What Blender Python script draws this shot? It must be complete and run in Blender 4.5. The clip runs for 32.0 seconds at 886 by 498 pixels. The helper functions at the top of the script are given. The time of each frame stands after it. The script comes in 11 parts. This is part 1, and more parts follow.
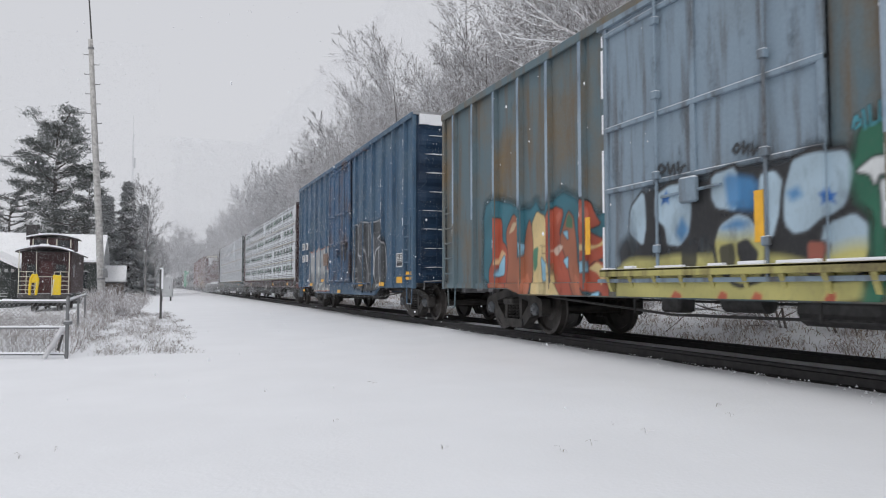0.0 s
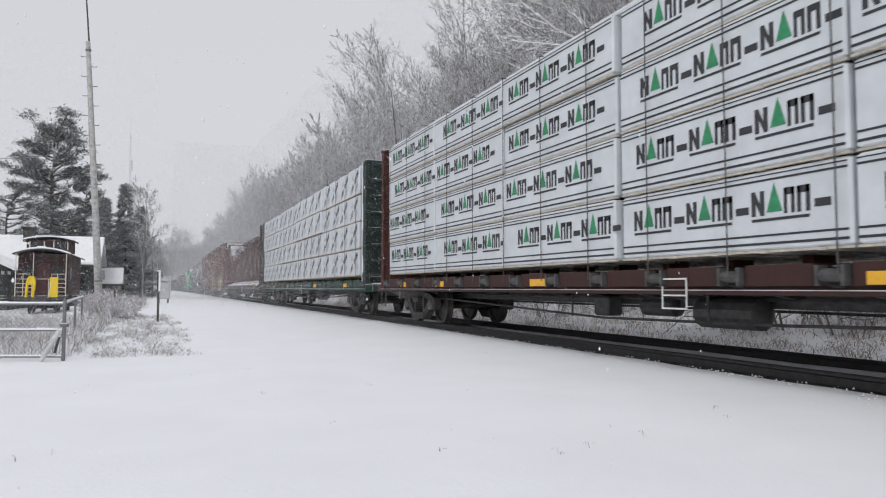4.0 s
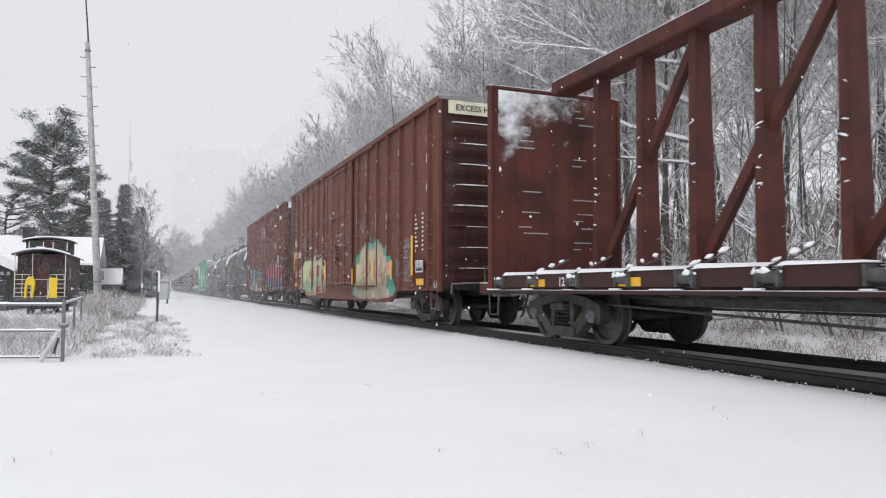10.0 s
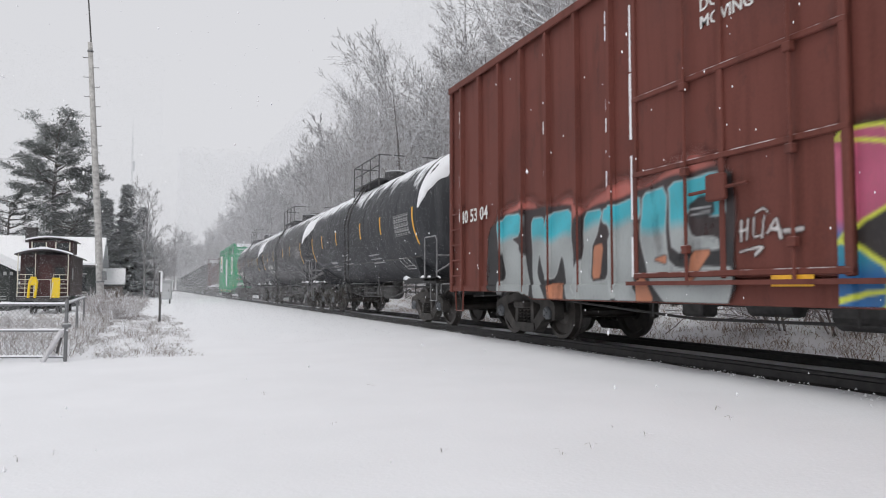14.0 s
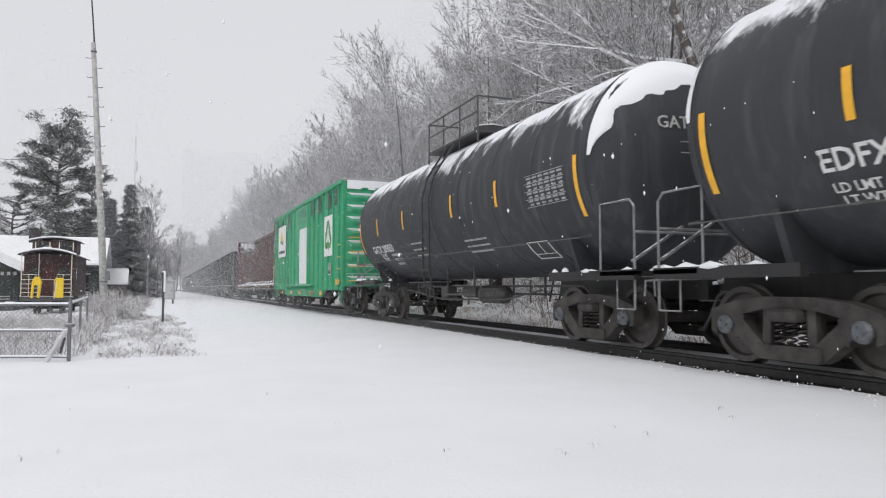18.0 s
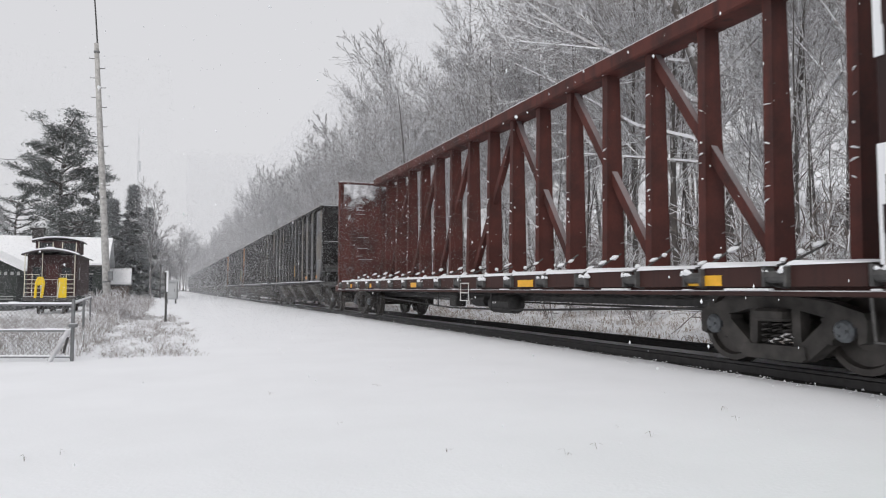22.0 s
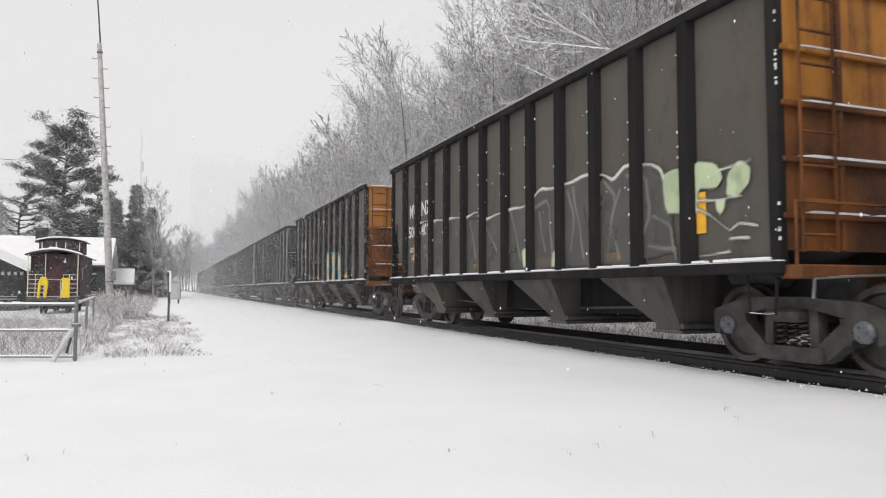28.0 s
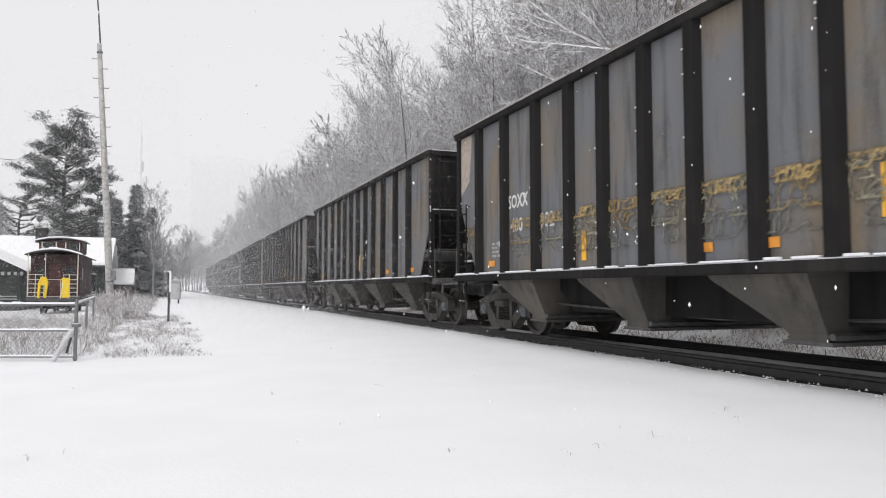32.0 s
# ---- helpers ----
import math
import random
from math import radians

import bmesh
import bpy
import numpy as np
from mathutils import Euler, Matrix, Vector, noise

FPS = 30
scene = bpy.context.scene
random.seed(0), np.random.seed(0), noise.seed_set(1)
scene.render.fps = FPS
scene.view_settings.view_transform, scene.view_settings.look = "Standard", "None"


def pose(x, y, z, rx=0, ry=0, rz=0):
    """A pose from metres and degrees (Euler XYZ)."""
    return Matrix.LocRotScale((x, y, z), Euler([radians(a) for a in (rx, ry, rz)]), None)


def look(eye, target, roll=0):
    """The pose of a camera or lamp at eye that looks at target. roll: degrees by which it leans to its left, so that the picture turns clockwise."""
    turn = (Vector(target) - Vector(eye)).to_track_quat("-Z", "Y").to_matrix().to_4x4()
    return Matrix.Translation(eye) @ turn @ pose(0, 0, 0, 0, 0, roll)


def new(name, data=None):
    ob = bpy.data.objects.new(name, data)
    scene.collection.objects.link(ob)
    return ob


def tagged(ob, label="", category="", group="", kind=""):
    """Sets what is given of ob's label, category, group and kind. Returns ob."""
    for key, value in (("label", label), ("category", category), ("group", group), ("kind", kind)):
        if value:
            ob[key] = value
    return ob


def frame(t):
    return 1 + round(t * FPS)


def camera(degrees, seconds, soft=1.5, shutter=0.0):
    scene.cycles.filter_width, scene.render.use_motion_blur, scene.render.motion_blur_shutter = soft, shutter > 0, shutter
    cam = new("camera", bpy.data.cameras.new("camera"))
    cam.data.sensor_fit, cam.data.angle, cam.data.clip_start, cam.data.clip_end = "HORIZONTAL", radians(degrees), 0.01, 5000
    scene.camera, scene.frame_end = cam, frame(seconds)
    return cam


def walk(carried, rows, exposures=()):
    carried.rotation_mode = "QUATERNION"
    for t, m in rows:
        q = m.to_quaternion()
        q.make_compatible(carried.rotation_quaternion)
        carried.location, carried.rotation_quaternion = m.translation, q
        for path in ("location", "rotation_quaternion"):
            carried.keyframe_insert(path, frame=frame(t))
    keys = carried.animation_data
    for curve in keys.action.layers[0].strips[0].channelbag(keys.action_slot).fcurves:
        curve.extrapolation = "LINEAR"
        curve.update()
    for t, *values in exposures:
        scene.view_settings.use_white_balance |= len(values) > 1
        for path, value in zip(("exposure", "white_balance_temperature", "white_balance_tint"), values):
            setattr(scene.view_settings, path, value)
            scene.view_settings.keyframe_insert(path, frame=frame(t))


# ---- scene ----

# ---------------------------------------------------------------- camera
# x: across the track (train side positive), y: along the track, z: up.
FOCAL = 1250.0
CAM_Z = 1.08
RAIL_Z = 0.20
TRACK_X = 7.35
cam = camera(2 * math.degrees(math.atan(784.0 / FOCAL)), 32.0, soft=1.1, shutter=0.1)

# seconds, place of the track's vanishing point, place of the horizon
AIM = [(0.0, 286, 506), (0.5, 281, 506), (1.0, 280, 507), (2.0, 280, 508), (3.0, 281, 509), (6.0, 281, 511),
       (9.0, 280, 511), (11.5, 280, 511), (12.2, 283, 511), (13.5, 283, 511), (14.5, 287, 511), (16.5, 290, 511),
       (20.5, 290, 511), (21.0, 290, 511), (22.0, 295, 511), (23.0, 298, 511), (24.5, 298, 511), (25.5, 300, 511),
       (28.0, 300, 511), (28.5, 300, 510), (31.5, 300, 510), (32.0, 300, 511)]


def aim_pose(u, v):
    yaw = math.atan((784.0 - u) / FOCAL)
    pitch = math.atan((v - 441.0) / FOCAL * math.cos(0.0))
    return pose(0, 0, CAM_Z, 90 + math.degrees(pitch), 0, -math.degrees(yaw))


walk(cam, [(t, aim_pose(u, v)) for t, u, v in AIM],
     exposures=[(0.0, 0.0, 6400, 10), (3.0, 0.02, 6400, 10), (9.2, 0.07, 6450, 10), (10.0, 0.27, 6450, 10), (10.8, 0.10, 6450, 10), (12.0, 0.1, 6500, 10), (17.0, 0.16, 6500, 10), (19.2, 0.13, 6500, 10), (20.0, -0.10, 6500, 10), (20.6, -0.05, 6500, 10), (22.0, 0.12, 6550, 10), (25.0, 0.38, 6650, 10), (28.0, 0.31, 6750, 10), (29.3, 0.35, 6700, 10), (30.0, 0.34, 6700, 10), (31.0, 0.46, 6700, 10), (32.0, 0.36, 6650, 10)])

# ---------------------------------------------------------------- world and light
world = bpy.data.worlds.new("overcast_sky")
scene.world = world
world.use_nodes = True
wn = world.node_tree.nodes
wl = world.node_tree.links
wn.clear()
w_out = wn.new("ShaderNodeOutputWorld")
w_bg = wn.new("ShaderNodeBackground")
w_sky = wn.new("ShaderNodeTexSky")
w_sky.sky_type = "NISHITA"
w_sky.sun_disc = False
w_sky.sun_elevation = radians(35)
w_sky.sun_rotation = radians(200)
w_sky.dust_density = 6.0
w_hsv = wn.new("ShaderNodeHueSaturation")
w_hsv.inputs["Saturation"].default_value = 0.12
w_mix = wn.new("ShaderNodeMix")
w_mix.data_type = "RGBA"
w_mix.inputs[0].default_value = 0.86
w_mix.inputs[7].default_value = (6.6, 6.65, 6.95, 1)
w_bg.inputs["Strength"].default_value = 0.105
wl.new(w_sky.outputs[0], w_hsv.inputs["Color"])
wl.new(w_hsv.outputs[0], w_mix.inputs[6])
wl.new(w_mix.outputs[2], w_bg.inputs["Color"])
wl.new(w_bg.outputs[0], w_out.inputs[0])

sun = new("sun", bpy.data.lights.new("sun", "SUN"))
sun.data.energy = 0.7
sun.data.angle = radians(25)
sun.data.color = (1.0, 0.98, 0.95)
sun.matrix_world = look((-30, -40, 60), (0, 0, 0))


# ---------------------------------------------------------------- materials
def base_material(name):
    m = bpy.data.materials.new(name)
    m.use_nodes = True
    nt = m.node_tree
    return m, nt, nt.nodes["Principled BSDF"]


def mixer(nt, fac, a, b):
    """Mixes two colours (socket or value) by a factor (socket or value)."""
    n = nt.nodes.new("ShaderNodeMix")
    n.data_type = "RGBA"
    for i, v in ((0, fac), (6, a), (7, b)):
        if isinstance(v, bpy.types.NodeSocket):
            nt.links.new(v, n.inputs[i])
        elif i == 0:
            n.inputs[0].default_value = v
        else:
            n.inputs[i].default_value = (*v, 1)
    return n.outputs[2]


def ramp(nt, sock, lo, hi, a=0.0, b=1.0):
    n = nt.nodes.new("ShaderNodeMapRange")
    n.inputs[1].default_value, n.inputs[2].default_value = lo, hi
    n.inputs[3].default_value, n.inputs[4].default_value = a, b
    nt.links.new(sock, n.inputs[0])
    return n.outputs[0]


def noise_tex(nt, scale, stretch=(1, 1, 1), detail=4.0, rough=0.55):
    co = nt.nodes.new("ShaderNodeTexCoord")
    mp = nt.nodes.new("ShaderNodeMapping")
    mp.inputs["Scale"].default_value = stretch
    n = nt.nodes.new("ShaderNodeTexNoise")
    n.inputs["Scale"].default_value = scale
    n.inputs["Detail"].default_value = detail
    n.inputs["Roughness"].default_value = rough
    nt.links.new(co.outputs["Object"], mp.inputs["Vector"])
    nt.links.new(mp.outputs[0], n.inputs["Vector"])
    return n.outputs[0]


def math_node(nt, op, a, b):
    n = nt.nodes.new("ShaderNodeMath")
    n.operation = op
    n.use_clamp = True
    for i, v in ((0, a), (1, b)):
        if isinstance(v, bpy.types.NodeSocket):
            nt.links.new(v, n.inputs[i])
        else:
            n.inputs[i].default_value = v
    return n.outputs[0]


def snow_mask(nt, lo=0.45, hi=0.8, patch=0.0, scale=6.0):
    """White where the surface looks up; patch leaves bare spots."""
    g = nt.nodes.new("ShaderNodeNewGeometry")
    s = nt.nodes.new("ShaderNodeSeparateXYZ")
    nt.links.new(g.outputs["Normal"], s.inputs[0])
    f = ramp(nt, s.outputs[2], lo, hi)
    if patch > 0:
        k = ramp(nt, noise_tex(nt, scale), patch - 0.08, patch + 0.08)
        f = math_node(nt, "MULTIPLY", f, k)
    return f


SNOW = (0.86, 0.87, 0.90)


def add_bump(nt, bsdf, height, strength, dist=0.02):
    b = nt.nodes.new("ShaderNodeBump")
    b.inputs["Strength"].default_value = strength
    b.inputs["Distance"].default_value = dist
    nt.links.new(height, b.inputs["Height"])
    nt.links.new(b.outputs[0], bsdf.inputs["Normal"])


def paint(name, col, worn=None, amount=0.5, rough=0.55, streak=None, snow=0.0, metal=0.0, fine=0.12, bump=0.15, scale=0.7, plaster=0.0, low=0.5, grime=0.55, crisp=False, gloss=0.28):
    """Weathered paint: broad fading, vertical streaks, fine grain and lying snow."""
    m, nt, b = base_material(name)
    worn = worn or tuple(c * 0.6 for c in col)
    c1 = mixer(nt, ramp(nt, noise_tex(nt, scale, detail=6), 0.68 - amount * 0.4, 0.82 - amount * 0.25), col, worn)
    st = streak or tuple(c * 0.55 for c in col)
    c2 = mixer(nt, ramp(nt, noise_tex(nt, 5.0, (1, 1, 0.09), 4), 0.50, 0.72, 0, 0.85), c1, st)
    c2 = mixer(nt, ramp(nt, noise_tex(nt, 2.4, (1, 1, 0.45), 8, 0.7), 0.56, 0.70, 0, grime), c2, tuple(0.25 * c + 0.012 for c in col))
    gr = noise_tex(nt, 38.0, (1, 1, 0.6), 5)
    c3 = mixer(nt, ramp(nt, gr, 0.35, 0.75, 0, fine * 2), c2, tuple(min(1, c * 1.5 + 0.03) for c in col))
    r = ramp(nt, gr, 0.2, 0.8, rough - 0.12, rough + 0.15)
    if snow > 0:
        if crisp:
            g = nt.nodes.new("ShaderNodeNewGeometry")
            sp = nt.nodes.new("ShaderNodeSeparateXYZ")
            nt.links.new(g.outputs["Normal"], sp.inputs[0])
            lift = math_node(nt, "ADD", ramp(nt, noise_tex(nt, 1.1, (1, 1.6, 1), 8, 0.65), 0.25, 0.75, -0.3, 0.3), sp.outputs[2])
            f = ramp(nt, lift, low, low + 0.16)
        else:
            f = snow_mask(nt, low, low + 0.35, 1 - snow, 5.0)
        c3 = mixer(nt, f, c3, SNOW)
    if plaster > 0:
        k = math_node(nt, "MULTIPLY", ramp(nt, noise_tex(nt, 0.55, detail=2), 0.45, 0.6), ramp(nt, noise_tex(nt, 3.2, (1, 1, 1.6), 7), 0.72 - plaster, 0.76 - plaster))
        c3 = mixer(nt, k, c3, SNOW)
    nt.links.new(c3, b.inputs["Base Color"])
    nt.links.new(r, b.inputs["Roughness"])
    b.inputs["Metallic"].default_value = metal
    b.inputs["Specular IOR Level"].default_value = gloss
    add_bump(nt, b, gr, bump, 0.01)
    return m


def plain(name, col, rough=0.6, var=0.25, scale=8.0, metal=0.0, snow=0.0):
    m, nt, b = base_material(name)
    n = noise_tex(nt, scale, detail=6)
    c = mixer(nt, ramp(nt, n, 0.3, 0.75), tuple(x * (1 - var) for x in col), tuple(min(1, x * (1 + var)) for x in col))
    if snow > 0:
        c = mixer(nt, snow_mask(nt, 0.4, 0.8, 1 - snow, 7.0), c, SNOW)
    nt.links.new(c, b.inputs["Base Color"])
    b.inputs["Roughness"].default_value = rough
    b.inputs["Metallic"].default_value = metal
    add_bump(nt, b, n, 0.2, 0.01)
    return m


def snow_material(name, tint=(0.88, 0.89, 0.915)):
    m, nt, b = base_material(name)
    n1, n2 = noise_tex(nt, 0.9, detail=6), noise_tex(nt, 26.0, detail=6)
    c = mixer(nt, ramp(nt, n1, 0.3, 0.7), tuple(t * 0.955 for t in tint), tint)
    nt.links.new(c, b.inputs["Base Color"])
    b.inputs["Roughness"].default_value = 0.85
    b.inputs["Specular IOR Level"].default_value = 0.15
    add_bump(nt, b, n2, 0.35, 0.012)
    return m


def bark_material(name, col, frost, lo=0.1):
    """Bark with snow lying on the upper side and rime over a share of it."""
    m, nt, b = base_material(name)
    n = noise_tex(nt, 9.0, (1, 1, 0.3), 5)
    c = mixer(nt, ramp(nt, n, 0.3, 0.7), tuple(x * 0.6 for x in col), tuple(x * 1.35 for x in col))
    g = nt.nodes.new("ShaderNodeNewGeometry")
    s = nt.nodes.new("ShaderNodeSeparateXYZ")
    nt.links.new(g.outputs["Normal"], s.inputs[0])
    f = ramp(nt, s.outputs[2], lo, lo + 0.35)
    k = ramp(nt, noise_tex(nt, 2.5, detail=3), 0.62 - frost * 0.35, 0.72 - frost * 0.35, 0, 1)
    f = math_node(nt, "MULTIPLY", f, k)
    f = math_node(nt, "MAXIMUM", f, ramp(nt, noise_tex(nt, 5.0), 0.85 - frost * 0.5, 1.05 - frost * 0.5, 0, 0.9))
    nt.links.new(mixer(nt, f, c, (0.84, 0.85, 0.88)), b.inputs["Base Color"])
    b.inputs["Roughness"].default_value = 0.9
    return m


def colour_sheet(name, rough=0.5):
    """Sprayed colour taken from the sheet's own colour layer; bare where it is thin."""
    m, nt, b = base_material(name)
    a = nt.nodes.new("ShaderNodeVertexColor")
    a.layer_name = "Col"
    g = noise_tex(nt, 30.0, (1, 1, 0.4), 5)
    c = mixer(nt, ramp(nt, g, 0.5, 0.85, 0, 0.25), a.outputs[0], (0.12, 0.11, 0.10))
    nt.links.new(c, b.inputs["Base Color"])
    b.inputs["Roughness"].default_value = rough
    fade = ramp(nt, noise_tex(nt, 2.2, (1, 1, 0.5), 6), 0.28, 0.42, 0.55, 1)
    nt.links.new(math_node(nt, "MULTIPLY", a.outputs[1], fade), b.inputs["Alpha"])
    return m


M_SNOW = snow_material("fresh_snow")
M_STEEL = plain("dark_steel", (0.072, 0.070, 0.069), 0.6, 0.45)
M_TRUCK = plain("greasy_cast_steel", (0.056, 0.051, 0.047), 0.8, 0.65, 4.0)
M_CAP = plain("pale_bearing_paint", (0.115, 0.125, 0.135), 0.55, 0.35, 9.0)
M_WHEEL = plain("worn_wheel_steel", (0.064, 0.057, 0.052), 0.5, 0.4, 6.0, 0.2)
M_RAIL = plain("rail_steel", (0.030, 0.028, 0.028), 0.55, 0.4, 12.0, 0.2)
M_GREYMETAL = plain("grey_coupler_steel", (0.22, 0.22, 0.225), 0.55, 0.35, 6.0, 0.2, 0.5)
M_WHITE = plain("white_lettering", (0.72, 0.72, 0.70), 0.6, 0.12)
M_GREYWHITE = plain("faded_white_lettering", (0.36, 0.36, 0.36), 0.7, 0.35)
M_BLACKINK = plain("black_ink", (0.035, 0.036, 0.04), 0.6, 0.2)
M_YELLOW = plain("yellow_reflector", (0.86, 0.45, 0.03), 0.45, 0.12)
M_AMBER = plain("amber_reflector", (0.75, 0.30, 0.04), 0.5, 0.25)
M_SPRAY = colour_sheet("spray_paint")


# ---------------------------------------------------------------- mesh building
class MB:
    """Collects faces of one mesh."""

    def __init__(self):
        self.v, self.f, self.mi, self.k = [], [], [], 0

    def add(self, vs, fs):
        o = len(self.v)
        self.v.extend(vs)
        for f in fs:
            self.f.append(tuple(i + o for i in f))
            self.mi.append(self.k)
        return self

    def box(self, x0, x1, y0, y1, z0, z1, c=0.0):
        if c <= 0:
            vs = [(x, y, z) for z in (z0, z1) for y in (y0, y1) for x in (x0, x1)]
            return self.add(vs, [(0, 2, 3, 1), (4, 5, 7, 6), (0, 1, 5, 4), (2, 6, 7, 3), (0, 4, 6, 2), (1, 3, 7, 5)])
        rings = []
        for z, i in ((z0, c), (z0 + c, 0), (z1 - c, 0), (z1, c)):
            a, b, d, e = x0 + i, x1 - i, y0 + i, y1 - i
            rings.append([(a + c, d, z), (b - c, d, z), (b, d + c, z), (b, e - c, z), (b - c, e, z), (a + c, e, z), (a, e - c, z), (a, d + c, z)])
        return self.loft(rings, True)

    def loft(self, rings, caps=True, closed=True):
        n = len(rings[0])
        vs = [p for r in rings for p in r]
        fs = []
        for i in range(len(rings) - 1):
            for j in range(n if closed else n - 1):
                a, b = i * n + j, i * n + (j + 1) % n
                fs.append((a, b, b + n, a + n))
        if caps:
            fs.append(tuple(range(n - 1, -1, -1)))
            fs.append(tuple(range((len(rings) - 1) * n, len(rings) * n)))
        return self.add(vs, fs)

    def tube(self, pts, rad, n=6, caps=True):
        """A round bar along points; rad a number or one for each point."""
        pts = [Vector(p) for p in pts]
        rs = rad if isinstance(rad, (list, tuple)) else [rad] * len(pts)
        rings = []
        ref = None
        for i, p in enumerate(pts):
            d = (pts[min(i + 1, len(pts) - 1)] - pts[max(i - 1, 0)]).normalized()
            if ref is None:
                ref = d.orthogonal().normalized()
            ref = (ref - d * ref.dot(d))
            ref = ref.normalized() if ref.length > 1e-5 else d.orthogonal().normalized()
            s = d.cross(ref)
            rings.append([tuple(p + (ref * math.cos(2 * math.pi * j / n) + s * math.sin(2 * math.pi * j / n)) * rs[i]) for j in range(n)])
        return self.loft(rings, caps)

    def prism(self, prof, axis, lo, hi):
        """A profile of 2D points drawn out along an axis: 'x' profile is (y, z), 'y' is (x, z), 'z' is (x, y)."""
        def at(p, h):
            return (h, p[0], p[1]) if axis == "x" else (p[0], h, p[1]) if axis == "y" else (p[0], p[1], h)
        return self.loft([[at(p, lo) for p in prof], [at(p, hi) for p in prof]], True)

    def beam(self, a, b, w, h, up=(0, 0, 1)):
        """A square bar from a to b: w across, h along up."""
        a, b, up = Vector(a), Vector(b), Vector(up)
        d = (b - a).normalized()
        s = d.cross(up).normalized() * (w / 2)
        u = s.cross(d).normalized() * (h / 2)
        return self.loft([[tuple(p + s + u), tuple(p - s + u), tuple(p - s - u), tuple(p + s - u)] for p in (a, b)], True)

    def mesh(self, name, mats, smooth=False):
        me = bpy.data.meshes.new(name)
        me.from_pydata(self.v, [], self.f)
        for m in (mats if isinstance(mats, (list, tuple)) else [mats]):
            me.materials.append(m)
        if any(self.mi):
            me.polygons.foreach_set("material_index", self.mi)
        bm = bmesh.new()
        bm.from_mesh(me)
        bmesh.ops.recalc_face_normals(bm, faces=bm.faces)
        bm.to_mesh(me)
        bm.free()
        if smooth:
            me.polygons.foreach_set("use_smooth", [True] * len(me.polygons))
        me.update()
        return me


CACHE = {}


def cached(key, maker):
    if key not in CACHE:
        CACHE[key] = maker()
    return CACHE[key]


def part(name, src, material, parent, label="", at=None, smooth=False):
    """Links a mesh as one part under a thing or under a part."""
    me = src.mesh(name, material, smooth) if isinstance(src, MB) else src
    ob = new(name, me)
    ob.parent = parent
    if at is not None:
        ob.matrix_basis = at if isinstance(at, Matrix) else Matrix.Translation(at)
    if label:
        ob["label"] = label
    return ob


def thing(name, label, category, m, group="", src=None, material=None, kind="", smooth=False):
    ob = new(name, src.mesh(name, material, smooth) if src else None)
    ob.matrix_basis = m
    return tagged(ob, label, category, group, kind)


def lettering(name, words, size, material, parent, x, y, z, label="", squeeze=1.0):
    """Words on the near side of a car, read from the far end to the near one."""
    cu = bpy.data.curves.new(name, "FONT")
    cu.body = words
    cu.size = size
    cu.extrude = 0.001
    cu.offset = size * 0.018
    cu.resolution_u = 2
    tmp = bpy.data.objects.new(name, cu)
    me = bpy.data.meshes.new_from_object(tmp)
    bpy.data.objects.remove(tmp)
    bpy.data.curves.remove(cu)
    me.materials.clear()
    me.materials.append(material)
    m = Matrix(((0, 0, -1, x), (-squeeze, 0, 0, y), (0, 1, 0, z), (0, 0, 0, 1)))
    me.transform(m)
    return part(name, me, None, parent, label)


def bars(name, rows, material, parent, x, y, z, label=""):
    """Unreadable small print: rows of (width, height) bars downwards from (y, z)."""
    b = MB()
    zz = z
    for row in rows:
        yy, h = y, 0.05
        for w, h in row:
            b.box(x - 0.004, x, yy - w, yy, zz - h, zz)
            yy -= w + 0.06
        zz -= h * 1.7
    return tagged(part(name, b, material, parent, label), kind="stuff")


# ---------------------------------------------------------------- ground and track
def ground_z(x, y):
    """Height of the land: a flat yard, a weedy bank and a wooded rise beyond the track."""
    z = 0.03 * noise.noise((x * 0.35, y * 0.35, 0.0)) + 0.012 * noise.noise((x * 1.7, y * 1.7, 3.0))
    if 5.2 < x < 9.6:
        z = 0.06 * min(1.0, max(0.0, (x - 5.2) / 1.1)) + 0.012 * noise.noise((x * 2.1, y * 1.3, 8.0)) if x < 6.5 else 0.0
    if x > 10.0:
        d = x - 10.0
        z += min(0.55, d * 0.16) + 0.10 * noise.noise((x * 0.5, y * 0.5, 7.0)) + 0.06 * noise.noise((x * 1.9, y * 1.6, 9.0)) * min(1.0, d)
        if d > 5:
            z += (min(d, 60) - 5) * 0.26
    if x < -2 and y > 26:
        z -= 0.6 * min(1.0, (-2 - x) / 4) * min(1.0, (y - 26) / 16)
    if x < -3 and y > 8:
        z += 0.05 * noise.noise((x * 0.9, y * 0.9, 2.0))
    return z


def spaced(lo, hi, mid0, mid1, step, grow=1.22):
    out = [mid0 + i * step for i in range(int((mid1 - mid0) / step) + 1)]
    s = step
    while out[-1] < hi:
        s *= grow
        out.append(min(hi, out[-1] + s))
    s = step
    while out[0] > lo:
        s *= grow
        out.insert(0, max(lo, out[0] - s))
    return out


def build_ground():
    xs = spaced(-1600, 1600, -9, 18, 0.27)
    ys = spaced(-400, 2200, 1.0, 34, 0.35)
    vs = [(x, y, ground_z(x, y)) for y in ys for x in xs]
    n = len(xs)
    fs = [(j * n + i, j * n + i + 1, (j + 1) * n + i + 1, (j + 1) * n + i) for j in range(len(ys) - 1) for i in range(n - 1)]
    me = bpy.data.meshes.new("ground")
    me.from_pydata(vs, [], fs)
    me.materials.append(M_SNOW)
    me.polygons.foreach_set("use_smooth", [True] * len(fs))
    tagged(new("ground", me), "level yard and rising woodland floor under fresh snow", "ground", kind="structure")


build_ground()

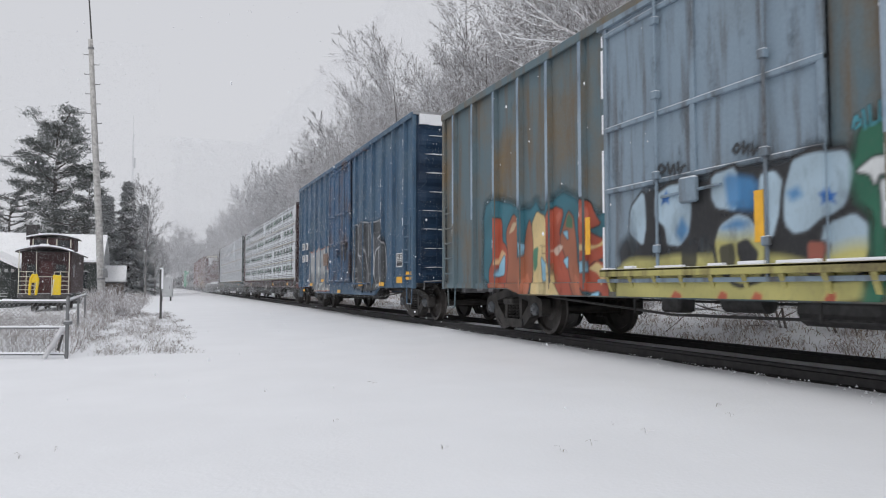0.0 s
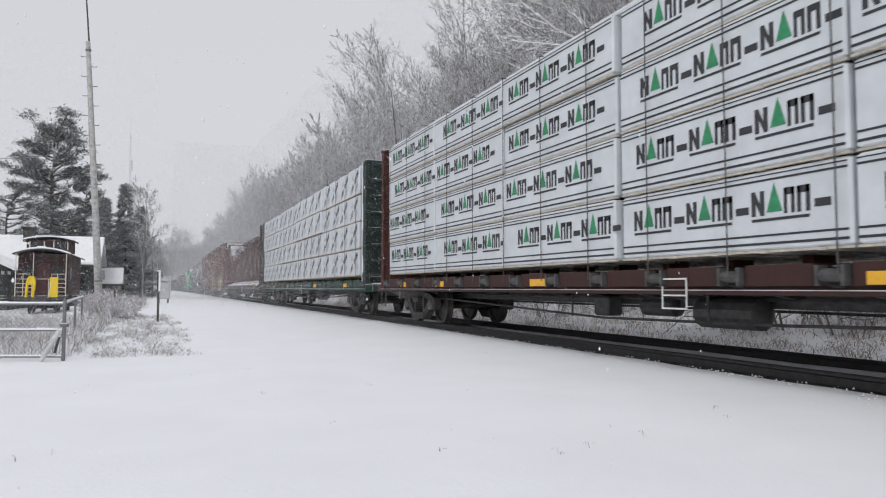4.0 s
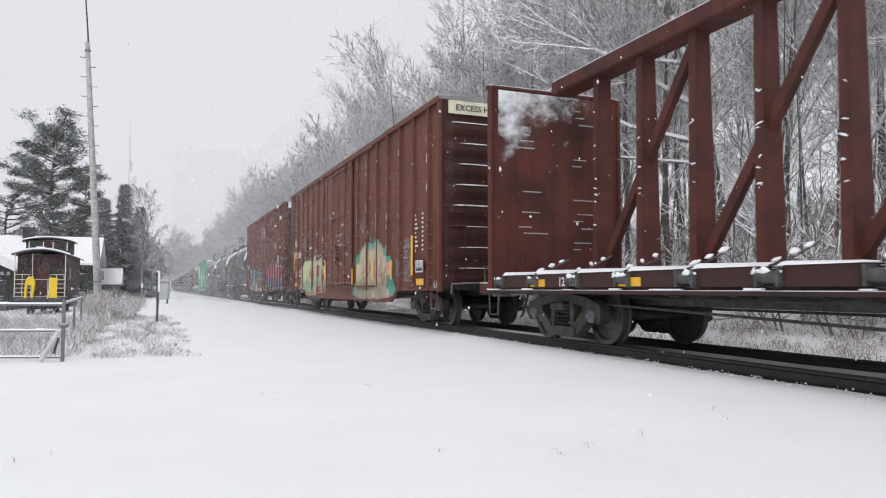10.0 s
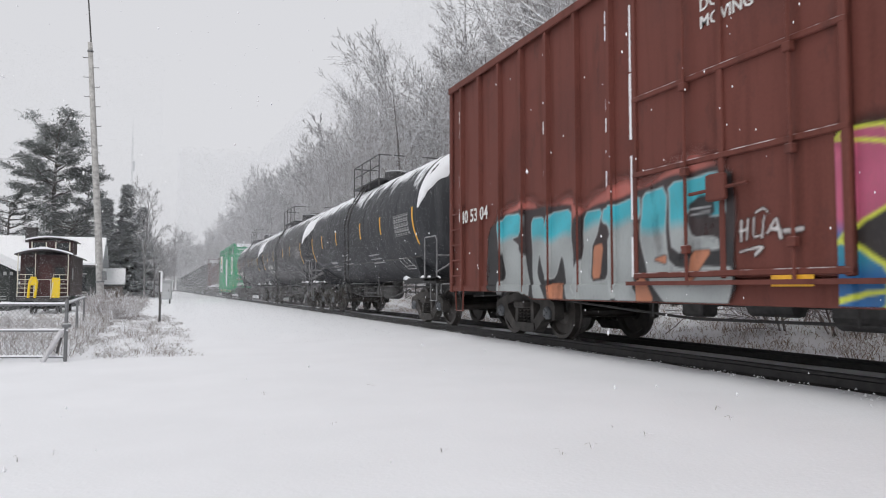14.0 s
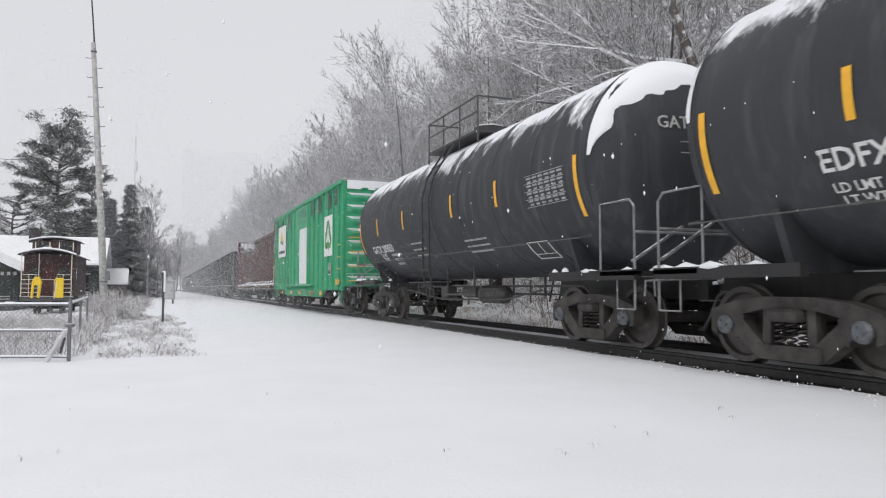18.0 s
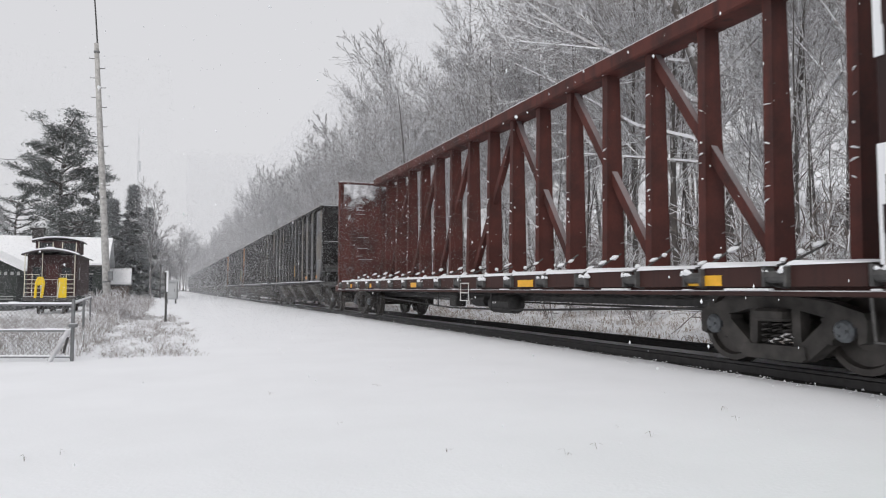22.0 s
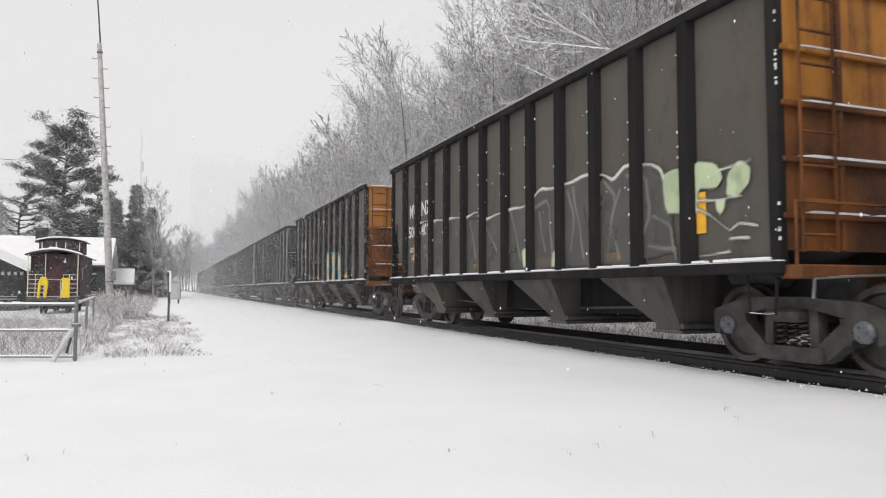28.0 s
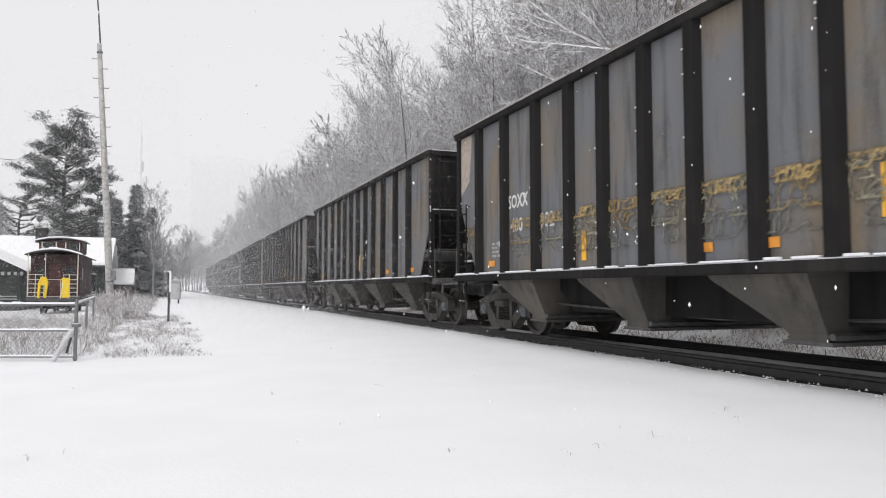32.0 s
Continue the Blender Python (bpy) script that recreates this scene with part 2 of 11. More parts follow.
RAIL_PROFILE = [(-0.07, 0.0), (0.07, 0.0), (0.07, 0.012), (0.012, 0.035), (0.010, 0.12), (0.036, 0.135), (0.037, 0.165), (0.028, 0.175),
                (-0.028, 0.175), (-0.037, 0.165), (-0.036, 0.135), (-0.010, 0.12), (-0.012, 0.035), (-0.07, 0.012)]


def build_track():
    track = thing("railway_track", "single railway track with dark steel rails half buried in snow", "railway", pose(TRACK_X, 0, 0), kind="structure")
    for side in (-1, 1):
        b = MB()
        ys = [-60] + [i * 11.9 for i in range(-4, 40)] + [900]
        for a, c in zip(ys[:-1], ys[1:]):
            b.prism([(side * 0.755 + p[0], RAIL_Z - 0.175 + p[1]) for p in RAIL_PROFILE], "y", a + 0.003, c - 0.003)
        part("rail", b, M_RAIL, track, "dark rusty steel rail")
    b = MB()
    for i in range(-40, 460):
        y = i * 0.52 + random.uniform(-0.03, 0.03)
        b.box(-1.28 + random.uniform(-0.05, 0.05), 1.28 + random.uniform(-0.05, 0.05), y - 0.11, y + 0.11, -0.16, -0.03 + random.uniform(-0.008, 0.006), 0.012)
    tagged(part("tie", b, plain("creosoted_timber", (0.05, 0.042, 0.036), 0.85, 0.4, 5.0, snow=0.75), track, "dark timber ties nearly covered by snow"), kind="stuff")
    b = MB()
    for side in (-1, 1):
        for i in range(0, 110):
            y = i * 0.52
            for s2 in (-1, 1):
                xx = side * 0.755 + s2 * 0.085
                b.box(xx - 0.025, xx + 0.025, y - 0.03, y + 0.03, 0.02, 0.06, 0.008)
    tagged(part("spike", b, M_RAIL, track, "steel spikes holding the rails"), kind="stuff")
    b = MB()
    ys = [-10 + i * 0.6 for i in range(160)] + [120, 200, 400, 900]
    rings = []
    for y in ys:
        h = 0.105 + 0.014 * noise.noise((y * 0.8, 0.3, 5.0))
        rings.append([(x, y, z) for x, z in ((-0.66, 0.0), (-0.60, h - 0.03), (-0.3, h), (0.3, h + 0.01), (0.60, h - 0.03), (0.66, 0.0))])
    b.loft(rings, False, closed=False)
    part("snow_bed", b, M_SNOW, track, "packed snow between the rails", smooth=True)
    # dark ballast shoulder that shows under the near rail
    b = MB()
    rng = random.Random(4)
    for side in (-1, 1):
        for i in range(700):
            y = rng.uniform(1.0, 50) if i % 3 else rng.uniform(1.0, 24)
            x = side * (0.755 + rng.gauss(0.0, 0.07))
            r = rng.uniform(0.018, 0.045)
            z = rng.uniform(0.0, 0.022)
            vs = [(x + r * rng.uniform(-1.2, 1.2), y + r * rng.uniform(-1.2, 1.2), z + r * rng.uniform(-0.4, 1.0)) for _ in range(4)]
            b.add(vs, [(0, 1, 2), (0, 2, 3), (0, 3, 1), (1, 3, 2)])
    tagged(part("ballast", b, plain("dark_ballast", (0.07, 0.066, 0.062), 0.9, 0.5, 14.0, snow=0.45), track, "dark crushed stone between snow patches"), kind="stuff")
    return track


build_track()


def snow_clods():
    """Loose lumps thrown up beside the rail."""
    rng = random.Random(23)
    b = MB()
    for i in range(1100):
        y = 1.5 + 40 * rng.random() ** 1.5
        x = TRACK_X - 0.755 - abs(rng.gauss(0.10, 0.22)) - 0.05
        r = rng.uniform(0.006, 0.02)
        z = ground_z(x, y) + r * 0.2
        k = [rng.uniform(0.6, 1.3) for _ in range(5)]
        b.add([(x + r * k[0], y, z), (x, y + r * k[1], z), (x - r * k[2], y, z), (x, y - r * k[3], z), (x, y, z + r * k[4])], [(0, 1, 4), (1, 2, 4), (2, 3, 4), (3, 0, 4)])
    tagged(new("snow_clods", b.mesh("snow_clods", M_SNOW)), "loose clods of snow beside the rail", "snow", kind="stuff")


snow_clods()


# ---------------------------------------------------------------- plants
def grow(b, rng, p, d, length, r, level, opts):
    """One limb with its side limbs, drawn into b as thin tapered tubes."""
    segs = 4 if level == 0 else 3 if level < 3 else 2
    pts, rads = [p], [r]
    cur, dr = Vector(p), Vector(d)
    for i in range(segs):
        w = opts["wander"] * (0.4 if level == 0 else 1.0)
        dr = (dr + Vector((rng.uniform(-w, w), rng.uniform(-w, w), rng.uniform(-w, w) + opts["lift"] * (0.3 if level else 0.1)))).normalized()
        cur = cur + dr * (length / segs)
        pts.append(tuple(cur))
        rads.append(max(opts["tip"], r * (1 - (i + 1) / segs * (0.90 if level == 0 else 0.75))))
    b.tube(pts, rads, 7 if level == 0 else 5 if level == 1 else 3, caps=False)
    if level >= opts["depth"]:
        return
    k = opts["kids"][level]
    for j in range(k):
        lo = opts["bare"] if level == 0 else 0.18
        f = lo + (1 - lo) * (j + rng.uniform(0.2, 0.9)) / k
        i = min(segs - 1, int(f * segs))
        q = Vector(pts[i]).lerp(Vector(pts[i + 1]), f * segs - i)
        ax = Vector((pts[i + 1][0] - pts[i][0], pts[i + 1][1] - pts[i][1], pts[i + 1][2] - pts[i][2])).normalized()
        s = ax.orthogonal().normalized()
        s.rotate(Matrix.Rotation(rng.uniform(0, 6.283), 3, ax))
        ang = rng.uniform(*opts["angle"])
        nd = (ax * math.cos(ang) + s * math.sin(ang)).normalized()
        ln = length * rng.uniform(*opts["ratio"][level]) * (1.15 - 0.5 * f)
        rr = max(opts["tip"], (rads[i] * (1 - f * segs + i) + rads[i + 1] * (f * segs - i)) * rng.uniform(0.42, 0.62))
        grow(b, rng, tuple(q), nd, ln, rr, level + 1, opts)


def bare_tree(name, seed, height, r, kids, bark_m, twig_m, depth=4, tip=0.008, angle=(0.45, 1.0), bare=0.25, spread=0.5):
    """trunk and crown meshes of a leafless tree."""
    rng = random.Random(seed)
    o = {"wander": 0.16, "lift": 0.10, "tip": tip, "depth": depth, "kids": kids, "bare": bare, "angle": angle,
         "ratio": [(spread * 0.8, spread * 1.1), (0.42, 0.62), (0.42, 0.62), (0.4, 0.6), (0.4, 0.6)]}
    trunk, crown = MB(), MB()
    lean = Vector((rng.uniform(-0.07, 0.07), rng.uniform(-0.07, 0.07), 1)).normalized()
    grow(crown, rng, (0, 0, -0.3), lean, height, r, 0, o)
    # the first tube of the crown is the stem: move it to the trunk
    nv = 7 * 5
    nf = 7 * 4
    trunk.v, trunk.f, trunk.mi = crown.v[:nv], crown.f[:nf], [0] * nf
    crown.v, crown.f, crown.mi = crown.v[nv:], [tuple(i - nv for i in f) for f in crown.f[nf:]], crown.mi[nf:]
    return trunk.mesh("trunk", bark_m, True), crown.mesh("crown", twig_m, True)


def set_tree(meshes, m, label, group, name="bare_tree"):
    t = thing(name, label, "tree", m, group)
    part("trunk", meshes[0], None, t)
    part("crown", meshes[1], None, t)
    return t


M_BARK = bark_material("grey_bark_with_snow", (0.125, 0.112, 0.105), 0.40)
M_TWIG = bark_material("snowy_twigs", (0.25, 0.23, 0.222), 0.80, -0.05)
# Far trees: besides frost, haze is put into paler bark and greyer twigs.
M_TWIG_FAR = bark_material("hazed_frosted_twigs", (0.25, 0.24, 0.24), 0.64, 0.0)
M_BARK_FAR = bark_material("hazed_frosted_bark", (0.20, 0.19, 0.19), 0.5)


def build_woods():
    kinds = [bare_tree("t", 11 + i, 12.3 + i % 3, 0.115 + 0.018 * (i % 3), (13, 7, 5, 3), M_BARK, M_TWIG, 4, 0.014, bare=0.22, spread=0.46, angle=(0.26, 0.72)) for i in range(5)]
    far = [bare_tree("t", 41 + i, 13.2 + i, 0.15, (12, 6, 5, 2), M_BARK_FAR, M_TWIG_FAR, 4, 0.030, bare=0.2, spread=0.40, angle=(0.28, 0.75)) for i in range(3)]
    thin = [bare_tree("t", 61 + i, 7.0 + i, 0.05, (11, 5, 4), M_BARK, M_TWIG, 3, 0.007, bare=0.15, spread=0.34) for i in range(3)]
    rng = random.Random(5)
    lab = {id(kinds): "tall leafless hardwood with snow on every twig", id(far): "distant leafless hardwood pale with frost and painted haze", id(thin): "thin leafless sapling with snow on its twigs"}

    def put(lot, x, y, s):
        m = pose(x, y, ground_z(x, y) - 0.05, rng.uniform(-3, 3), rng.uniform(-3, 3), rng.uniform(0, 360)) @ Matrix.Diagonal((s, s, s * rng.uniform(0.92, 1.1), 1))
        set_tree(lot[rng.randrange(len(lot))], m, lab[id(lot)], "trees along the track", "sapling" if lot is thin else "bare_tree")

    for row, (x0, step, far_y, size) in enumerate(((15.4, 4.0, 250, 0.95), (18.5, 3.8, 250, 1.02), (23.0, 4.6, 230, 1.08), (28, 6.0, 150, 1.05), (34, 7.5, 110, 1.05), (42, 9.0, 70, 1.1))):
        y = 4.0 + row * 1.5
        while y < far_y:
            x = x0 + rng.uniform(-1.6, 1.6)
            yy = y + rng.uniform(-1.5, 1.5)
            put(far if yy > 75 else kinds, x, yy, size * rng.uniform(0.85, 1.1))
            y += step * (1.0 if y < 75 else 1.35) * rng.uniform(0.8, 1.2)
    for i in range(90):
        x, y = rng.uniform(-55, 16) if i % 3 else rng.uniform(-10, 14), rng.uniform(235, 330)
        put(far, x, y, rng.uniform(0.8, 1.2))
    for i in range(110):
        y = 4 + 60 * rng.random() ** 1.2
        put(thin, 12.2 + abs(rng.gauss(0, 6)), y, rng.uniform(0.6, 1.15))


build_woods()


def leaning_tree():
    """A near tree whose snow-topped limbs reach out along the track."""
    rng = random.Random(19)
    t = thing("bare_tree", "leaning hardwood with long snow-topped limbs over the bank", "tree", pose(14.6, 15.5, 0.6))
    o = {"wander": 0.24, "lift": 0.02, "tip": 0.009, "depth": 4, "kids": (0, 10, 7, 5), "bare": 0.2, "angle": (0.3, 0.8), "ratio": [(0.5, 0.7), (0.3, 0.5), (0.4, 0.6), (0.4, 0.6)]}
    tr, cr = MB(), MB()
    tr.tube([(0, 0, -0.5), (0.1, 0.1, 3), (-0.3, 0.3, 6), (-1.0, 0.9, 9)], [0.22, 0.19, 0.16, 0.11], 9)
    for p, d, l, r in (((-0.1, 0.2, 4.6), (-0.45, 0.75, 0.34), 8.0, 0.10), ((-0.25, 0.25, 5.6), (-0.6, 0.45, 0.6), 8.0, 0.10), ((-0.5, 0.5, 7), (-0.2, 0.9, 0.5), 7.5, 0.09), ((-0.8, 0.8, 8.3), (-0.7, 0.3, 0.8), 7, 0.08), ((-0.3, 0.3, 6.2), (0.5, -0.5, 0.7), 6, 0.08), ((0, 0.1, 4.0), (-0.3, 0.9, 0.18), 6.5, 0.07)):
        grow(cr, rng, p, Vector(d).normalized(), l, r, 1, o)
    part("trunk", tr, M_BARK, t, smooth=True)
    part("crown", cr, M_TWIG, t)


leaning_tree()


# ---------------------------------------------------------------- things of the yard
M_POLEWOOD = plain("weathered_grey_pole", (0.44, 0.43, 0.415), 0.85, 0.35, 6.0, snow=0.3)
M_GALV = plain("galvanised_pipe", (0.20, 0.205, 0.21), 0.5, 0.2, 10.0, 0.4, 0.6)
M_NEEDLE = bark_material("dark_green_needles", (0.19, 0.21, 0.20), 0.5, 0.15)
M_NEEDLE_SNOW = bark_material("snowy_spruce_needles", (0.27, 0.285, 0.275), 0.8, -0.1)
M_WEED = bark_material("dry_weeds_with_snow", (0.25, 0.215, 0.19), 0.76, -0.1)
M_BANKWEED = bark_material("bent_tawny_grass_with_snow", (0.33, 0.245, 0.18), 0.72, -0.1)
M_BRUSH = bark_material("red_brown_brush", (0.235, 0.20, 0.185), 0.72, -0.1)


def utility_pole():
    p = thing("utility_pole", "tall weathered grey wooden pole with climbing pegs and thin rod", "pole", pose(-2.82, 41.0, -0.6, 0, -3.5, 0))
    part("shaft", MB().tube([(0, 0, 0), (0.02, 0, 5), (0, 0.03, 10), (0, 0, 14.7)], [0.20, 0.175, 0.15, 0.115], 12), M_POLEWOOD, p, smooth=True)
    part("rod", MB().tube([(0.06, 0, 13.6), (0.03, 0, 16.0), (-0.05, 0, 19.5)], [0.05, 0.04, 0.03], 6), M_STEEL, p, "thin dark rod clamped to the top")
    for i in range(15):
        z = 6.6 + i * 0.52
        s = 1 if i % 2 else -1
        part("climbing_peg", MB().tube([(s * 0.1, 0, z), (s * 0.36, 0, z), (s * 0.36, 0, z + 0.05)], 0.018, 5), M_STEEL, p)
    for z in (2.0, 14.2):
        part("band", MB().tube([(0, 0, z), (0, 0, z + 0.08)], 0.22 if z < 5 else 0.15, 12), M_GALV, p)
    part("meter_box", MB().box(0.12, 0.34, -0.26, -0.10, 2.1, 2.6, 0.02), M_GALV, p, "small grey box on the pole")


def marker_post():
    p = thing("marker_post", "slim dark post with snow stuck on its top half", "post", pose(0.0, 24.6, -0.05))
    part("post", MB().box(-0.035, 0.035, -0.035, 0.035, 0, 1.02, 0.008), M_STEEL, p)
    part("blade", MB().box(-0.055, 0.055, -0.02, 0.02, 1.0, 1.66, 0.01), M_STEEL, p)
    part("snow_crust", MB().box(0.0, 0.06, -0.035, -0.02, 1.02, 1.66, 0.007).box(-0.06, 0.06, -0.03, 0.03, 1.655, 1.70, 0.015), M_SNOW, p, "snow plastered on the post")


def relay_cabinet():
    p = thing("relay_cabinet", "light grey trackside cabinet on a short leg", "cabinet", pose(0.35, 54.5, -0.05, 0, 0, -8))
    m = plain("light_grey_enamel", (0.45, 0.46, 0.47), 0.5, 0.12, 4.0)
    part("body", MB().box(-0.42, 0.42, -0.3, 0.3, 0.35, 1.62, 0.03), m, p)
    part("door", MB().box(-0.36, 0.36, -0.325, -0.298, 0.42, 1.52, 0.01), m, p)
    part("handle", MB().tube([(0.26, -0.35, 0.9), (0.26, -0.35, 1.1)], 0.015, 5), M_STEEL, p)
    part("roof", MB().prism([(-0.5, 1.62), (0.5, 1.62), (0.46, 1.70), (0.0, 1.78), (-0.46, 1.70)], "y", -0.38, 0.36), plain("cabinet_roof", (0.45, 0.46, 0.47), snow=0.95), p, "cap with snow")
    for s in (-1, 1):
        part("leg", MB().box(s * 0.3 - 0.05, s * 0.3 + 0.05, -0.05, 0.05, -0.1, 0.36), M_STEEL, p)


def chain_fence():
    ox, oy = -1.29, 11.9
    th = math.radians(21.8)
    f = thing("chain_link_fence", "low chain-link fence with snow on its pipe rails", "fence", pose(ox, oy, 0.0, 0, 0, 180 - 21.8))
    L, H = 5.6, 0.84
    for x in (0.0, 2.6, 5.2):
        part("post", MB().tube([(x, 0, -0.15), (x, 0, H + 0.05), (x, 0, H + 0.09)], [0.027, 0.027, 0.012], 8), M_GALV, f)
    for z, r in ((H, 0.019), (0.45, 0.016), (0.06, 0.015)):
        part("rail", MB().tube([(0, 0, z), (L, 0, z + 0.01)], r, 7), M_GALV, f, "pipe rail")
        b = MB()
        n = 40
        for i in range(n):
            x0, x1 = L * i / n, L * (i + 0.97) / n
            h = 0.012 + 0.02 * abs(noise.noise((i * 0.7, z * 9, 1)))
            b.prism([(-0.02, z + r * 0.6), (0.02, z + r * 0.6), (0.012, z + r + h), (-0.012, z + r + h)], "x", x0, x1)
        tagged(part("snow_line", b, M_SNOW, f), kind="stuff")
    b = MB()
    pitch = 0.07
    for i in range(int(L / pitch)):
        for s in (-1, 1):
            x = i * pitch
            xa, xb = x, x + s * (H - 0.06)
            za, zb = 0.06, H
            if xb < 0:
                zb = 0.06 + x
                xb = 0
            if xb > L:
                zb = 0.06 + (L - x)
                xb = L
            if abs(zb - za) > 0.02:
                b.tube([(xa, 0.01 * s, za), (xb, 0.01 * s, zb)], 0.0035, 3, caps=False)
    tagged(part("wire_mesh", b, plain("snowy_wire", (0.30, 0.30, 0.31), 0.6, snow=0.7), f, "diamond wire mesh caught with snow"), kind="stuff")
    part("brace", MB().tube([(0.04, 0.04, 0.46), (0.27, 0.12, 0.0)], 0.036, 7), plain("snow_crusted_pipe", (0.6, 0.6, 0.62), 0.7, snow=0.9), f, "slanting brace crusted with snow")
    part("brace", MB().tube([(0.05, 0.03, 0.35), (0.12, 0.02, 0.12)], 0.018, 6), M_STEEL, f)
    part("hinge", MB().box(-0.06, 0.05, -0.04, 0.04, 0.50, 0.56, 0.01), M_GALV, f)
    # return run towards the pole
    g = thing("chain_link_fence", "rear run of chain-link fence half hidden by weeds", "fence", pose(-1.33, 12.1, 0, 0, 0, 93.5))
    part("rail", MB().tube([(0, 0, H), (9.0, 0, H)], 0.02, 6), M_GALV, g)
    b = MB()
    b.box(0, 9, -0.016, 0.016, H + 0.012, H + 0.04, 0.006)
    part("snow_line", b, M_SNOW, g)
    for x in (4.5, 9.0):
        part("post", MB().tube([(x, 0, -0.15), (x, 0, H + 0.02)], 0.024, 7), M_GALV, g)


def caboose():
    m_body = paint("dark_maroon_caboose", (0.048, 0.024, 0.024), (0.032, 0.02, 0.02), 0.5, 0.6, snow=0.0)
    m_roof = paint("caboose_roof", (0.08, 0.07, 0.07), snow=0.98)
    m_rail = plain("cream_railing", (0.66, 0.63, 0.52), 0.6, 0.2, 8.0, snow=0.5)
    m_yel = plain("caboose_yellow", (0.80, 0.56, 0.02), 0.5, 0.15)
    m_glass = base_material("dark_window_glass")[0]
    bs = m_glass.node_tree.nodes["Principled BSDF"]
    bs.inputs["Base Color"].default_value = (0.03, 0.033, 0.035, 1)
    bs.inputs["Roughness"].default_value = 0.12
    c = thing("caboose", "dark maroon caboose with cream railings and yellow steps", "caboose", pose(-7.05, 52.0, -0.62))
    # local z=0 is the ground under the caboose; platform end faces -y
    W, z0, zr, L = 1.45, 1.2, 3.95, 9.0
    part("body", MB().box(-W, W, 0.95, L, z0, zr, 0.03), m_body, c)

    def arc(half_w, base, rise, thick):
        up = [(half_w * (k / 8 - 1), base + rise * (1 - (k / 8 - 1) ** 2) + thick) for k in range(17)]
        return up + [(p, q - thick) for p, q in reversed(up)]

    part("roof", MB().prism(arc(W + 0.2, zr - 0.1, 0.34, 0.09), "y", -0.1, L + 0.9), m_roof, c, "rounded roof under snow")
    part("cupola", MB().box(-1.35, 1.35, 3.2, 5.8, zr + 0.2, zr + 1.05, 0.03), m_body, c)
    part("cupola_roof", MB().prism(arc(1.55, zr + 0.98, 0.24, 0.08), "y", 3.0, 6.0), m_roof, c)
    part("snow_lip", MB().prism(arc(W + 0.22, zr - 0.04, 0.34, 0.10), "y", -0.16, 0.3), M_SNOW, c, "snow along the roof edge")
    part("snow_lip", MB().prism(arc(1.56, zr + 1.03, 0.24, 0.09), "y", 2.93, 3.3), M_SNOW, c, "snow along the cupola roof")
    part("snow_heap", MB().box(-0.75, -0.1, 2.9, 3.15, zr + 0.25, zr + 0.62, 0.08), M_SNOW, c, "heap of snow against the cupola")
    for s in (-1, 1):
        w = part("cupola_window", MB().box(s * 0.72 - 0.4, s * 0.72 + 0.4, 3.17, 3.2, zr + 0.42, zr + 0.9, 0.01), m_glass, c)
        part("frame", MB().box(s * 0.72 - 0.46, s * 0.72 - 0.4, 3.15, 3.2, zr + 0.38, zr + 0.95).box(s * 0.72 + 0.4, s * 0.72 + 0.46, 3.15, 3.2, zr + 0.38, zr + 0.95), m_rail, w, "cream window posts")
        w = part("side_window", MB().box(*sorted((s * (W + 0.0), s * (W + 0.02))), 2.0, 2.7, 2.3, 3.1, 0.006), m_glass, c)
        part("end_window", MB().box(s * 0.85 - 0.28, s * 0.85 + 0.28, 0.925, 0.95, 2.3, 3.1, 0.008), m_glass, c)
    part("end_door", MB().box(-0.36, 0.36, 0.915, 0.95, z0, 3.3, 0.01), paint("maroon_door", (0.075, 0.03, 0.03)), c)
    part("platform", MB().box(-W - 0.05, W + 0.05, -0.05, 0.95, z0 - 0.12, z0, 0.02), m_roof, c, "end platform with snow")
    for x in (-W + 0.02, W - 0.02):
        part("roof_post", MB().tube([(x, 0.0, z0), (x, 0.0, zr)], 0.03, 6), m_rail, c)
    part("roof_post", MB().tube([(-0.45, 0.0, z0), (-0.45, 0.0, zr + 0.05)], 0.022, 6), m_rail, c)
    for z in (z0 + 0.25, z0 + 0.53, z0 + 0.80, z0 + 1.08):
        part("railing", MB().tube([(-W, -0.02, z), (-0.5, -0.02, z), ], 0.022, 5).tube([(0.45, -0.02, z), (W, -0.02, z)], 0.022, 5), m_rail, c)
    part("railing", MB().tube([(-0.5, -0.02, z0 + 1.08), (0.45, -0.02, z0 + 1.08)], 0.02, 5), m_rail, c)
    for x in (-0.5, 0.45, -1.0, 0.95):
        part("railing_post", MB().tube([(x, -0.02, z0), (x, -0.02, z0 + (1.45 if abs(x) > 0.6 else 1.08))], 0.02, 5), m_rail, c)
    for s in (-1, 1):
        part("grab_bow", MB().tube([(s * 1.0 - 0.4, -0.03, z0 + 1.08), (s * 1.0 - 0.4, -0.03, z0 + 1.4), (s * 1.0 + 0.4, -0.03, z0 + 1.4), (s * 1.0 + 0.4, -0.03, z0 + 1.08)], 0.02, 5), m_rail, c)
    # two yellow fittings at the end railing
    b = MB()
    b.tube([(-0.80, -0.08, z0 - 0.1), (-0.74, -0.08, z0 + 0.92), (-0.62, -0.08, z0 + 1.2), (-0.42, -0.08, z0 + 1.2), (-0.32, -0.08, z0 + 0.92), (-0.42, -0.08, z0 - 0.1)], 0.085, 6)
    b.box(-0.72, -0.36, -0.12, -0.06, z0 + 0.7, z0 + 1.15, 0.02)
    part("yellow_stand", b, m_yel, c, "yellow bent stand")
    part("yellow_panel", MB().box(0.52, 1.0, -0.12, -0.06, z0 - 0.1, z0 + 1.2, 0.02), m_yel, c, "yellow step panel")
    b = MB()
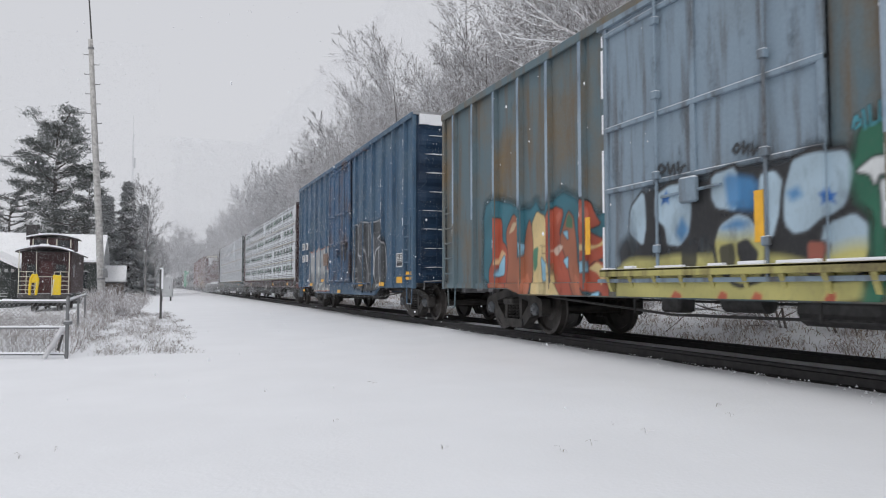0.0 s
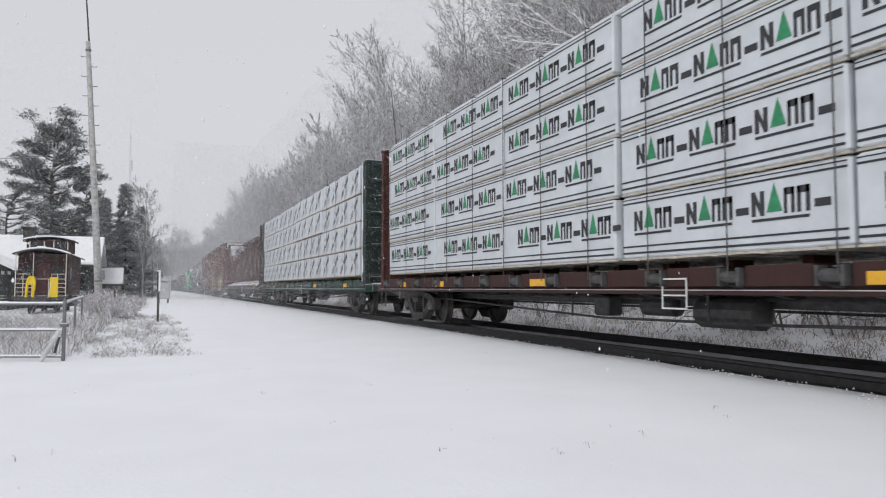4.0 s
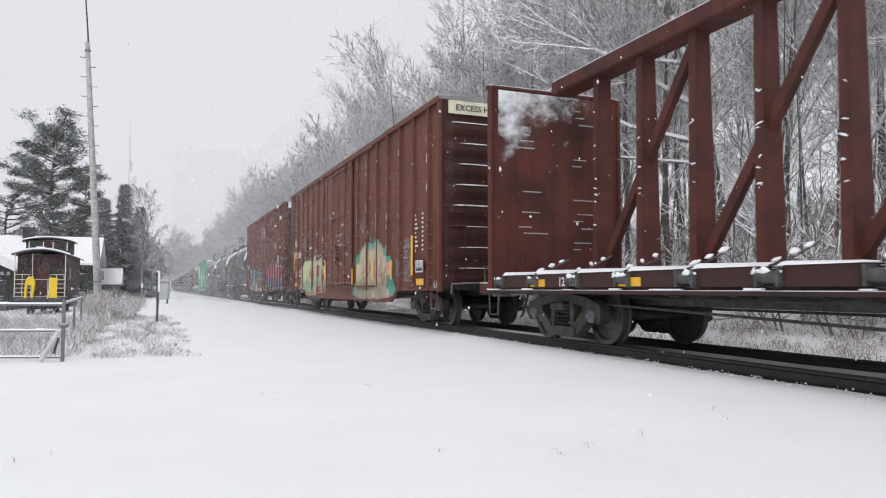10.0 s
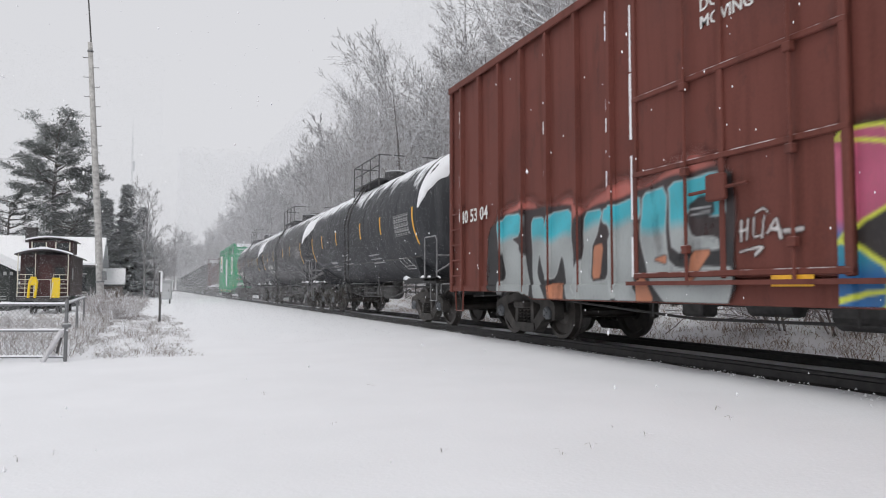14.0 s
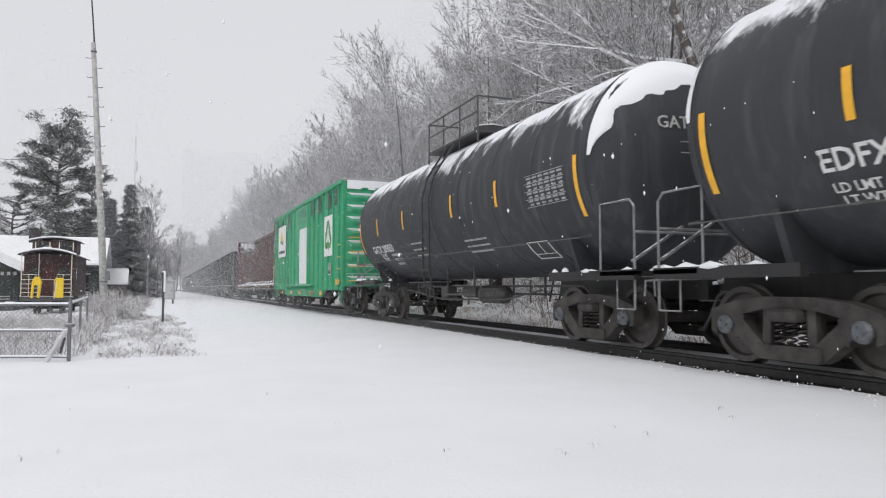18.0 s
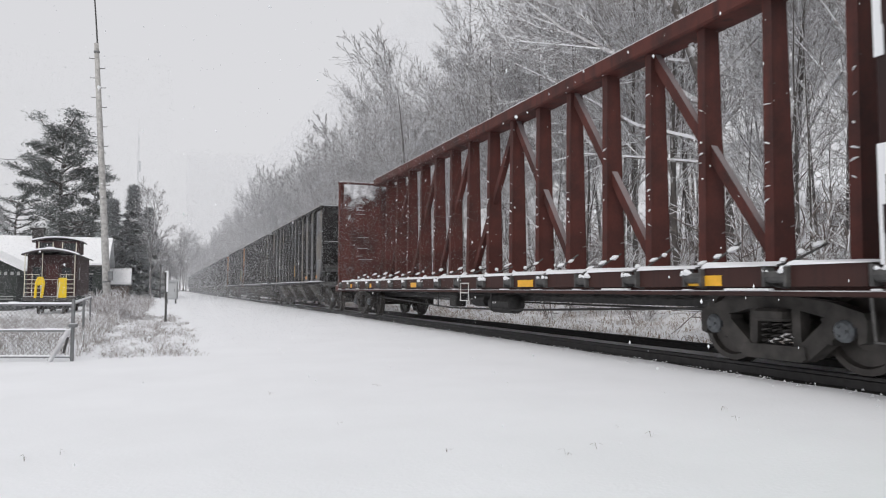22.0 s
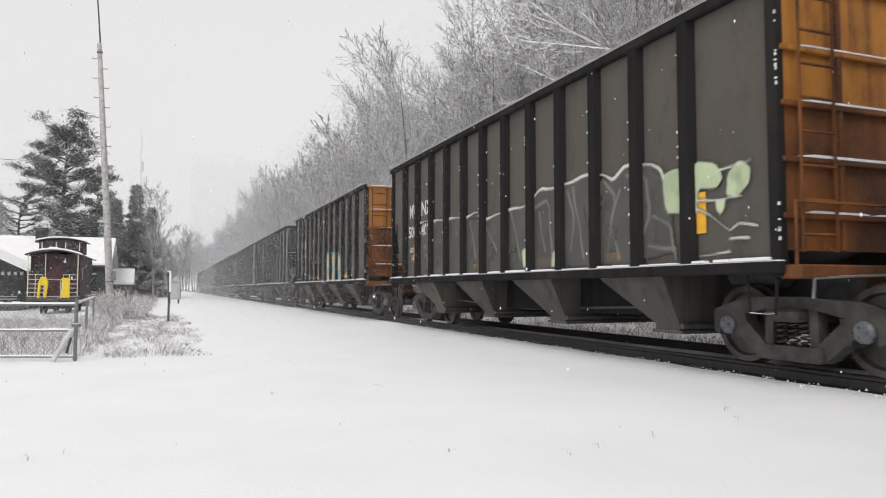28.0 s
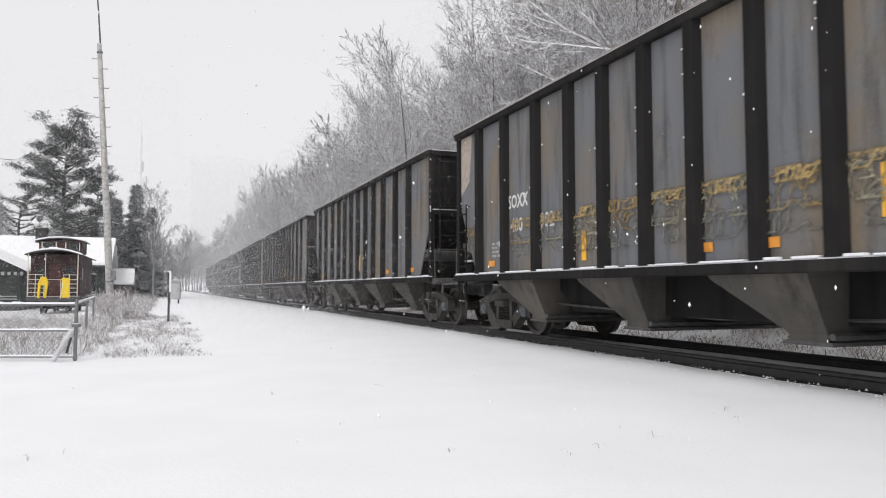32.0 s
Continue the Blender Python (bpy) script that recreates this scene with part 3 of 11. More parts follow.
    b.beam((0.46, -0.1, z0 - 0.15), (0.60, -0.1, z0 + 0.9), 0.05, 0.05)
    part("step_stile", b, m_rail, c)
    part("frame", MB().box(-0.4, 0.4, -0.3, L + 0.4, 0.75, 1.05, 0.02).box(-W, W, -0.1, 0.0, 0.9, 1.1, 0.02), M_STEEL, c)
    add = [1.9, 7.6]
    for y in add:
        for e in (-0.8, 0.8):
            part("wheel", MB().tube([(-0.80, y + e, 0.42), (-0.68, y + e, 0.42)], 0.42, 20).tube([(0.68, y + e, 0.42), (0.80, y + e, 0.42)], 0.42, 20).tube([(-0.7, y + e, 0.42), (0.7, y + e, 0.42)], 0.07, 8), M_WHEEL, c)
        part("truck_frame", MB().box(-1.05, -0.9, y - 1.1, y + 1.1, 0.4, 0.65, 0.04).box(0.9, 1.05, y - 1.1, y + 1.1, 0.4, 0.65, 0.04), M_STEEL, c)
    part("smoke_stack", MB().tube([(0.8, 7.2, zr), (0.8, 7.2, zr + 0.7)], 0.09, 8), M_STEEL, c)


def gable_house(name, label, x0, x1, y0, y1, ze, zr, along, wall_m, roof_m, zb=-0.6, over=0.5, windows=()):
    """A house with a ridge along 'x' or 'y'."""
    h = thing(name, label, "house", pose((x0 + x1) / 2, (y0 + y1) / 2, zb))
    w, d, e, r = (x1 - x0) / 2, (y1 - y0) / 2, ze - zb, zr - zb
    b = MB()
    if along == "x":
        b.prism([(-d, 0), (d, 0), (d, e), (0, r - 0.15), (-d, e)], "x", -w, w)
    else:
        b.prism([(-w, 0), (w, 0), (w, e), (0, r - 0.15), (-w, e)], "y", -d, d)
    part("wall", b, wall_m, h)
    k = (r - e) / (d if along == "x" else w)
    for s in (-1, 1):
        q = (d if along == "x" else w)
        lo = q + over
        prof = [(s * lo, e - k * over), (0, r), (0, r + 0.22), (s * lo, e - k * over + 0.22)]
        b = MB()
        if along == "x":
            b.prism(prof, "x", -w - over, w + over)
        else:
            b.prism(prof, "y", -d - over, d + over)
        part("roof", b, roof_m, h, "roof slope under thick snow")
        b = MB()
        if along == "x":
            b.box(-w - over, w + over, s * lo - 0.06, s * lo + 0.06, e - k * over - 0.16, e - k * over + 0.02)
        else:
            b.box(s * lo - 0.06, s * lo + 0.06, -d - over, d + over, e - k * over - 0.16, e - k * over + 0.02)
        part("eave_board", b, M_STEEL, h)
    m_trim = cached("trimm", lambda: plain("pale_trim", (0.40, 0.41, 0.40), 0.7, 0.15))
    m_pane = cached("panem", lambda: plain("dark_pane", (0.03, 0.033, 0.036), 0.2, 0.1))
    for wx, wz, ww, wh in windows:
        o = part("window", MB().box(wx - ww / 2, wx + ww / 2, -d - 0.03, -d, wz, wz + wh), m_pane, h)
        part("window_frame", MB().box(wx - ww / 2 - 0.08, wx + ww / 2 + 0.08, -d - 0.05, -d - 0.01, wz - 0.1, wz).box(wx - ww / 2 - 0.08, wx + ww / 2 + 0.08, -d - 0.05, -d - 0.01, wz + wh, wz + wh + 0.1)
             .box(wx - 0.03, wx + 0.03, -d - 0.05, -d - 0.031, wz, wz + wh), m_trim, o)
    return h, w, d, e, r


def depot():
    wall_m = plain("dark_green_board_wall", (0.036, 0.042, 0.040), 0.8, 0.25, 3.0)
    roof_m = snow_material("roof_snow", (0.90, 0.905, 0.92))
    h, w, d, e, r = gable_house("depot_building", "dark board depot with snow covered roof", -15.2, -5.6, 74, 82, 3.55, 5.95, "x", wall_m, roof_m, windows=((-3, 1.4, 1.0, 1.6), (0.5, 1.4, 1.0, 1.6), (3.4, 1.4, 1.0, 1.6)))
    part("chimney", MB().box(-1.6, -0.7, -1.2, -0.3, 5.6, 7.4, 0.03).box(-1.7, -0.6, -1.3, -0.2, 7.25, 7.5, 0.03), plain("dark_brick", (0.055, 0.05, 0.05), 0.9, 0.3, 9.0), h, "stout dark chimney")
    h, w, d, e, r = gable_house("depot_building", "long dark depot wing with patterned frieze under a snowy roof", -23.0, -10.6, 62, 72, 2.65, 5.8, "y", wall_m, roof_m, windows=((-3.5, 1.2, 1.2, 1.5), (0.0, 1.2, 1.2, 1.5), (3.6, 1.2, 1.2, 1.5)))
    b = MB()
    for i in range(30):
        x = -w + 0.2 + i * 0.42
        b.box(x, x + 0.2, -d - 0.06, -d - 0.01, e - 0.55, e - 0.3)
    part("frieze", b, cached("trimm", lambda: plain("pale_trim", (0.40, 0.41, 0.40), 0.7, 0.15)), h, "pale dentil strip under the eave")
    for z in (0.9, 1.1):
        part("handrail", MB().tube([(-w, -d - 1.2, z), (w, -d - 1.2, z)], 0.035, 5), cached("trimm", lambda: plain("pale_trim", (0.40, 0.41, 0.40), 0.7, 0.15)), h)
    gable_house("shed", "small shed with snowy roof beside the depot", -5.2, -3.6, 77, 80, 1.7, 2.9, "x", plain("brown_shed_wall", (0.13, 0.105, 0.09), 0.85, 0.25), roof_m, over=0.3)


def needle_clump(b, rng, p, r, n, flat=0.55):
    for _ in range(n):
        a, c = rng.uniform(0, 6.283), rng.uniform(-0.5, 0.9)
        d = Vector((math.cos(a), math.sin(a), c * flat)).normalized()
        s = d.cross(Vector((0, 0, 1))).normalized() * r * 0.13
        q = Vector(p) + Vector((rng.uniform(-1, 1), rng.uniform(-1, 1), rng.uniform(-1, 1) * flat)) * r * 0.4
        t = q + d * r * rng.uniform(0.6, 1.1)
        b.add([tuple(q - s), tuple(q + s), tuple(t)], [(0, 1, 2)])


def pine(x, y, z, height, seed, label, needle, limbs=46, bare=0.28, width=5.2, sc=1.0, clumps=13, name="pine_tree", up=0.25, droop=0.0, cone=False):
    rng = random.Random(seed)
    t = thing(name, label, "tree", pose(x, y, z))
    tr, cr, lb = MB(), MB(), MB()
    tr.tube([(0, 0, -0.5), (0.1, 0, height * 0.35), (-0.15, 0.1, height * 0.7), (0, 0, height * 0.97)], [height * 0.018, height * 0.014, height * 0.009, 0.04], 8)
    for i in range(limbs):
        f = bare + (1 - bare) * (i + rng.uniform(0, 1)) / limbs
        zz = height * f
        a = i * 2.4 + rng.uniform(-0.5, 0.5)
        if cone:
            ln = width * (1.03 - f) * rng.uniform(0.85, 1.1)
        else:
            ln = width * (0.45 + 0.75 * math.sin(math.pi * min(1, (1 - f) * 1.25 + 0.12))) * rng.uniform(0.55, 1.12)
        pts = []
        for k in range(5):
            u = k / 4
            pts.append((ln * u * math.cos(a), ln * u * math.sin(a), zz + ln * (up * u * u * 1.4 - droop * u + 0.06 * u) + rng.uniform(-0.1, 0.1)))
        lb.tube(pts, [0.09 * sc, 0.07 * sc, 0.05 * sc, 0.035 * sc, 0.02 * sc], 4, caps=False)
        for k in range(clumps):
            u = rng.uniform(0.12 if cone else 0.32, 1.0)
            j = min(3, int(u * 4))
            p = Vector(pts[j]).lerp(Vector(pts[j + 1]), u * 4 - j)
            p += Vector((rng.uniform(-1, 1), rng.uniform(-1, 1), rng.uniform(-0.25, 0.35))) * 0.16 * ln * (0.4 + 0.6 * u)
            needle_clump(cr, rng, p, (0.55 if not cone else 0.42) * sc, 11)
    part("trunk", tr, M_BARK, t, smooth=True)
    part("branchwork", lb, M_BARK, t)
    part("crown", cr, needle, t)
    return t


def white_pine(x, y, z, height, seed, label, limbs, r_pad=1.5):
    """A broad ragged pine: (height share, heading, length, rise) limbs that carry flat pads of needle tufts."""
    rng = random.Random(seed)
    t = thing("pine_tree", label, "tree", pose(x, y, z))
    tr, lb, cr = MB(), MB(), MB()
    tr.tube([(0, 0, -0.5), (0.15, 0, height * 0.3), (-0.15, 0.1, height * 0.6), (0.1, 0, height * 0.95)], [height * 0.02, height * 0.016, height * 0.010, 0.05], 9)
    for f, head, ln, rise in limbs:
        a = radians(head)
        zz = height * f
        pts = [(ln * u * math.cos(a) + rng.uniform(-0.15, 0.15), ln * u * math.sin(a) + rng.uniform(-0.15, 0.15), zz + ln * rise * u ** 1.4) for u in (0, 0.25, 0.5, 0.75, 1.0)]
        lb.tube(pts, [0.13, 0.11, 0.08, 0.06, 0.03], 5, caps=False)
        for k in range(max(3, int(ln * 1.5))):
            u = 0.34 + 0.66 * (k + rng.random()) / max(3, int(ln * 1.5))
            j = min(3, int(u * 4))
            c = Vector(pts[j]).lerp(Vector(pts[j + 1]), u * 4 - j) + Vector((rng.gauss(0, 0.45), rng.gauss(0, 0.45), rng.uniform(-0.1, 0.35)))
            q = r_pad * rng.uniform(0.65, 1.1)
            lb.tube([pts[j], tuple(c)], 0.035, 3, caps=False)
            for n in range(76):
                w = Vector((rng.gauss(0, 0.42), rng.gauss(0, 0.42), rng.gauss(0, 0.16))) * q
                needle_clump(cr, rng, c + w, 0.50, 4, 0.8)
    part("trunk", tr, M_BARK, t, smooth=True)
    part("branchwork", lb, M_BARK, t)
    part("crown", cr, M_NEEDLE, t)
    return t


def weeds(name, label, seed, n, place, hmin, hmax, mat, lean=0.5, width=0.006):
    """Thin dry stalks with bent tips and side sprigs."""
    rng = random.Random(seed)
    b = MB()
    for _ in range(n):
        x, y, k = place(rng)
        z = ground_z(x, y) - 0.03
        h = rng.uniform(hmin, hmax) * k
        a = rng.uniform(0, 6.283)
        dx, dy = math.cos(a) * h * rng.uniform(0.05, lean), math.sin(a) * h * rng.uniform(0.05, lean)
        w = width * rng.uniform(0.7, 1.5)
        c, s = math.cos(a + 1.57) * w, math.sin(a + 1.57) * w
        m = (x + dx * 0.35, y + dy * 0.35, z + h * 0.65)
        t = (x + dx, y + dy, z + h * rng.uniform(0.7, 1.0))
        b.add([(x - c, y - s, z), (x + c, y + s, z), (m[0] + c, m[1] + s, m[2]), (m[0] - c, m[1] - s, m[2]), t], [(0, 1, 2, 3), (3, 2, 4)])
        if rng.random() < 0.6:
            q = (m[0] + rng.uniform(-0.3, 0.3) * h, m[1] + rng.uniform(-0.3, 0.3) * h, m[2] + rng.uniform(-0.05, 0.3) * h)
            b.add([(m[0], m[1], m[2] - w * 2), (m[0], m[1], m[2] + w * 2), q], [(0, 1, 2)])
    me = b.mesh(name, mat)
    return tagged(new(name, me), label, "weeds", kind="stuff")


def shrub_meshes():
    out = []
    for i in range(4):
        rng = random.Random(70 + i)
        o = {"wander": 0.3, "lift": 0.12, "tip": 0.006, "depth": 2, "kids": (7, 5, 3), "bare": 0.15, "angle": (0.35, 0.95), "ratio": [(0.4, 0.7), (0.4, 0.65), (0.4, 0.6)]}
        b = MB()
        for k in range(9):
            a = rng.uniform(0, 6.283)
            d = Vector((math.cos(a) * 0.55, math.sin(a) * 0.55, 1)).normalized()
            grow(b, rng, (math.cos(a) * 0.12, math.sin(a) * 0.12, -0.1), d, rng.uniform(0.8, 1.5), 0.014, 0, o)
        out.append(b.mesh("shrub", M_BRUSH))
    return out


utility_pole()
marker_post()
relay_cabinet()
chain_fence()
caboose()
depot()
rng = random.Random(17)
crown_limbs = [(0.24 + 0.027 * i, i * 137 + rng.uniform(-20, 20), rng.uniform(2.6, 4.0) * (1.0 if i < 17 else 0.8), 0.10 + 0.03 * i) for i in range(27)]
crown_limbs += [(0.66, 176, 4.8, 0.36), (0.72, 196, 4.6, 0.34), (0.60, 170, 4.4, 0.20), (0.80, 150, 3.2, 0.50), (0.76, 340, 3.2, 0.50), (0.70, 5, 3.4, 0.30), (0.28, 190, 4.0, 0.0), (0.90, 60, 1.7, 0.5), (0.92, 240, 1.6, 0.5)]
white_pine(-12.0, 96, -0.5, 21.6, 3, "tall dark white pine with ragged tufted crown", crown_limbs)
white_pine(-8.6, 98, -0.5, 15.5, 4, "dark pine behind the depot", [(0.16 + 0.05 * i, i * 137, rng.uniform(2.6, 3.8) * (1.1 - 0.04 * i), 0.12 + 0.03 * i) for i in range(17)], 1.1)
pine(-9.6, 90, -0.5, 9.5, 5, "dark pine behind the depot", M_NEEDLE, 44, 0.12, 3.6, 1.2, 22)
pine(-17.0, 98, -0.5, 12.5, 6, "dark pine behind the depot", M_NEEDLE, 40, 0.12, 4.6, 1.2, 22)
pine(-3.6, 86, -0.5, 13.0, 8, "slim spruce laden with snow", M_NEEDLE_SNOW, 80, 0.05, 3.2, 1.7, 26, "spruce_tree", 0.0, 0.28, True)
pine(-5.6, 84, -0.5, 11.2, 9, "slim spruce laden with snow", M_NEEDLE_SNOW, 76, 0.05, 3.0, 1.7, 26, "spruce_tree", 0.0, 0.28, True)
pine(-2.2, 96, -0.5, 11.5, 10, "slim spruce laden with snow", M_NEEDLE_SNOW, 76, 0.05, 3.2, 1.7, 26, "spruce_tree", 0.0, 0.28, True)

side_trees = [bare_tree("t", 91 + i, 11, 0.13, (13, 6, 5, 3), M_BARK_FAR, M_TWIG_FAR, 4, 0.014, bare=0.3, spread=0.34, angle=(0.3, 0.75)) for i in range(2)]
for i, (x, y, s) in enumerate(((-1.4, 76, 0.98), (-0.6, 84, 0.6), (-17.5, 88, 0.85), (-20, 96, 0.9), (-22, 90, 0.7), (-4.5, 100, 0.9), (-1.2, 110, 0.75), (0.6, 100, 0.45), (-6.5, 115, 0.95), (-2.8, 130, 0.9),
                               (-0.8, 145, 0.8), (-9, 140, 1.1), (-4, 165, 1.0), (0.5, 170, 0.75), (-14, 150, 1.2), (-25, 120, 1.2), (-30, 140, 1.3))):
    set_tree(side_trees[i % 2], pose(x, y, -0.6, 0, 0, i * 67) @ Matrix.Diagonal((s, s, s, 1)), "slender leafless tree pale with frost and painted haze", "trees by the depot")

b = MB()
for k in range(3):
    a = k * 2.094
    b.tube([(0.5 * math.cos(a), 0.5 * math.sin(a), 0), (0.22 * math.cos(a), 0.22 * math.sin(a), 62)], 0.09, 4)
for i in range(40):
    a, c = (i % 3) * 2.094, ((i + 1) % 3) * 2.094
    q = 0.5 - 0.28 * i / 40
    b.tube([(q * math.cos(a), q * math.sin(a), i * 1.55), (q * math.cos(c), q * math.sin(c), i * 1.55 + 1.5)], 0.05, 3)
mast = thing("radio_mast", "distant thin lattice radio mast fading into the grey sky", "mast", pose(-11.3, 300, -1), src=b, material=plain("pale_mast_paint", (0.55, 0.56, 0.58)))
part("aerial", MB().tube([(0.0, 0, 62), (0, 0, 69)], 0.06, 5).box(0.2, 1.0, -0.1, 0.1, 48, 52), plain("pale_aerial", (0.55, 0.56, 0.58)), mast)
b = MB()
pts = [Vector((-16.0, 62.0, 11.5)).lerp(Vector((-10.5, 92, 17.0)), i / 12) - Vector((0, 0, 0.9 * math.sin(math.pi * i / 12))) for i in range(13)]
b.tube([tuple(p) for p in pts], 0.035, 4)
thing("overhead_cable", "single dark overhead cable strung past the trees", "cable", Matrix(), src=b, material=M_STEEL)

# weeds and brush
def near_patch(rng):
    while True:
        y = rng.uniform(12.2, 30)
        x = rng.uniform(-1.35 - (y - 12) * 0.03, 0.62 - abs(y - 17) * 0.02 + 0.15 * math.sin(y * 1.7))
        k = noise.noise((x * 2.3, y * 0.9, 11.0)) + 0.5 * noise.noise((x * 6, y * 3, 4.0))
        if k > rng.uniform(-0.45, 0.35):
            return x, y, 0.6 + 0.9 * max(0.0, k + 0.2)


def fence_patch(rng):
    y = rng.uniform(12.6, 24)
    return rng.uniform(-9.0, -1.3), y, 1.2


def bank_patch(rng):
    while True:
        x, y = 9.35 + abs(rng.gauss(0, 2.6)), 3 + 60 * rng.random() ** 1.6
        k = noise.noise((x * 1.3, y * 0.7, 21.0)) + 0.6 * noise.noise((x * 3.5, y * 2.2, 14.0))
        if k > rng.uniform(-0.25, 0.25):
            return x, y, 0.7 + 0.9 * max(0.0, k)


weeds("weed_patch", "dry grass and weeds poking through snow", 1, 13000, near_patch, 0.04, 0.15, M_WEED, 2.2, 0.0034)
weeds("weed_patch", "tall dry weeds behind the fence caught with snow", 2, 13000, fence_patch, 0.12, 0.46, M_WEED, 1.6, 0.0038)
weeds("weed_patch", "dry weeds and brush on the far bank caught with snow", 3, 22000, bank_patch, 0.08, 0.30, M_BANKWEED, 2.6, 0.0045)
rng = random.Random(12)
SHRUBS = shrub_meshes()
for i in range(44):
    y = rng.uniform(26, 50)
    x = rng.uniform(-6.5, -0.6 - (y - 26) * 0.02)
    if x < -0.085 * y:
        x = rng.uniform(-0.085 * y, -0.8)
    s = rng.uniform(0.45, 0.8) * (0.75 if x > -1.6 or x < -3.9 else 0.95)
    ob = new("brush_shrub", SHRUBS[i % 4])
    ob.matrix_basis = pose(x, y, ground_z(x, y) - 0.1, 0, 0, rng.uniform(0, 360)) @ Matrix.Diagonal((s, s, s, 1))
    tagged(ob, "leafless red brown shrub dusted with snow", "shrub", "brush round the pole")
for i in range(115):
    y = 4 + 66 * rng.random() ** 1.3
    x = 11.0 + abs(rng.gauss(0, 3.2)) + (rng.uniform(0, 22) if i % 3 == 0 else 0)
    s = rng.uniform(0.9, 2.1)
    ob = new("brush_shrub", SHRUBS[i % 4])
    ob.matrix_basis = pose(x, y, ground_z(x, y) - 0.1, 0, 0, rng.uniform(0, 360)) @ Matrix.Diagonal((s, s, s, 1))
    tagged(ob, "leafless shrub with snow on its twigs", "shrub", "brush along the bank")


def tufts():
    """A few bent stalks in the open snow."""
    rng = random.Random(33)
    for k, (x, y) in enumerate(((3.35, 4.35), (2.75, 4.15), (2.45, 4.05), (3.3, 4.7), (1.75, 4.4), (-0.62, 5.2), (-0.8, 5.1), (2.2, 7.6), (1.0, 7.4), (1.3, 5.6), (4.6, 5.0), (4.4, 4.6))):
        b = MB()
        for i in range(rng.randrange(2, 5)):
            a = rng.uniform(0, 6.283)
            h = rng.uniform(0.015, 0.045)
            l = rng.uniform(0.02, 0.07)
            b.tube([(0, 0, -0.02), (math.cos(a) * l * 0.3, math.sin(a) * l * 0.3, h), (math.cos(a) * l, math.sin(a) * l, h * 0.7)], 0.0016, 3)
        t = thing("grass_tuft", "few bent dry stalks poking out of the snow", "grass", pose(x, y, ground_z(x, y)), "stalks in the snow", b, M_WEED)


tufts()


# ---------------------------------------------------------------- rolling stock
WHEEL_R = 0.457
MOVERS, WHEELSETS = [], []


def wheelset_mesh():
    b = MB()
    prof = [(0.0, 0.075), (0.0, 0.10), (0.02, 0.13), (0.045, 0.20), (0.05, 0.36), (0.0, 0.385), (0.0, 0.452), (0.10, 0.462), (0.115, 0.487), (0.135, 0.487),
            (0.135, 0.40), (0.09, 0.36), (0.08, 0.15), (0.11, 0.12), (0.11, 0.075)]
    n = 28
    for s in (-1, 1):
        rings = []
        for px, pr in prof + prof[:1]:
            x = s * (0.82 - px)
            rings.append([(x, pr * math.cos(2 * math.pi * j / n), pr * math.sin(2 * math.pi * j / n)) for j in range(n)])
        b.loft(rings, False)
        # paint dashes and bolt heads that show the turn
        for k in range(3):
            a = 2 * math.pi * k / 3 + 0.3
            b.box(s * 0.822 - 0.004, s * 0.822 + 0.004, 0.42 * math.cos(a) - 0.03, 0.42 * math.cos(a) + 0.03, 0.42 * math.sin(a) - 0.012, 0.42 * math.sin(a) + 0.012)
    b.tube([(-1.06, 0, 0), (-0.7, 0, 0), (0.7, 0, 0), (1.06, 0, 0)], [0.07, 0.085, 0.085, 0.07], 10)
    return b.mesh("wheelset", M_WHEEL)


def side_frame_mesh():
    b = MB()
    x0, x1 = -0.09, 0.09
    top = [(-1.13, 0.56), (-1.10, 0.64), (-0.75, 0.74), (-0.30, 0.79), (0.30, 0.79), (0.75, 0.74), (1.10, 0.64), (1.13, 0.56), (0.72, 0.57), (0.30, 0.66), (-0.30, 0.66), (-0.72, 0.57)]
    b.prism(top, "x", x0, x1)
    for s in (-1, 1):
        ped = [(s * 1.13, 0.58), (s * 1.12, 0.36), (s * 1.03, 0.33), (s * 1.02, 0.50), (s * 0.76, 0.50), (s * 0.74, 0.30), (s * 0.64, 0.34), (s * 0.62, 0.58)]
        b.prism(ped, "x", x0, x1)
        b.prism([(s * 0.80, 0.40), (s * 0.62, 0.52), (s * 0.30, 0.24), (s * 0.36, 0.12), (s * 0.46, 0.13)], "x", x0, x1)
        b.prism([(s * 0.34, 0.70), (s * 0.23, 0.70), (s * 0.25, 0.24), (s * 0.36, 0.20)], "x", x0 + 0.02, x1 - 0.02)
    b.prism([(-0.42, 0.26), (0.42, 0.26), (0.44, 0.14), (0.38, 0.10), (-0.38, 0.10), (-0.44, 0.14)], "x", x0 - 0.02, x1 + 0.02)
    return b.mesh("side_frame", M_TRUCK)


def spring_mesh():
    b = MB()
    for yy in (-0.15, 0.0, 0.15):
        pts = [(0.055 * math.cos(a * 0.9), yy + 0.055 * math.sin(a * 0.9), 0.27 + a * 0.0088) for a in range(0, 29)]
        b.tube(pts, 0.013, 4)
    return b.mesh("spring", M_TRUCK)


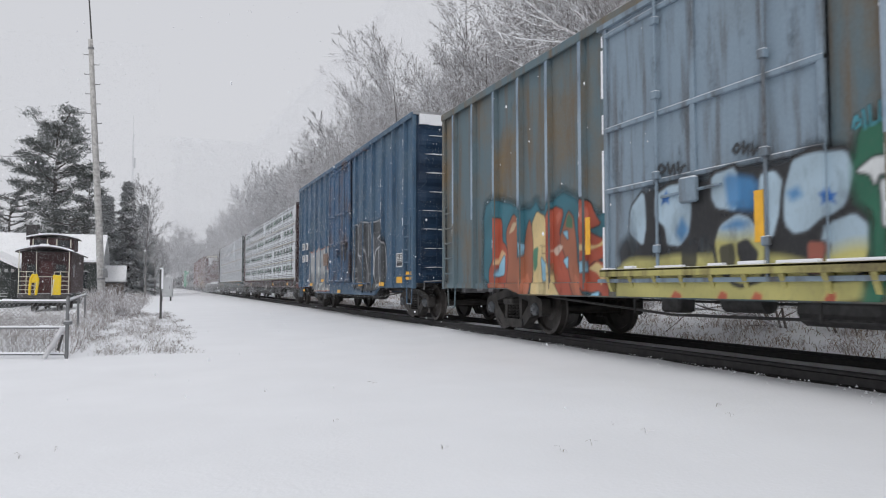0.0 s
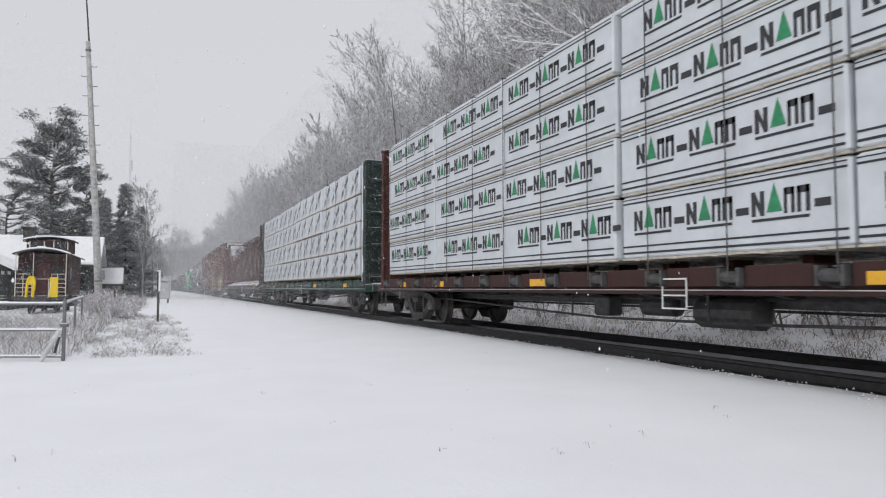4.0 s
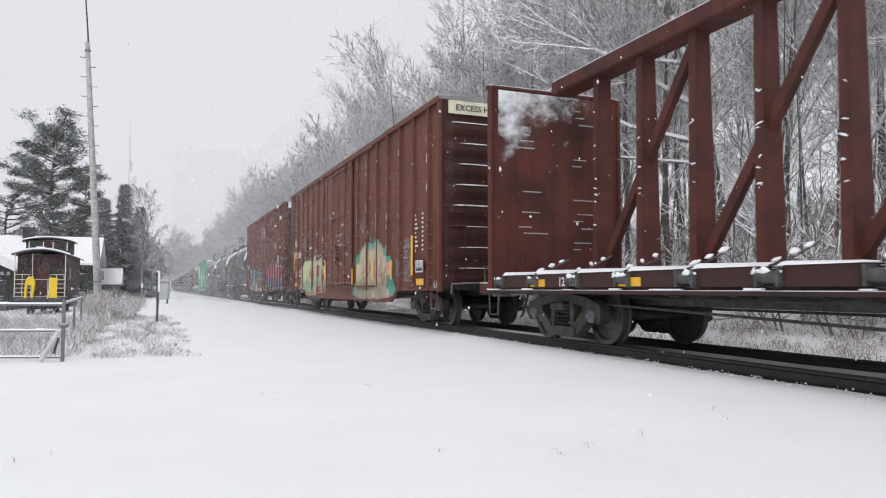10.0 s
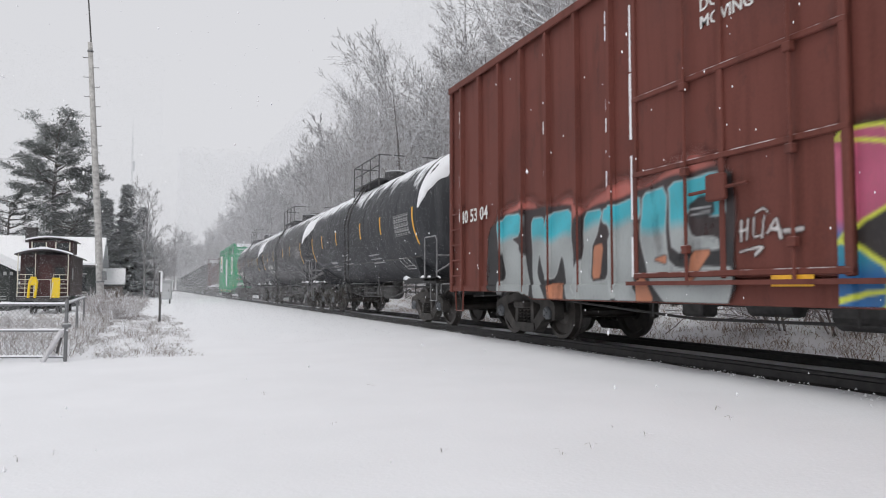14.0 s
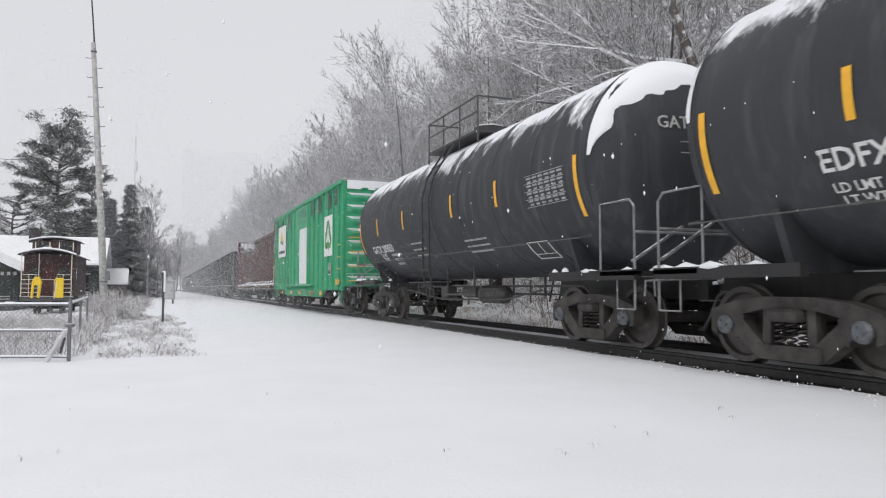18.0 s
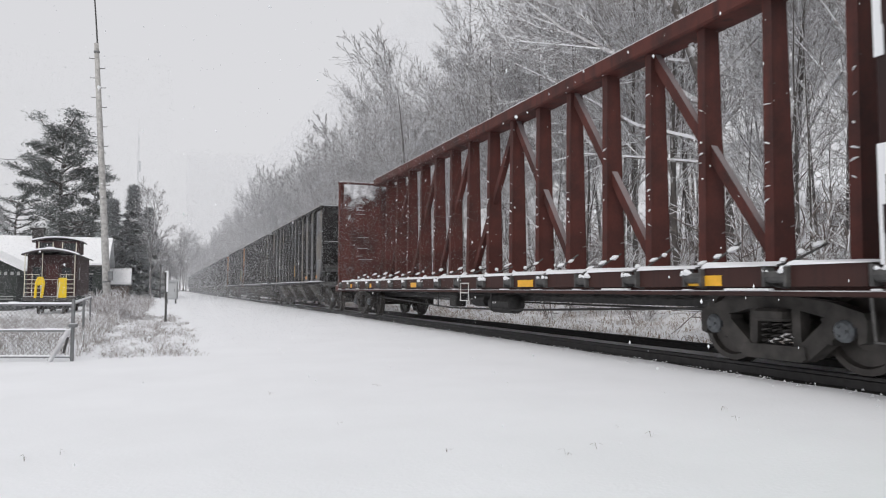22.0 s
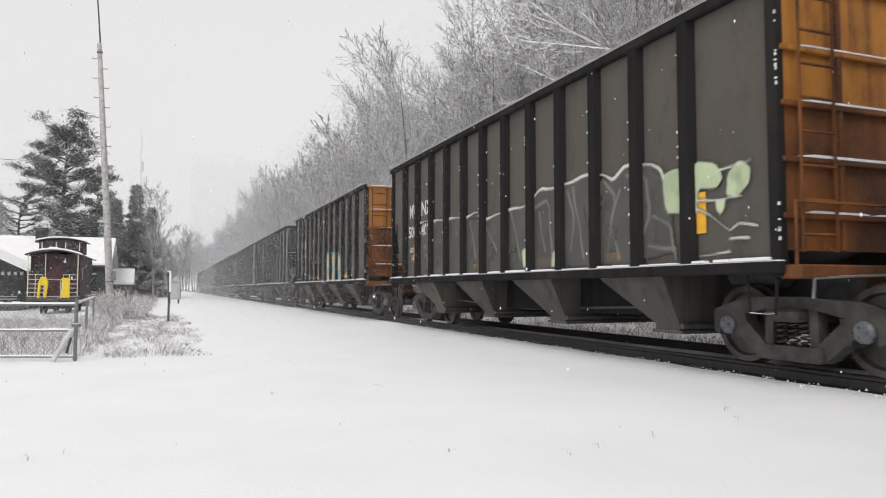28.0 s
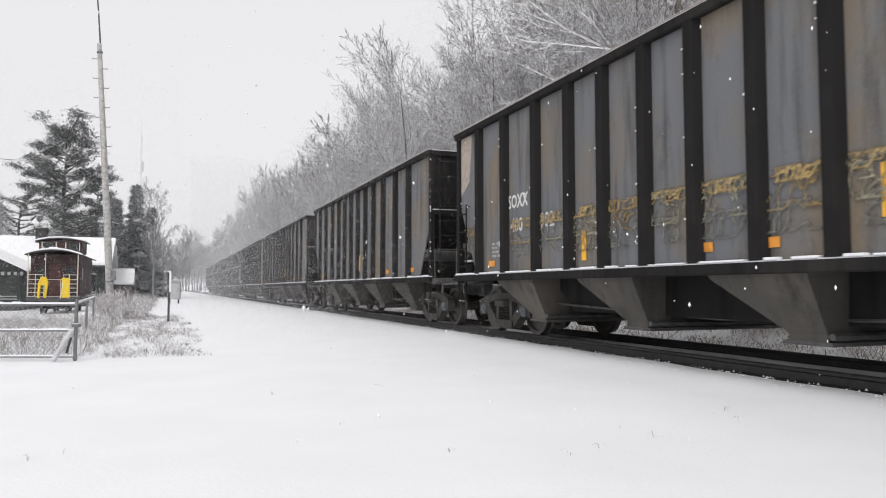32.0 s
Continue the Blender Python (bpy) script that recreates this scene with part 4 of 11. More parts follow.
def bolster_mesh():
    b = MB()
    b.box(-1.2, 1.2, -0.20, 0.20, 0.52, 0.66, 0.03)
    b.tube([(0, 0, 0.6), (0, 0, 0.86)], 0.2, 12)
    for s in (-1, 1):
        b.box(s * 0.6 - 0.12, s * 0.6 + 0.12, -0.1, 0.1, 0.64, 0.74, 0.02)
        b.box(s * 0.62 - 0.06, s * 0.62 + 0.06, -0.55, -0.40, 0.30, 0.52)
        b.box(s * 0.62 - 0.06, s * 0.62 + 0.06, 0.40, 0.55, 0.30, 0.52)
    for s in (-1, 1):
        b.beam((-0.85, s * 0.42, 0.40), (0.85, s * 0.42, 0.40), 0.07, 0.10)
    return b.mesh("truck", M_TRUCK)


def cap_mesh():
    b = MB()
    b.tube([(-0.02, 0, 0), (0.02, 0, 0), (0.05, 0, 0), (0.055, 0, 0)], [0.115, 0.115, 0.085, 0.03], 12)
    for k in range(3):
        a = k * 2.094
        b.tube([(0.04, 0.055 * math.cos(a), 0.055 * math.sin(a)), (0.075, 0.055 * math.cos(a), 0.055 * math.sin(a))], 0.016, 6)
    return b.mesh("bearing_cap", M_CAP)


def add_truck(car, y, cap_mat=None):
    t = part("truck", cached("bolster", bolster_mesh), None, car, "", (0, y, 0))
    for s in (-1, 1):
        part("side_frame", cached("frame", side_frame_mesh), None, t, "", (s * 1.0, 0, 0))
        part("spring", cached("spring", spring_mesh), None, t, "", (s * 1.02, 0, 0))
        for e in (-1, 1):
            part("bearing_cap", cached("cap", cap_mesh), None, t, "", pose(s * 1.09, e * 0.89, WHEEL_R, 0, 0, 0 if s > 0 else 180))
    for e in (-1, 1):
        w = part("wheelset", cached("wheelset", wheelset_mesh), None, t)
        w.matrix_parent_inverse = Matrix.Translation((0, e * 0.89, WHEEL_R))
        WHEELSETS.append(w)
    return t


def coupler_mesh():
    b = MB()
    b.box(-0.10, 0.10, 0.0, 0.55, 0.80, 0.97, 0.02)
    b.prism([(-0.19, 0.55), (0.15, 0.50), (0.20, 0.62), (0.17, 0.86), (0.05, 0.90), (0.02, 0.74), (-0.06, 0.72), (-0.12, 0.84), (-0.2, 0.80)], "z", 0.74, 1.02)
    b.box(-0.30, 0.30, -0.12, 0.06, 0.70, 1.06, 0.02)
    return b.mesh("coupler", M_GREYMETAL)


def hose_mesh():
    b = MB()
    pts = [(-0.38, 0.0, 0.84), (-0.38, 0.12, 0.78), (-0.37, 0.28, 0.50), (-0.34, 0.44, 0.33), (-0.30, 0.58, 0.30)]
    b.tube(pts, 0.028, 6)
    b.tube([(-0.38, -0.2, 0.84), (-0.38, 0.05, 0.84)], 0.03, 6)
    return b.mesh("air_hose", M_STEEL)


def coupler_snow_mesh():
    rng = random.Random(8)
    b = MB()
    for k in range(12):
        x, y, w, h = rng.uniform(-0.22, 0.18), rng.uniform(0.0, 0.8), rng.uniform(0.05, 0.14), rng.uniform(0.02, 0.05)
        z = 1.03 if y > 0.48 or y < 0.1 else 0.98
        b.tube([(x - w, y, z), (x - w * 0.3, y + 0.02, z + h * 0.3), (x + w * 0.4, y - 0.02, z + h * 0.2), (x + w, y, z)], [0.01, h, h * 0.8, 0.01], 6)
    for k in range(8):
        y = rng.uniform(-0.05, 0.75)
        b.tube([(-0.2, y - 0.05, 0.94), (-0.215, y, 0.96), (-0.2, y + 0.06, 0.93)], [0.008, rng.uniform(0.012, 0.035), 0.008], 5)
    return b.mesh("coupler_snow", M_SNOW, True)


def cut_lever_mesh():
    b = MB()
    b.tube([(-1.4, 0.14, 0.78), (-1.4, 0.16, 0.98), (-1.0, 0.18, 1.0), (-0.25, 0.2, 1.02), (0.0, 0.45, 1.06)], 0.016, 5)
    return b.mesh("cut_lever", M_GREYMETAL)


def add_ends(car, half):
    """Couplers, uncoupling levers and air hoses at both ends."""
    for e in (-1, 1):
        tagged(part("coupler_snow", cached("csnow", coupler_snow_mesh), None, car, "snow lumps on the coupler", pose(0, e * half, 0, 0, 0, 0 if e > 0 else 180)), kind="stuff")
        part("cut_lever", cached("lever", cut_lever_mesh), None, car, "", Matrix.Translation((0, e * half, 0)) @ Matrix.Diagonal((1, e, 1, 1)))
        part("coupler", cached("coupler", coupler_mesh), None, car, "grey cast steel coupler dusted with snow", pose(0, e * half, 0, 0, 0, 0 if e > 0 else 180))
        part("air_hose", cached("hose", hose_mesh), None, car, "", pose(0, e * half, 0, 0, 0, 0 if e > 0 else 180))


def ladder(car, material, x, y0, y1, z0, z1, rungs, rail_r=0.018, stand=0.06, name="ladder"):
    """A ladder on a car's side: two stiles and rungs standing off the wall."""
    b = MB()
    sx = -1 if x < 0 else 1
    xo = x + sx * stand
    for yy in (y0, y1):
        b.tube([(x, yy, z0 + 0.05), (xo, yy, z0), (xo, yy, z1), (x, yy, z1 - 0.03)], rail_r, 5)
    for i in range(rungs):
        zz = z0 + (z1 - z0) * (i + 0.5) / rungs
        b.tube([(xo, y0, zz), (xo, y1, zz)], rail_r, 5)
    return part(name, b, material, car)


def end_ladder(car, material, y, x0, x1, z0, z1, rungs, stand=0.06):
    b = MB()
    sy = -1 if y < 0 else 1
    yo = y + sy * stand
    for xx in (x0, x1):
        b.tube([(xx, y, z0 + 0.05), (xx, yo, z0), (xx, yo, z1), (xx, y, z1 - 0.03)], 0.018, 5)
    for i in range(rungs):
        zz = z0 + (z1 - z0) * (i + 0.5) / rungs
        b.tube([(x0, yo, zz), (x1, yo, zz)], 0.018, 5)
    return part("end_ladder", b, material, car)


def stirrup(car, material, x, y, z):
    b = MB()
    b.tube([(x, y - 0.2, z), (x, y - 0.17, z - 0.40), (x, y + 0.17, z - 0.40), (x, y + 0.2, z)], 0.017, 5)
    return part("stirrup_step", b, material, car)


def plate(car, name, material, x, y0, y1, z0, z1, label="", thick=0.006):
    b = MB()
    s = -1 if x < 0 else 1
    b.box(min(x, x + s * thick), max(x, x + s * thick), y0, y1, z0, z1)
    return part(name, b, material, car, label)


def brake_gear(car, half, z=0.62):
    """Pipes, reservoir and levers under the frame."""
    b = MB()
    b.tube([(-0.5, -1.6, z), (-0.5, -1.5, z), (-0.5, -0.5, z), (-0.5, -0.4, z)], [0.05, 0.2, 0.2, 0.05], 12)
    part("brake_cylinder", b, M_STEEL, car)
    part("air_reservoir", MB().tube([(-0.35, 0.2, z + 0.05), (-0.35, 0.9, z + 0.05)], 0.14, 10), M_STEEL, car)
    part("control_valve", MB().box(-0.65, -0.35, 1.5, 1.9, z - 0.12, z + 0.2, 0.03), M_STEEL, car)
    b = MB()
    b.tube([(-0.9, -half + 2.6, z + 0.1), (-0.75, -2, z - 0.1), (-0.75, 1.5, z - 0.14), (-0.9, half - 2.6, z + 0.1)], 0.02, 5)
    b.tube([(-0.4, -half + 2, z + 0.18), (-0.4, half - 2, z + 0.18)], 0.025, 5)
    b.tube([(0.5, -half + 2, z + 0.0), (0.5, half - 2, z + 0.02)], 0.02, 5)
    for yy in (-half + 3.2, half - 3.2, -0.9, 2.3):
        b.tube([(-0.8, yy, z + 0.3), (-0.8, yy, z - 0.14)], 0.018, 5)
    part("brake_rod", b, M_STEEL, car)


def mover(ob, y):
    """y: where the thing's middle stands along the track at the clip's start."""
    MOVERS.append((ob, y))
    ob.matrix_basis = pose(TRACK_X, y, RAIL_Z)


def rib_profile(half, ribs, depth, flat=0.05, slope=0.03):
    """(y, stand-off) points of a ribbed wall and a function that reads it."""
    pts = [(-half, 0.0)]
    for r in ribs:
        pts += [(r - flat - slope, 0.0), (r - flat, depth), (r + flat, depth), (r + flat + slope, 0.0)]
    pts.append((half, 0.0))
    ya = np.array([p[0] for p in pts])
    da = np.array([p[1] for p in pts])
    return pts, lambda y: np.interp(y, ya, da)


def side_wall(pts, xh, z0, z1, side, thick=0.05):
    b = MB()
    out = [(side * (xh + d), y) for y, d in pts]
    inn = [(side * (xh - thick), y) for y, d in reversed(pts)]
    ring = out + inn
    n = len(out)
    lo = [(p[0], p[1], z0) for p in ring]
    hi = [(p[0], p[1], z1) for p in ring]
    b.loft([lo, hi], False)
    for z, base in ((z0, 0), (z1, 0)):
        vs = [(p[0], p[1], z) for p in ring]
        b.add(vs, [(i, i + 1, 2 * n - 2 - i, 2 * n - 1 - i) for i in range(n - 1)])
    return b


FLOORS = {}


def spray(car, name, y0, y1, z0, z1, xh, prof, painter, label, step=0.03):
    """A sprayed picture over a ribbed wall: painter(u, v) gives colour and cover; u runs from the far end, both in metres."""
    nu, nv = int((y1 - y0) / step), int((z1 - z0) / step)
    u, v = np.meshgrid(np.linspace(0, y1 - y0, nu + 1), np.linspace(0, z1 - z0, nv + 1), indexing="ij")
    rgba = painter(u, v)
    y = y1 - u
    x = -(xh + prof(y) + 0.006)
    if car.name in FLOORS:
        half, high, low = FLOORS[car.name]
        edge = np.interp(np.abs(y), (half - 3.5, half - 3.0), (low, high))
        rgba[..., 3] *= (v + z0 > edge + 0.01) & (np.abs(y) < half)
        x = np.where(v + z0 < high + 0.105, np.minimum(x, -(xh + 0.042)), x)
    keep = rgba[..., 3]
    cell = np.maximum.reduce([keep[:-1, :-1], keep[1:, :-1], keep[:-1, 1:], keep[1:, 1:]]) > 0.02
    idx = np.arange((nu + 1) * (nv + 1)).reshape(nu + 1, nv + 1)
    i, j = np.nonzero(cell)
    faces = np.stack([idx[i, j], idx[i, j + 1], idx[i + 1, j + 1], idx[i + 1, j]], 1)
    co = np.stack([x, y, v + z0], -1).reshape(-1, 3)
    used, inv = np.unique(faces, return_inverse=True)
    me = bpy.data.meshes.new(name)
    me.from_pydata(co[used].tolist(), [], inv.reshape(-1, 4).tolist())
    col = me.color_attributes.new("Col", "FLOAT_COLOR", "POINT")
    col.data.foreach_set("color", rgba.reshape(-1, 4)[used].astype(np.float32).ravel())
    me.materials.append(M_SPRAY)
    return part(name, me, None, car, label)


def seg_dist(u, v, pts):
    """Distance from a broken line."""
    d = np.full(u.shape, 9.0)
    for (ax, ay), (bx, by) in zip(pts[:-1], pts[1:]):
        vx, vy = bx - ax, by - ay
        t = np.clip(((u - ax) * vx + (v - ay) * vy) / (vx * vx + vy * vy + 1e-9), 0, 1)
        d = np.minimum(d, np.hypot(u - ax - t * vx, v - ay - t * vy))
    return d


def lay(rgba, mask, col):
    """Lays a colour over the picture where mask is."""
    m = mask[..., None]
    c = np.broadcast_to(np.asarray(col, float), rgba.shape[:2] + (3,))
    rgba[..., :3] = rgba[..., :3] * (1 - m) + c * m
    rgba[..., 3] = np.maximum(rgba[..., 3], mask)


def soft(d, edge):
    return np.clip(0.5 - d / edge, 0, 1)




def scribble(seed, n, w, h, col, thick=0.022, u0=0.1, v0=0.1):
    """Thin sprayed tags: wiggly lines."""
    def painter(u, v):
        rng = random.Random(seed)
        r = np.zeros(u.shape + (4,))
        d = np.full(u.shape, 9.0)
        for i in range(n):
            cx = u0 + w * (i + 0.5) / n
            a, px, py = rng.uniform(0, 6.28), cx - 0.4 * w / n, v0 + rng.uniform(0.2, 0.8) * h
            p = []
            for k in range(26):
                p.append((px, py))
                a += rng.uniform(-1.1, 1.5)
                px += math.cos(a) * 0.07 + 0.3 * w / n / 13
                py = min(v0 + h, max(v0, py + math.sin(a) * 0.11))
            d = np.minimum(d, seg_dist(u, v, p))
        lay(r, soft(d - thick, 0.03), col)
        return r
    return painter


def over(*ps):
    """Several painters, each (painter, du, dv), laid over one another."""
    def painter(u, v):
        r = np.zeros(u.shape + (4,))
        for p, du, dv in ps:
            q = p(u - du, v - dv)
            a = q[..., 3:4]
            r[..., :3] = r[..., :3] * (1 - a) + q[..., :3] * a
            r[..., 3] = np.maximum(r[..., 3], q[..., 3])
        return r
    return painter


class Mural:
    """Sprayed shapes on a car's near side, laid one over another; places are (y, z) on the car."""

    def __init__(self, car, name, y0, y1, z0, z1, xh, prof, label, step=0.022):
        self.car, self.name, self.label, self.xh, self.prof, self.step = car, name, label, xh, prof, step
        self.box = (y0, y1, z0, z1)
        nu, nv = int((y1 - y0) / step), int((z1 - z0) / step)
        self.y, self.z = np.meshgrid(np.linspace(y1, y0, nu + 1), np.linspace(z0, z1, nv + 1), indexing="ij")
        self.wy = self.y + 0.012 * np.sin(9 * self.z + 3 * self.y)
        self.wz = self.z + 0.010 * np.sin(8 * self.y + 2 * self.z)
        self.rgba = np.zeros(self.y.shape + (4,))

    def rounded(self, pts, shut):
        ends = list(zip(pts, pts[1:] + pts[:1])) if shut else list(zip(pts[:-1], pts[1:]))
        q = []
        for (a, b), (c, d) in ends:
            q += [(0.86 * a + 0.14 * c, 0.86 * b + 0.14 * d), (0.14 * a + 0.86 * c, 0.14 * b + 0.86 * d)]
        return q if shut else [pts[0]] + q + [pts[-1]]

    def poly(self, pts, fill, line=None, lw=0.02, cover=1.0, upper=None, split=0.0, edge=0.03):
        pts = self.rounded(pts, True)
        pad = lw + edge + 0.05
        ok = (self.wy > min(p[0] for p in pts) - pad) & (self.wy < max(p[0] for p in pts) + pad)
        rows = np.nonzero(ok.any(1))[0]
        if not len(rows):
            return
        sl = slice(rows[0], rows[-1] + 1)
        y, z, part_rgba = self.wy[sl], self.wz[sl], self.rgba[sl]
        inside = np.zeros(y.shape, bool)
        for (ay, az), (by, bz) in zip(pts, pts[1:] + pts[:1]):
            if az != bz:
                inside ^= ((az > z) != (bz > z)) & (y < (by - ay) * (z - az) / (bz - az) + ay)
        d = seg_dist(y, z, pts + pts[:1]) * np.where(inside, -1, 1)
        if line is not None:
            lay(part_rgba, soft(d - lw, 0.03), line)
        c = np.broadcast_to(np.asarray(fill, float), y.shape + (3,))
        if upper is not None:
            k = np.clip((z + 0.03 * np.sin(7 * y) - split) / 0.16 + 0.5, 0, 1)[..., None]
            c = c * (1 - k) + np.asarray(upper) * k
        c = c * (1 + 0.16 * np.sin(5.1 * y + 2 * np.sin(3.3 * z)) * np.sin(4.3 * z + y))[..., None]
        lay(part_rgba, soft(d, edge) * cover, c)

    def stroke(self, pts, col, w, cover=1.0):
        pts = self.rounded(pts, False)
        d = seg_dist(self.wy, self.wz, pts) - w * (1 + 0.35 * np.sin(6 * self.y + 5 * self.z))
        lay(self.rgba, soft(d, 0.022) * cover, col)

    def lay_on(self):
        y0, y1, z0, z1 = self.box
        return tagged(spray(self.car, self.name, y0, y1, z0, z1, self.xh, self.prof, lambda u, v: self.rgba, self.label, self.step), kind="stuff")


def blown_snow(parent, Y, side, bulk, seed):
    """Snow driven flat against a bulkhead's face, thick in the upper corner and thinning out."""
    nx, nz = 70, 60
    x, z = np.meshgrid(np.linspace(-1.31, 1.31, nx), np.linspace(bulk - 1.75, bulk - 0.07, nz), indexing="ij")
    rag = np.array([[noise.fractal((a * 2.2, b * 2.6, seed), 0.6, 2.2, 5) for a, b in zip(ra, rb)] for ra, rb in zip(x, z)])
    thick = 1.0 - (bulk - z) * 0.75 - np.abs(x + 1.0) * 0.55 + 0.5 * rag
    cover = np.clip(thick * 1.25, 0, 1) ** 1.3
    co = np.stack([x, Y + side * (0.004 + 0.02 * cover), z], -1).reshape(-1, 3)
    idx = np.arange(nx * nz).reshape(nx, nz)
    keep = np.maximum(cover[:-1, :-1], cover[1:, 1:]) > 0.02
    i, j = np.nonzero(keep)
    faces = np.stack([idx[i, j], idx[i, j + 1], idx[i + 1, j + 1], idx[i + 1, j]], 1)
    me = bpy.data.meshes.new("snow_patch")
    me.from_pydata(co.tolist(), [], faces.tolist())
    rgba = np.dstack([np.full(x.shape, 0.80), np.full(x.shape, 0.81), np.full(x.shape, 0.84), cover])
    me.color_attributes.new("Col", "FLOAT_COLOR", "POINT").data.foreach_set("color", rgba.reshape(-1).astype(np.float32))
    me.materials.append(M_SPRAY)
    return tagged(part("snow_patch", me, None, parent, "snow blown against the top of the bulkhead"), kind="stuff")


def end_wall_mesh(xh, z0, z1, n, depth=0.085, mat=None):
    """A car end pressed into level ribs."""
    b = MB()
    prof = [(0.0, z0)]
    for i in range(n):
        a = z0 + (z1 - z0) * (i + 0.12) / n
        c = z0 + (z1 - z0) * (i + 0.88) / n
        for k in range(5):
            prof.append((depth * math.sin(math.pi * (k + 0.5) / 5) + 0.0, a + (c - a) * k / 4))
    prof.append((0.0, z1))
    rings = []
    for x, s in ((-xh, 0.0), (-xh + 0.12, 0.15), (-xh + 0.3, 1.0), (xh - 0.3, 1.0), (xh - 0.12, 0.15), (xh, 0.0)):
        rings.append([(x, d * s, z) for d, z in prof])
    b.loft(rings, False, closed=False)
    rings = [[(-xh, -0.05, z0), (xh, -0.05, z0), (xh, -0.05, z1), (-xh, -0.05, z1)]]
    b.add(rings[0], [(0, 1, 2, 3)])
    return b.mesh("end_wall", mat)


def ledge_snow(car, x0, x1, Y, e, z, depth, seed):
    """Snow that has piled up on one ledge of a car end, in broken lengths."""
    rng = random.Random(seed * 7 + 3)
    b = MB()
    x = x0 + rng.uniform(0, 0.3)
    while x < x1 - 0.15:
        w = min(rng.uniform(0.8, 3.0), x1 - x)
        h = rng.uniform(0.006, 0.017)
        ya, yb = sorted((Y, Y + e * (depth + 0.012)))
        b.loft([[(xx, ya, z), (xx, yb, z), (xx, yb, z + hh), (xx, ya, z + hh * 1.8)] for xx, hh in ((x, 0.004), (x + w * 0.08, h), (x + w * 0.9, h * 0.8), (x + w, 0.004))], True)
        x += w + rng.uniform(0.0, 0.5)
    tagged(part("ledge_snow", b, M_SNOW, car), kind="stuff")


def boxcar(label, f, r, top, body, endm, roofm, ribs=9, rib_d=0.05, door_w=3.0, door=True, z0=0.83, sill=0.60, half_w=1.6, rib_gap=None, doorm=None, crust=False, streaks=0.0, group="boxcars", truck_in=(2.15, 2.15), ribm=None):
    L = r - f
    half = L / 2
    car = thing("boxcar", label, "boxcar", Matrix(), group)
    FLOORS[car.name] = (half, z0, sill)
    dh = door_w / 2
    rib_y = []
    for s in (-1, 1):
        for i in range(ribs):
            rib_y.append(s * (dh + 0.12 + (half - dh - 0.25) * (i + 0.5) / ribs))
    pts, prof = rib_profile(half, sorted(rib_y), rib_d + 0.03, 0.04, 0.008)
    eave = top - 0.16
    for s in (-1, 1):
        part("side_wall", side_wall(pts, half_w, z0, eave, s), body, car)
    if ribm:
        q = rib_d + 0.03
        me = MB().prism([(-half_w - q - 0.004, -0.034), (-half_w - q - 0.004, 0.044), (-half_w - 0.02, 0.052), (-half_w - 0.02, -0.040)], "z", z0 + 1.35, eave - 0.08).mesh("rib", ribm)
        for y in rib_y:
            part("rib", me, None, car, "", (0, y, 0))
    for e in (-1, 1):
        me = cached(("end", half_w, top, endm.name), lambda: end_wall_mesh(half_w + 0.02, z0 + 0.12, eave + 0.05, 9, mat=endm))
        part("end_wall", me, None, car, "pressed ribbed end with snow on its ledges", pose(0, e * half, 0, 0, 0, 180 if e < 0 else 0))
        for s in (-1, 1):
            b = MB()
            b.box(s * half_w - 0.05 - (0.02 if s < 0 else -0.02), s * half_w + 0.05 - (0.02 if s < 0 else -0.02), e * half - 0.05, e * half + 0.05, z0 - 0.02, top - 0.1, 0.015)
            part("corner_post", b, body, car)
        for i in range(9):
            zb, zt = z0 + 0.12, eave + 0.05
            ledge_snow(car, -half_w + 0.15, half_w - 0.15, e * half, e, zb + (zt - zb) * (i + 0.80) / 9, 0.07, i + int(f) + 11)
    if crust:
        b = MB()
        rng = random.Random(int(f))
        for i in range(12):
            xa = -half_w + 0.1 + (2 * half_w - 0.2) * i / 12
            b.box(xa, xa + (2 * half_w - 0.2) / 12, -half - 0.10, -half - 0.03, eave - 0.20 - rng.uniform(0, 0.10), eave + 0.02)
        tagged(part("snow_crust", b, M_SNOW, car, "snow plastered under the roof edge"), kind="stuff")
    b = MB()
    b.prism([(-half_w - 0.07, eave), (half_w + 0.07, eave), (half_w + 0.07, eave + 0.06), (0, top), (-half_w - 0.07, eave + 0.06)], "y", -half - 0.06, half + 0.06)
    for i in range(13):
        y = -half + L * (i + 0.5) / 13
        b.prism([(-half_w - 0.05, eave + 0.05), (-half_w - 0.05, eave + 0.10), (0, top + 0.04), (half_w + 0.05, eave + 0.10), (half_w + 0.05, eave + 0.05), (0, top - 0.01)], "y", y - 0.04, y + 0.04)
    part("roof", b, roofm, car, "low pitched steel roof under snow")
    b = MB()
    for s in (-1, 1):
        b.box(s * (half_w + 0.075) - 0.02, s * (half_w + 0.075) + 0.02, -half - 0.05, half + 0.05, eave - 0.07, eave + 0.07, 0.01)
    part("eave_rail", b, body, car)
    # side sill, deeper between the trucks
    for s in (-1, 1):
        b = MB()
        x0, x1 = (half_w - 0.03, half_w + 0.035)
        zz = [(-half, z0 + 0.10), (half, z0 + 0.10), (half, z0), (half - 3.0, z0 - 0.01), (half - 3.5, sill), (-half + 3.5, sill), (-half + 3.0, z0 - 0.01), (-half, z0)]
        b.prism(zz, "x", min(s * x0, s * x1), max(s * x0, s * x1))
        part("side_sill", b, body, car)
    b = MB()
    b.box(-half_w + 0.06, half_w - 0.06, -half + 0.06, half - 0.06, 0.98, 1.1)
    b.box(-0.25, 0.25, -half, half, 0.72, 0.98)
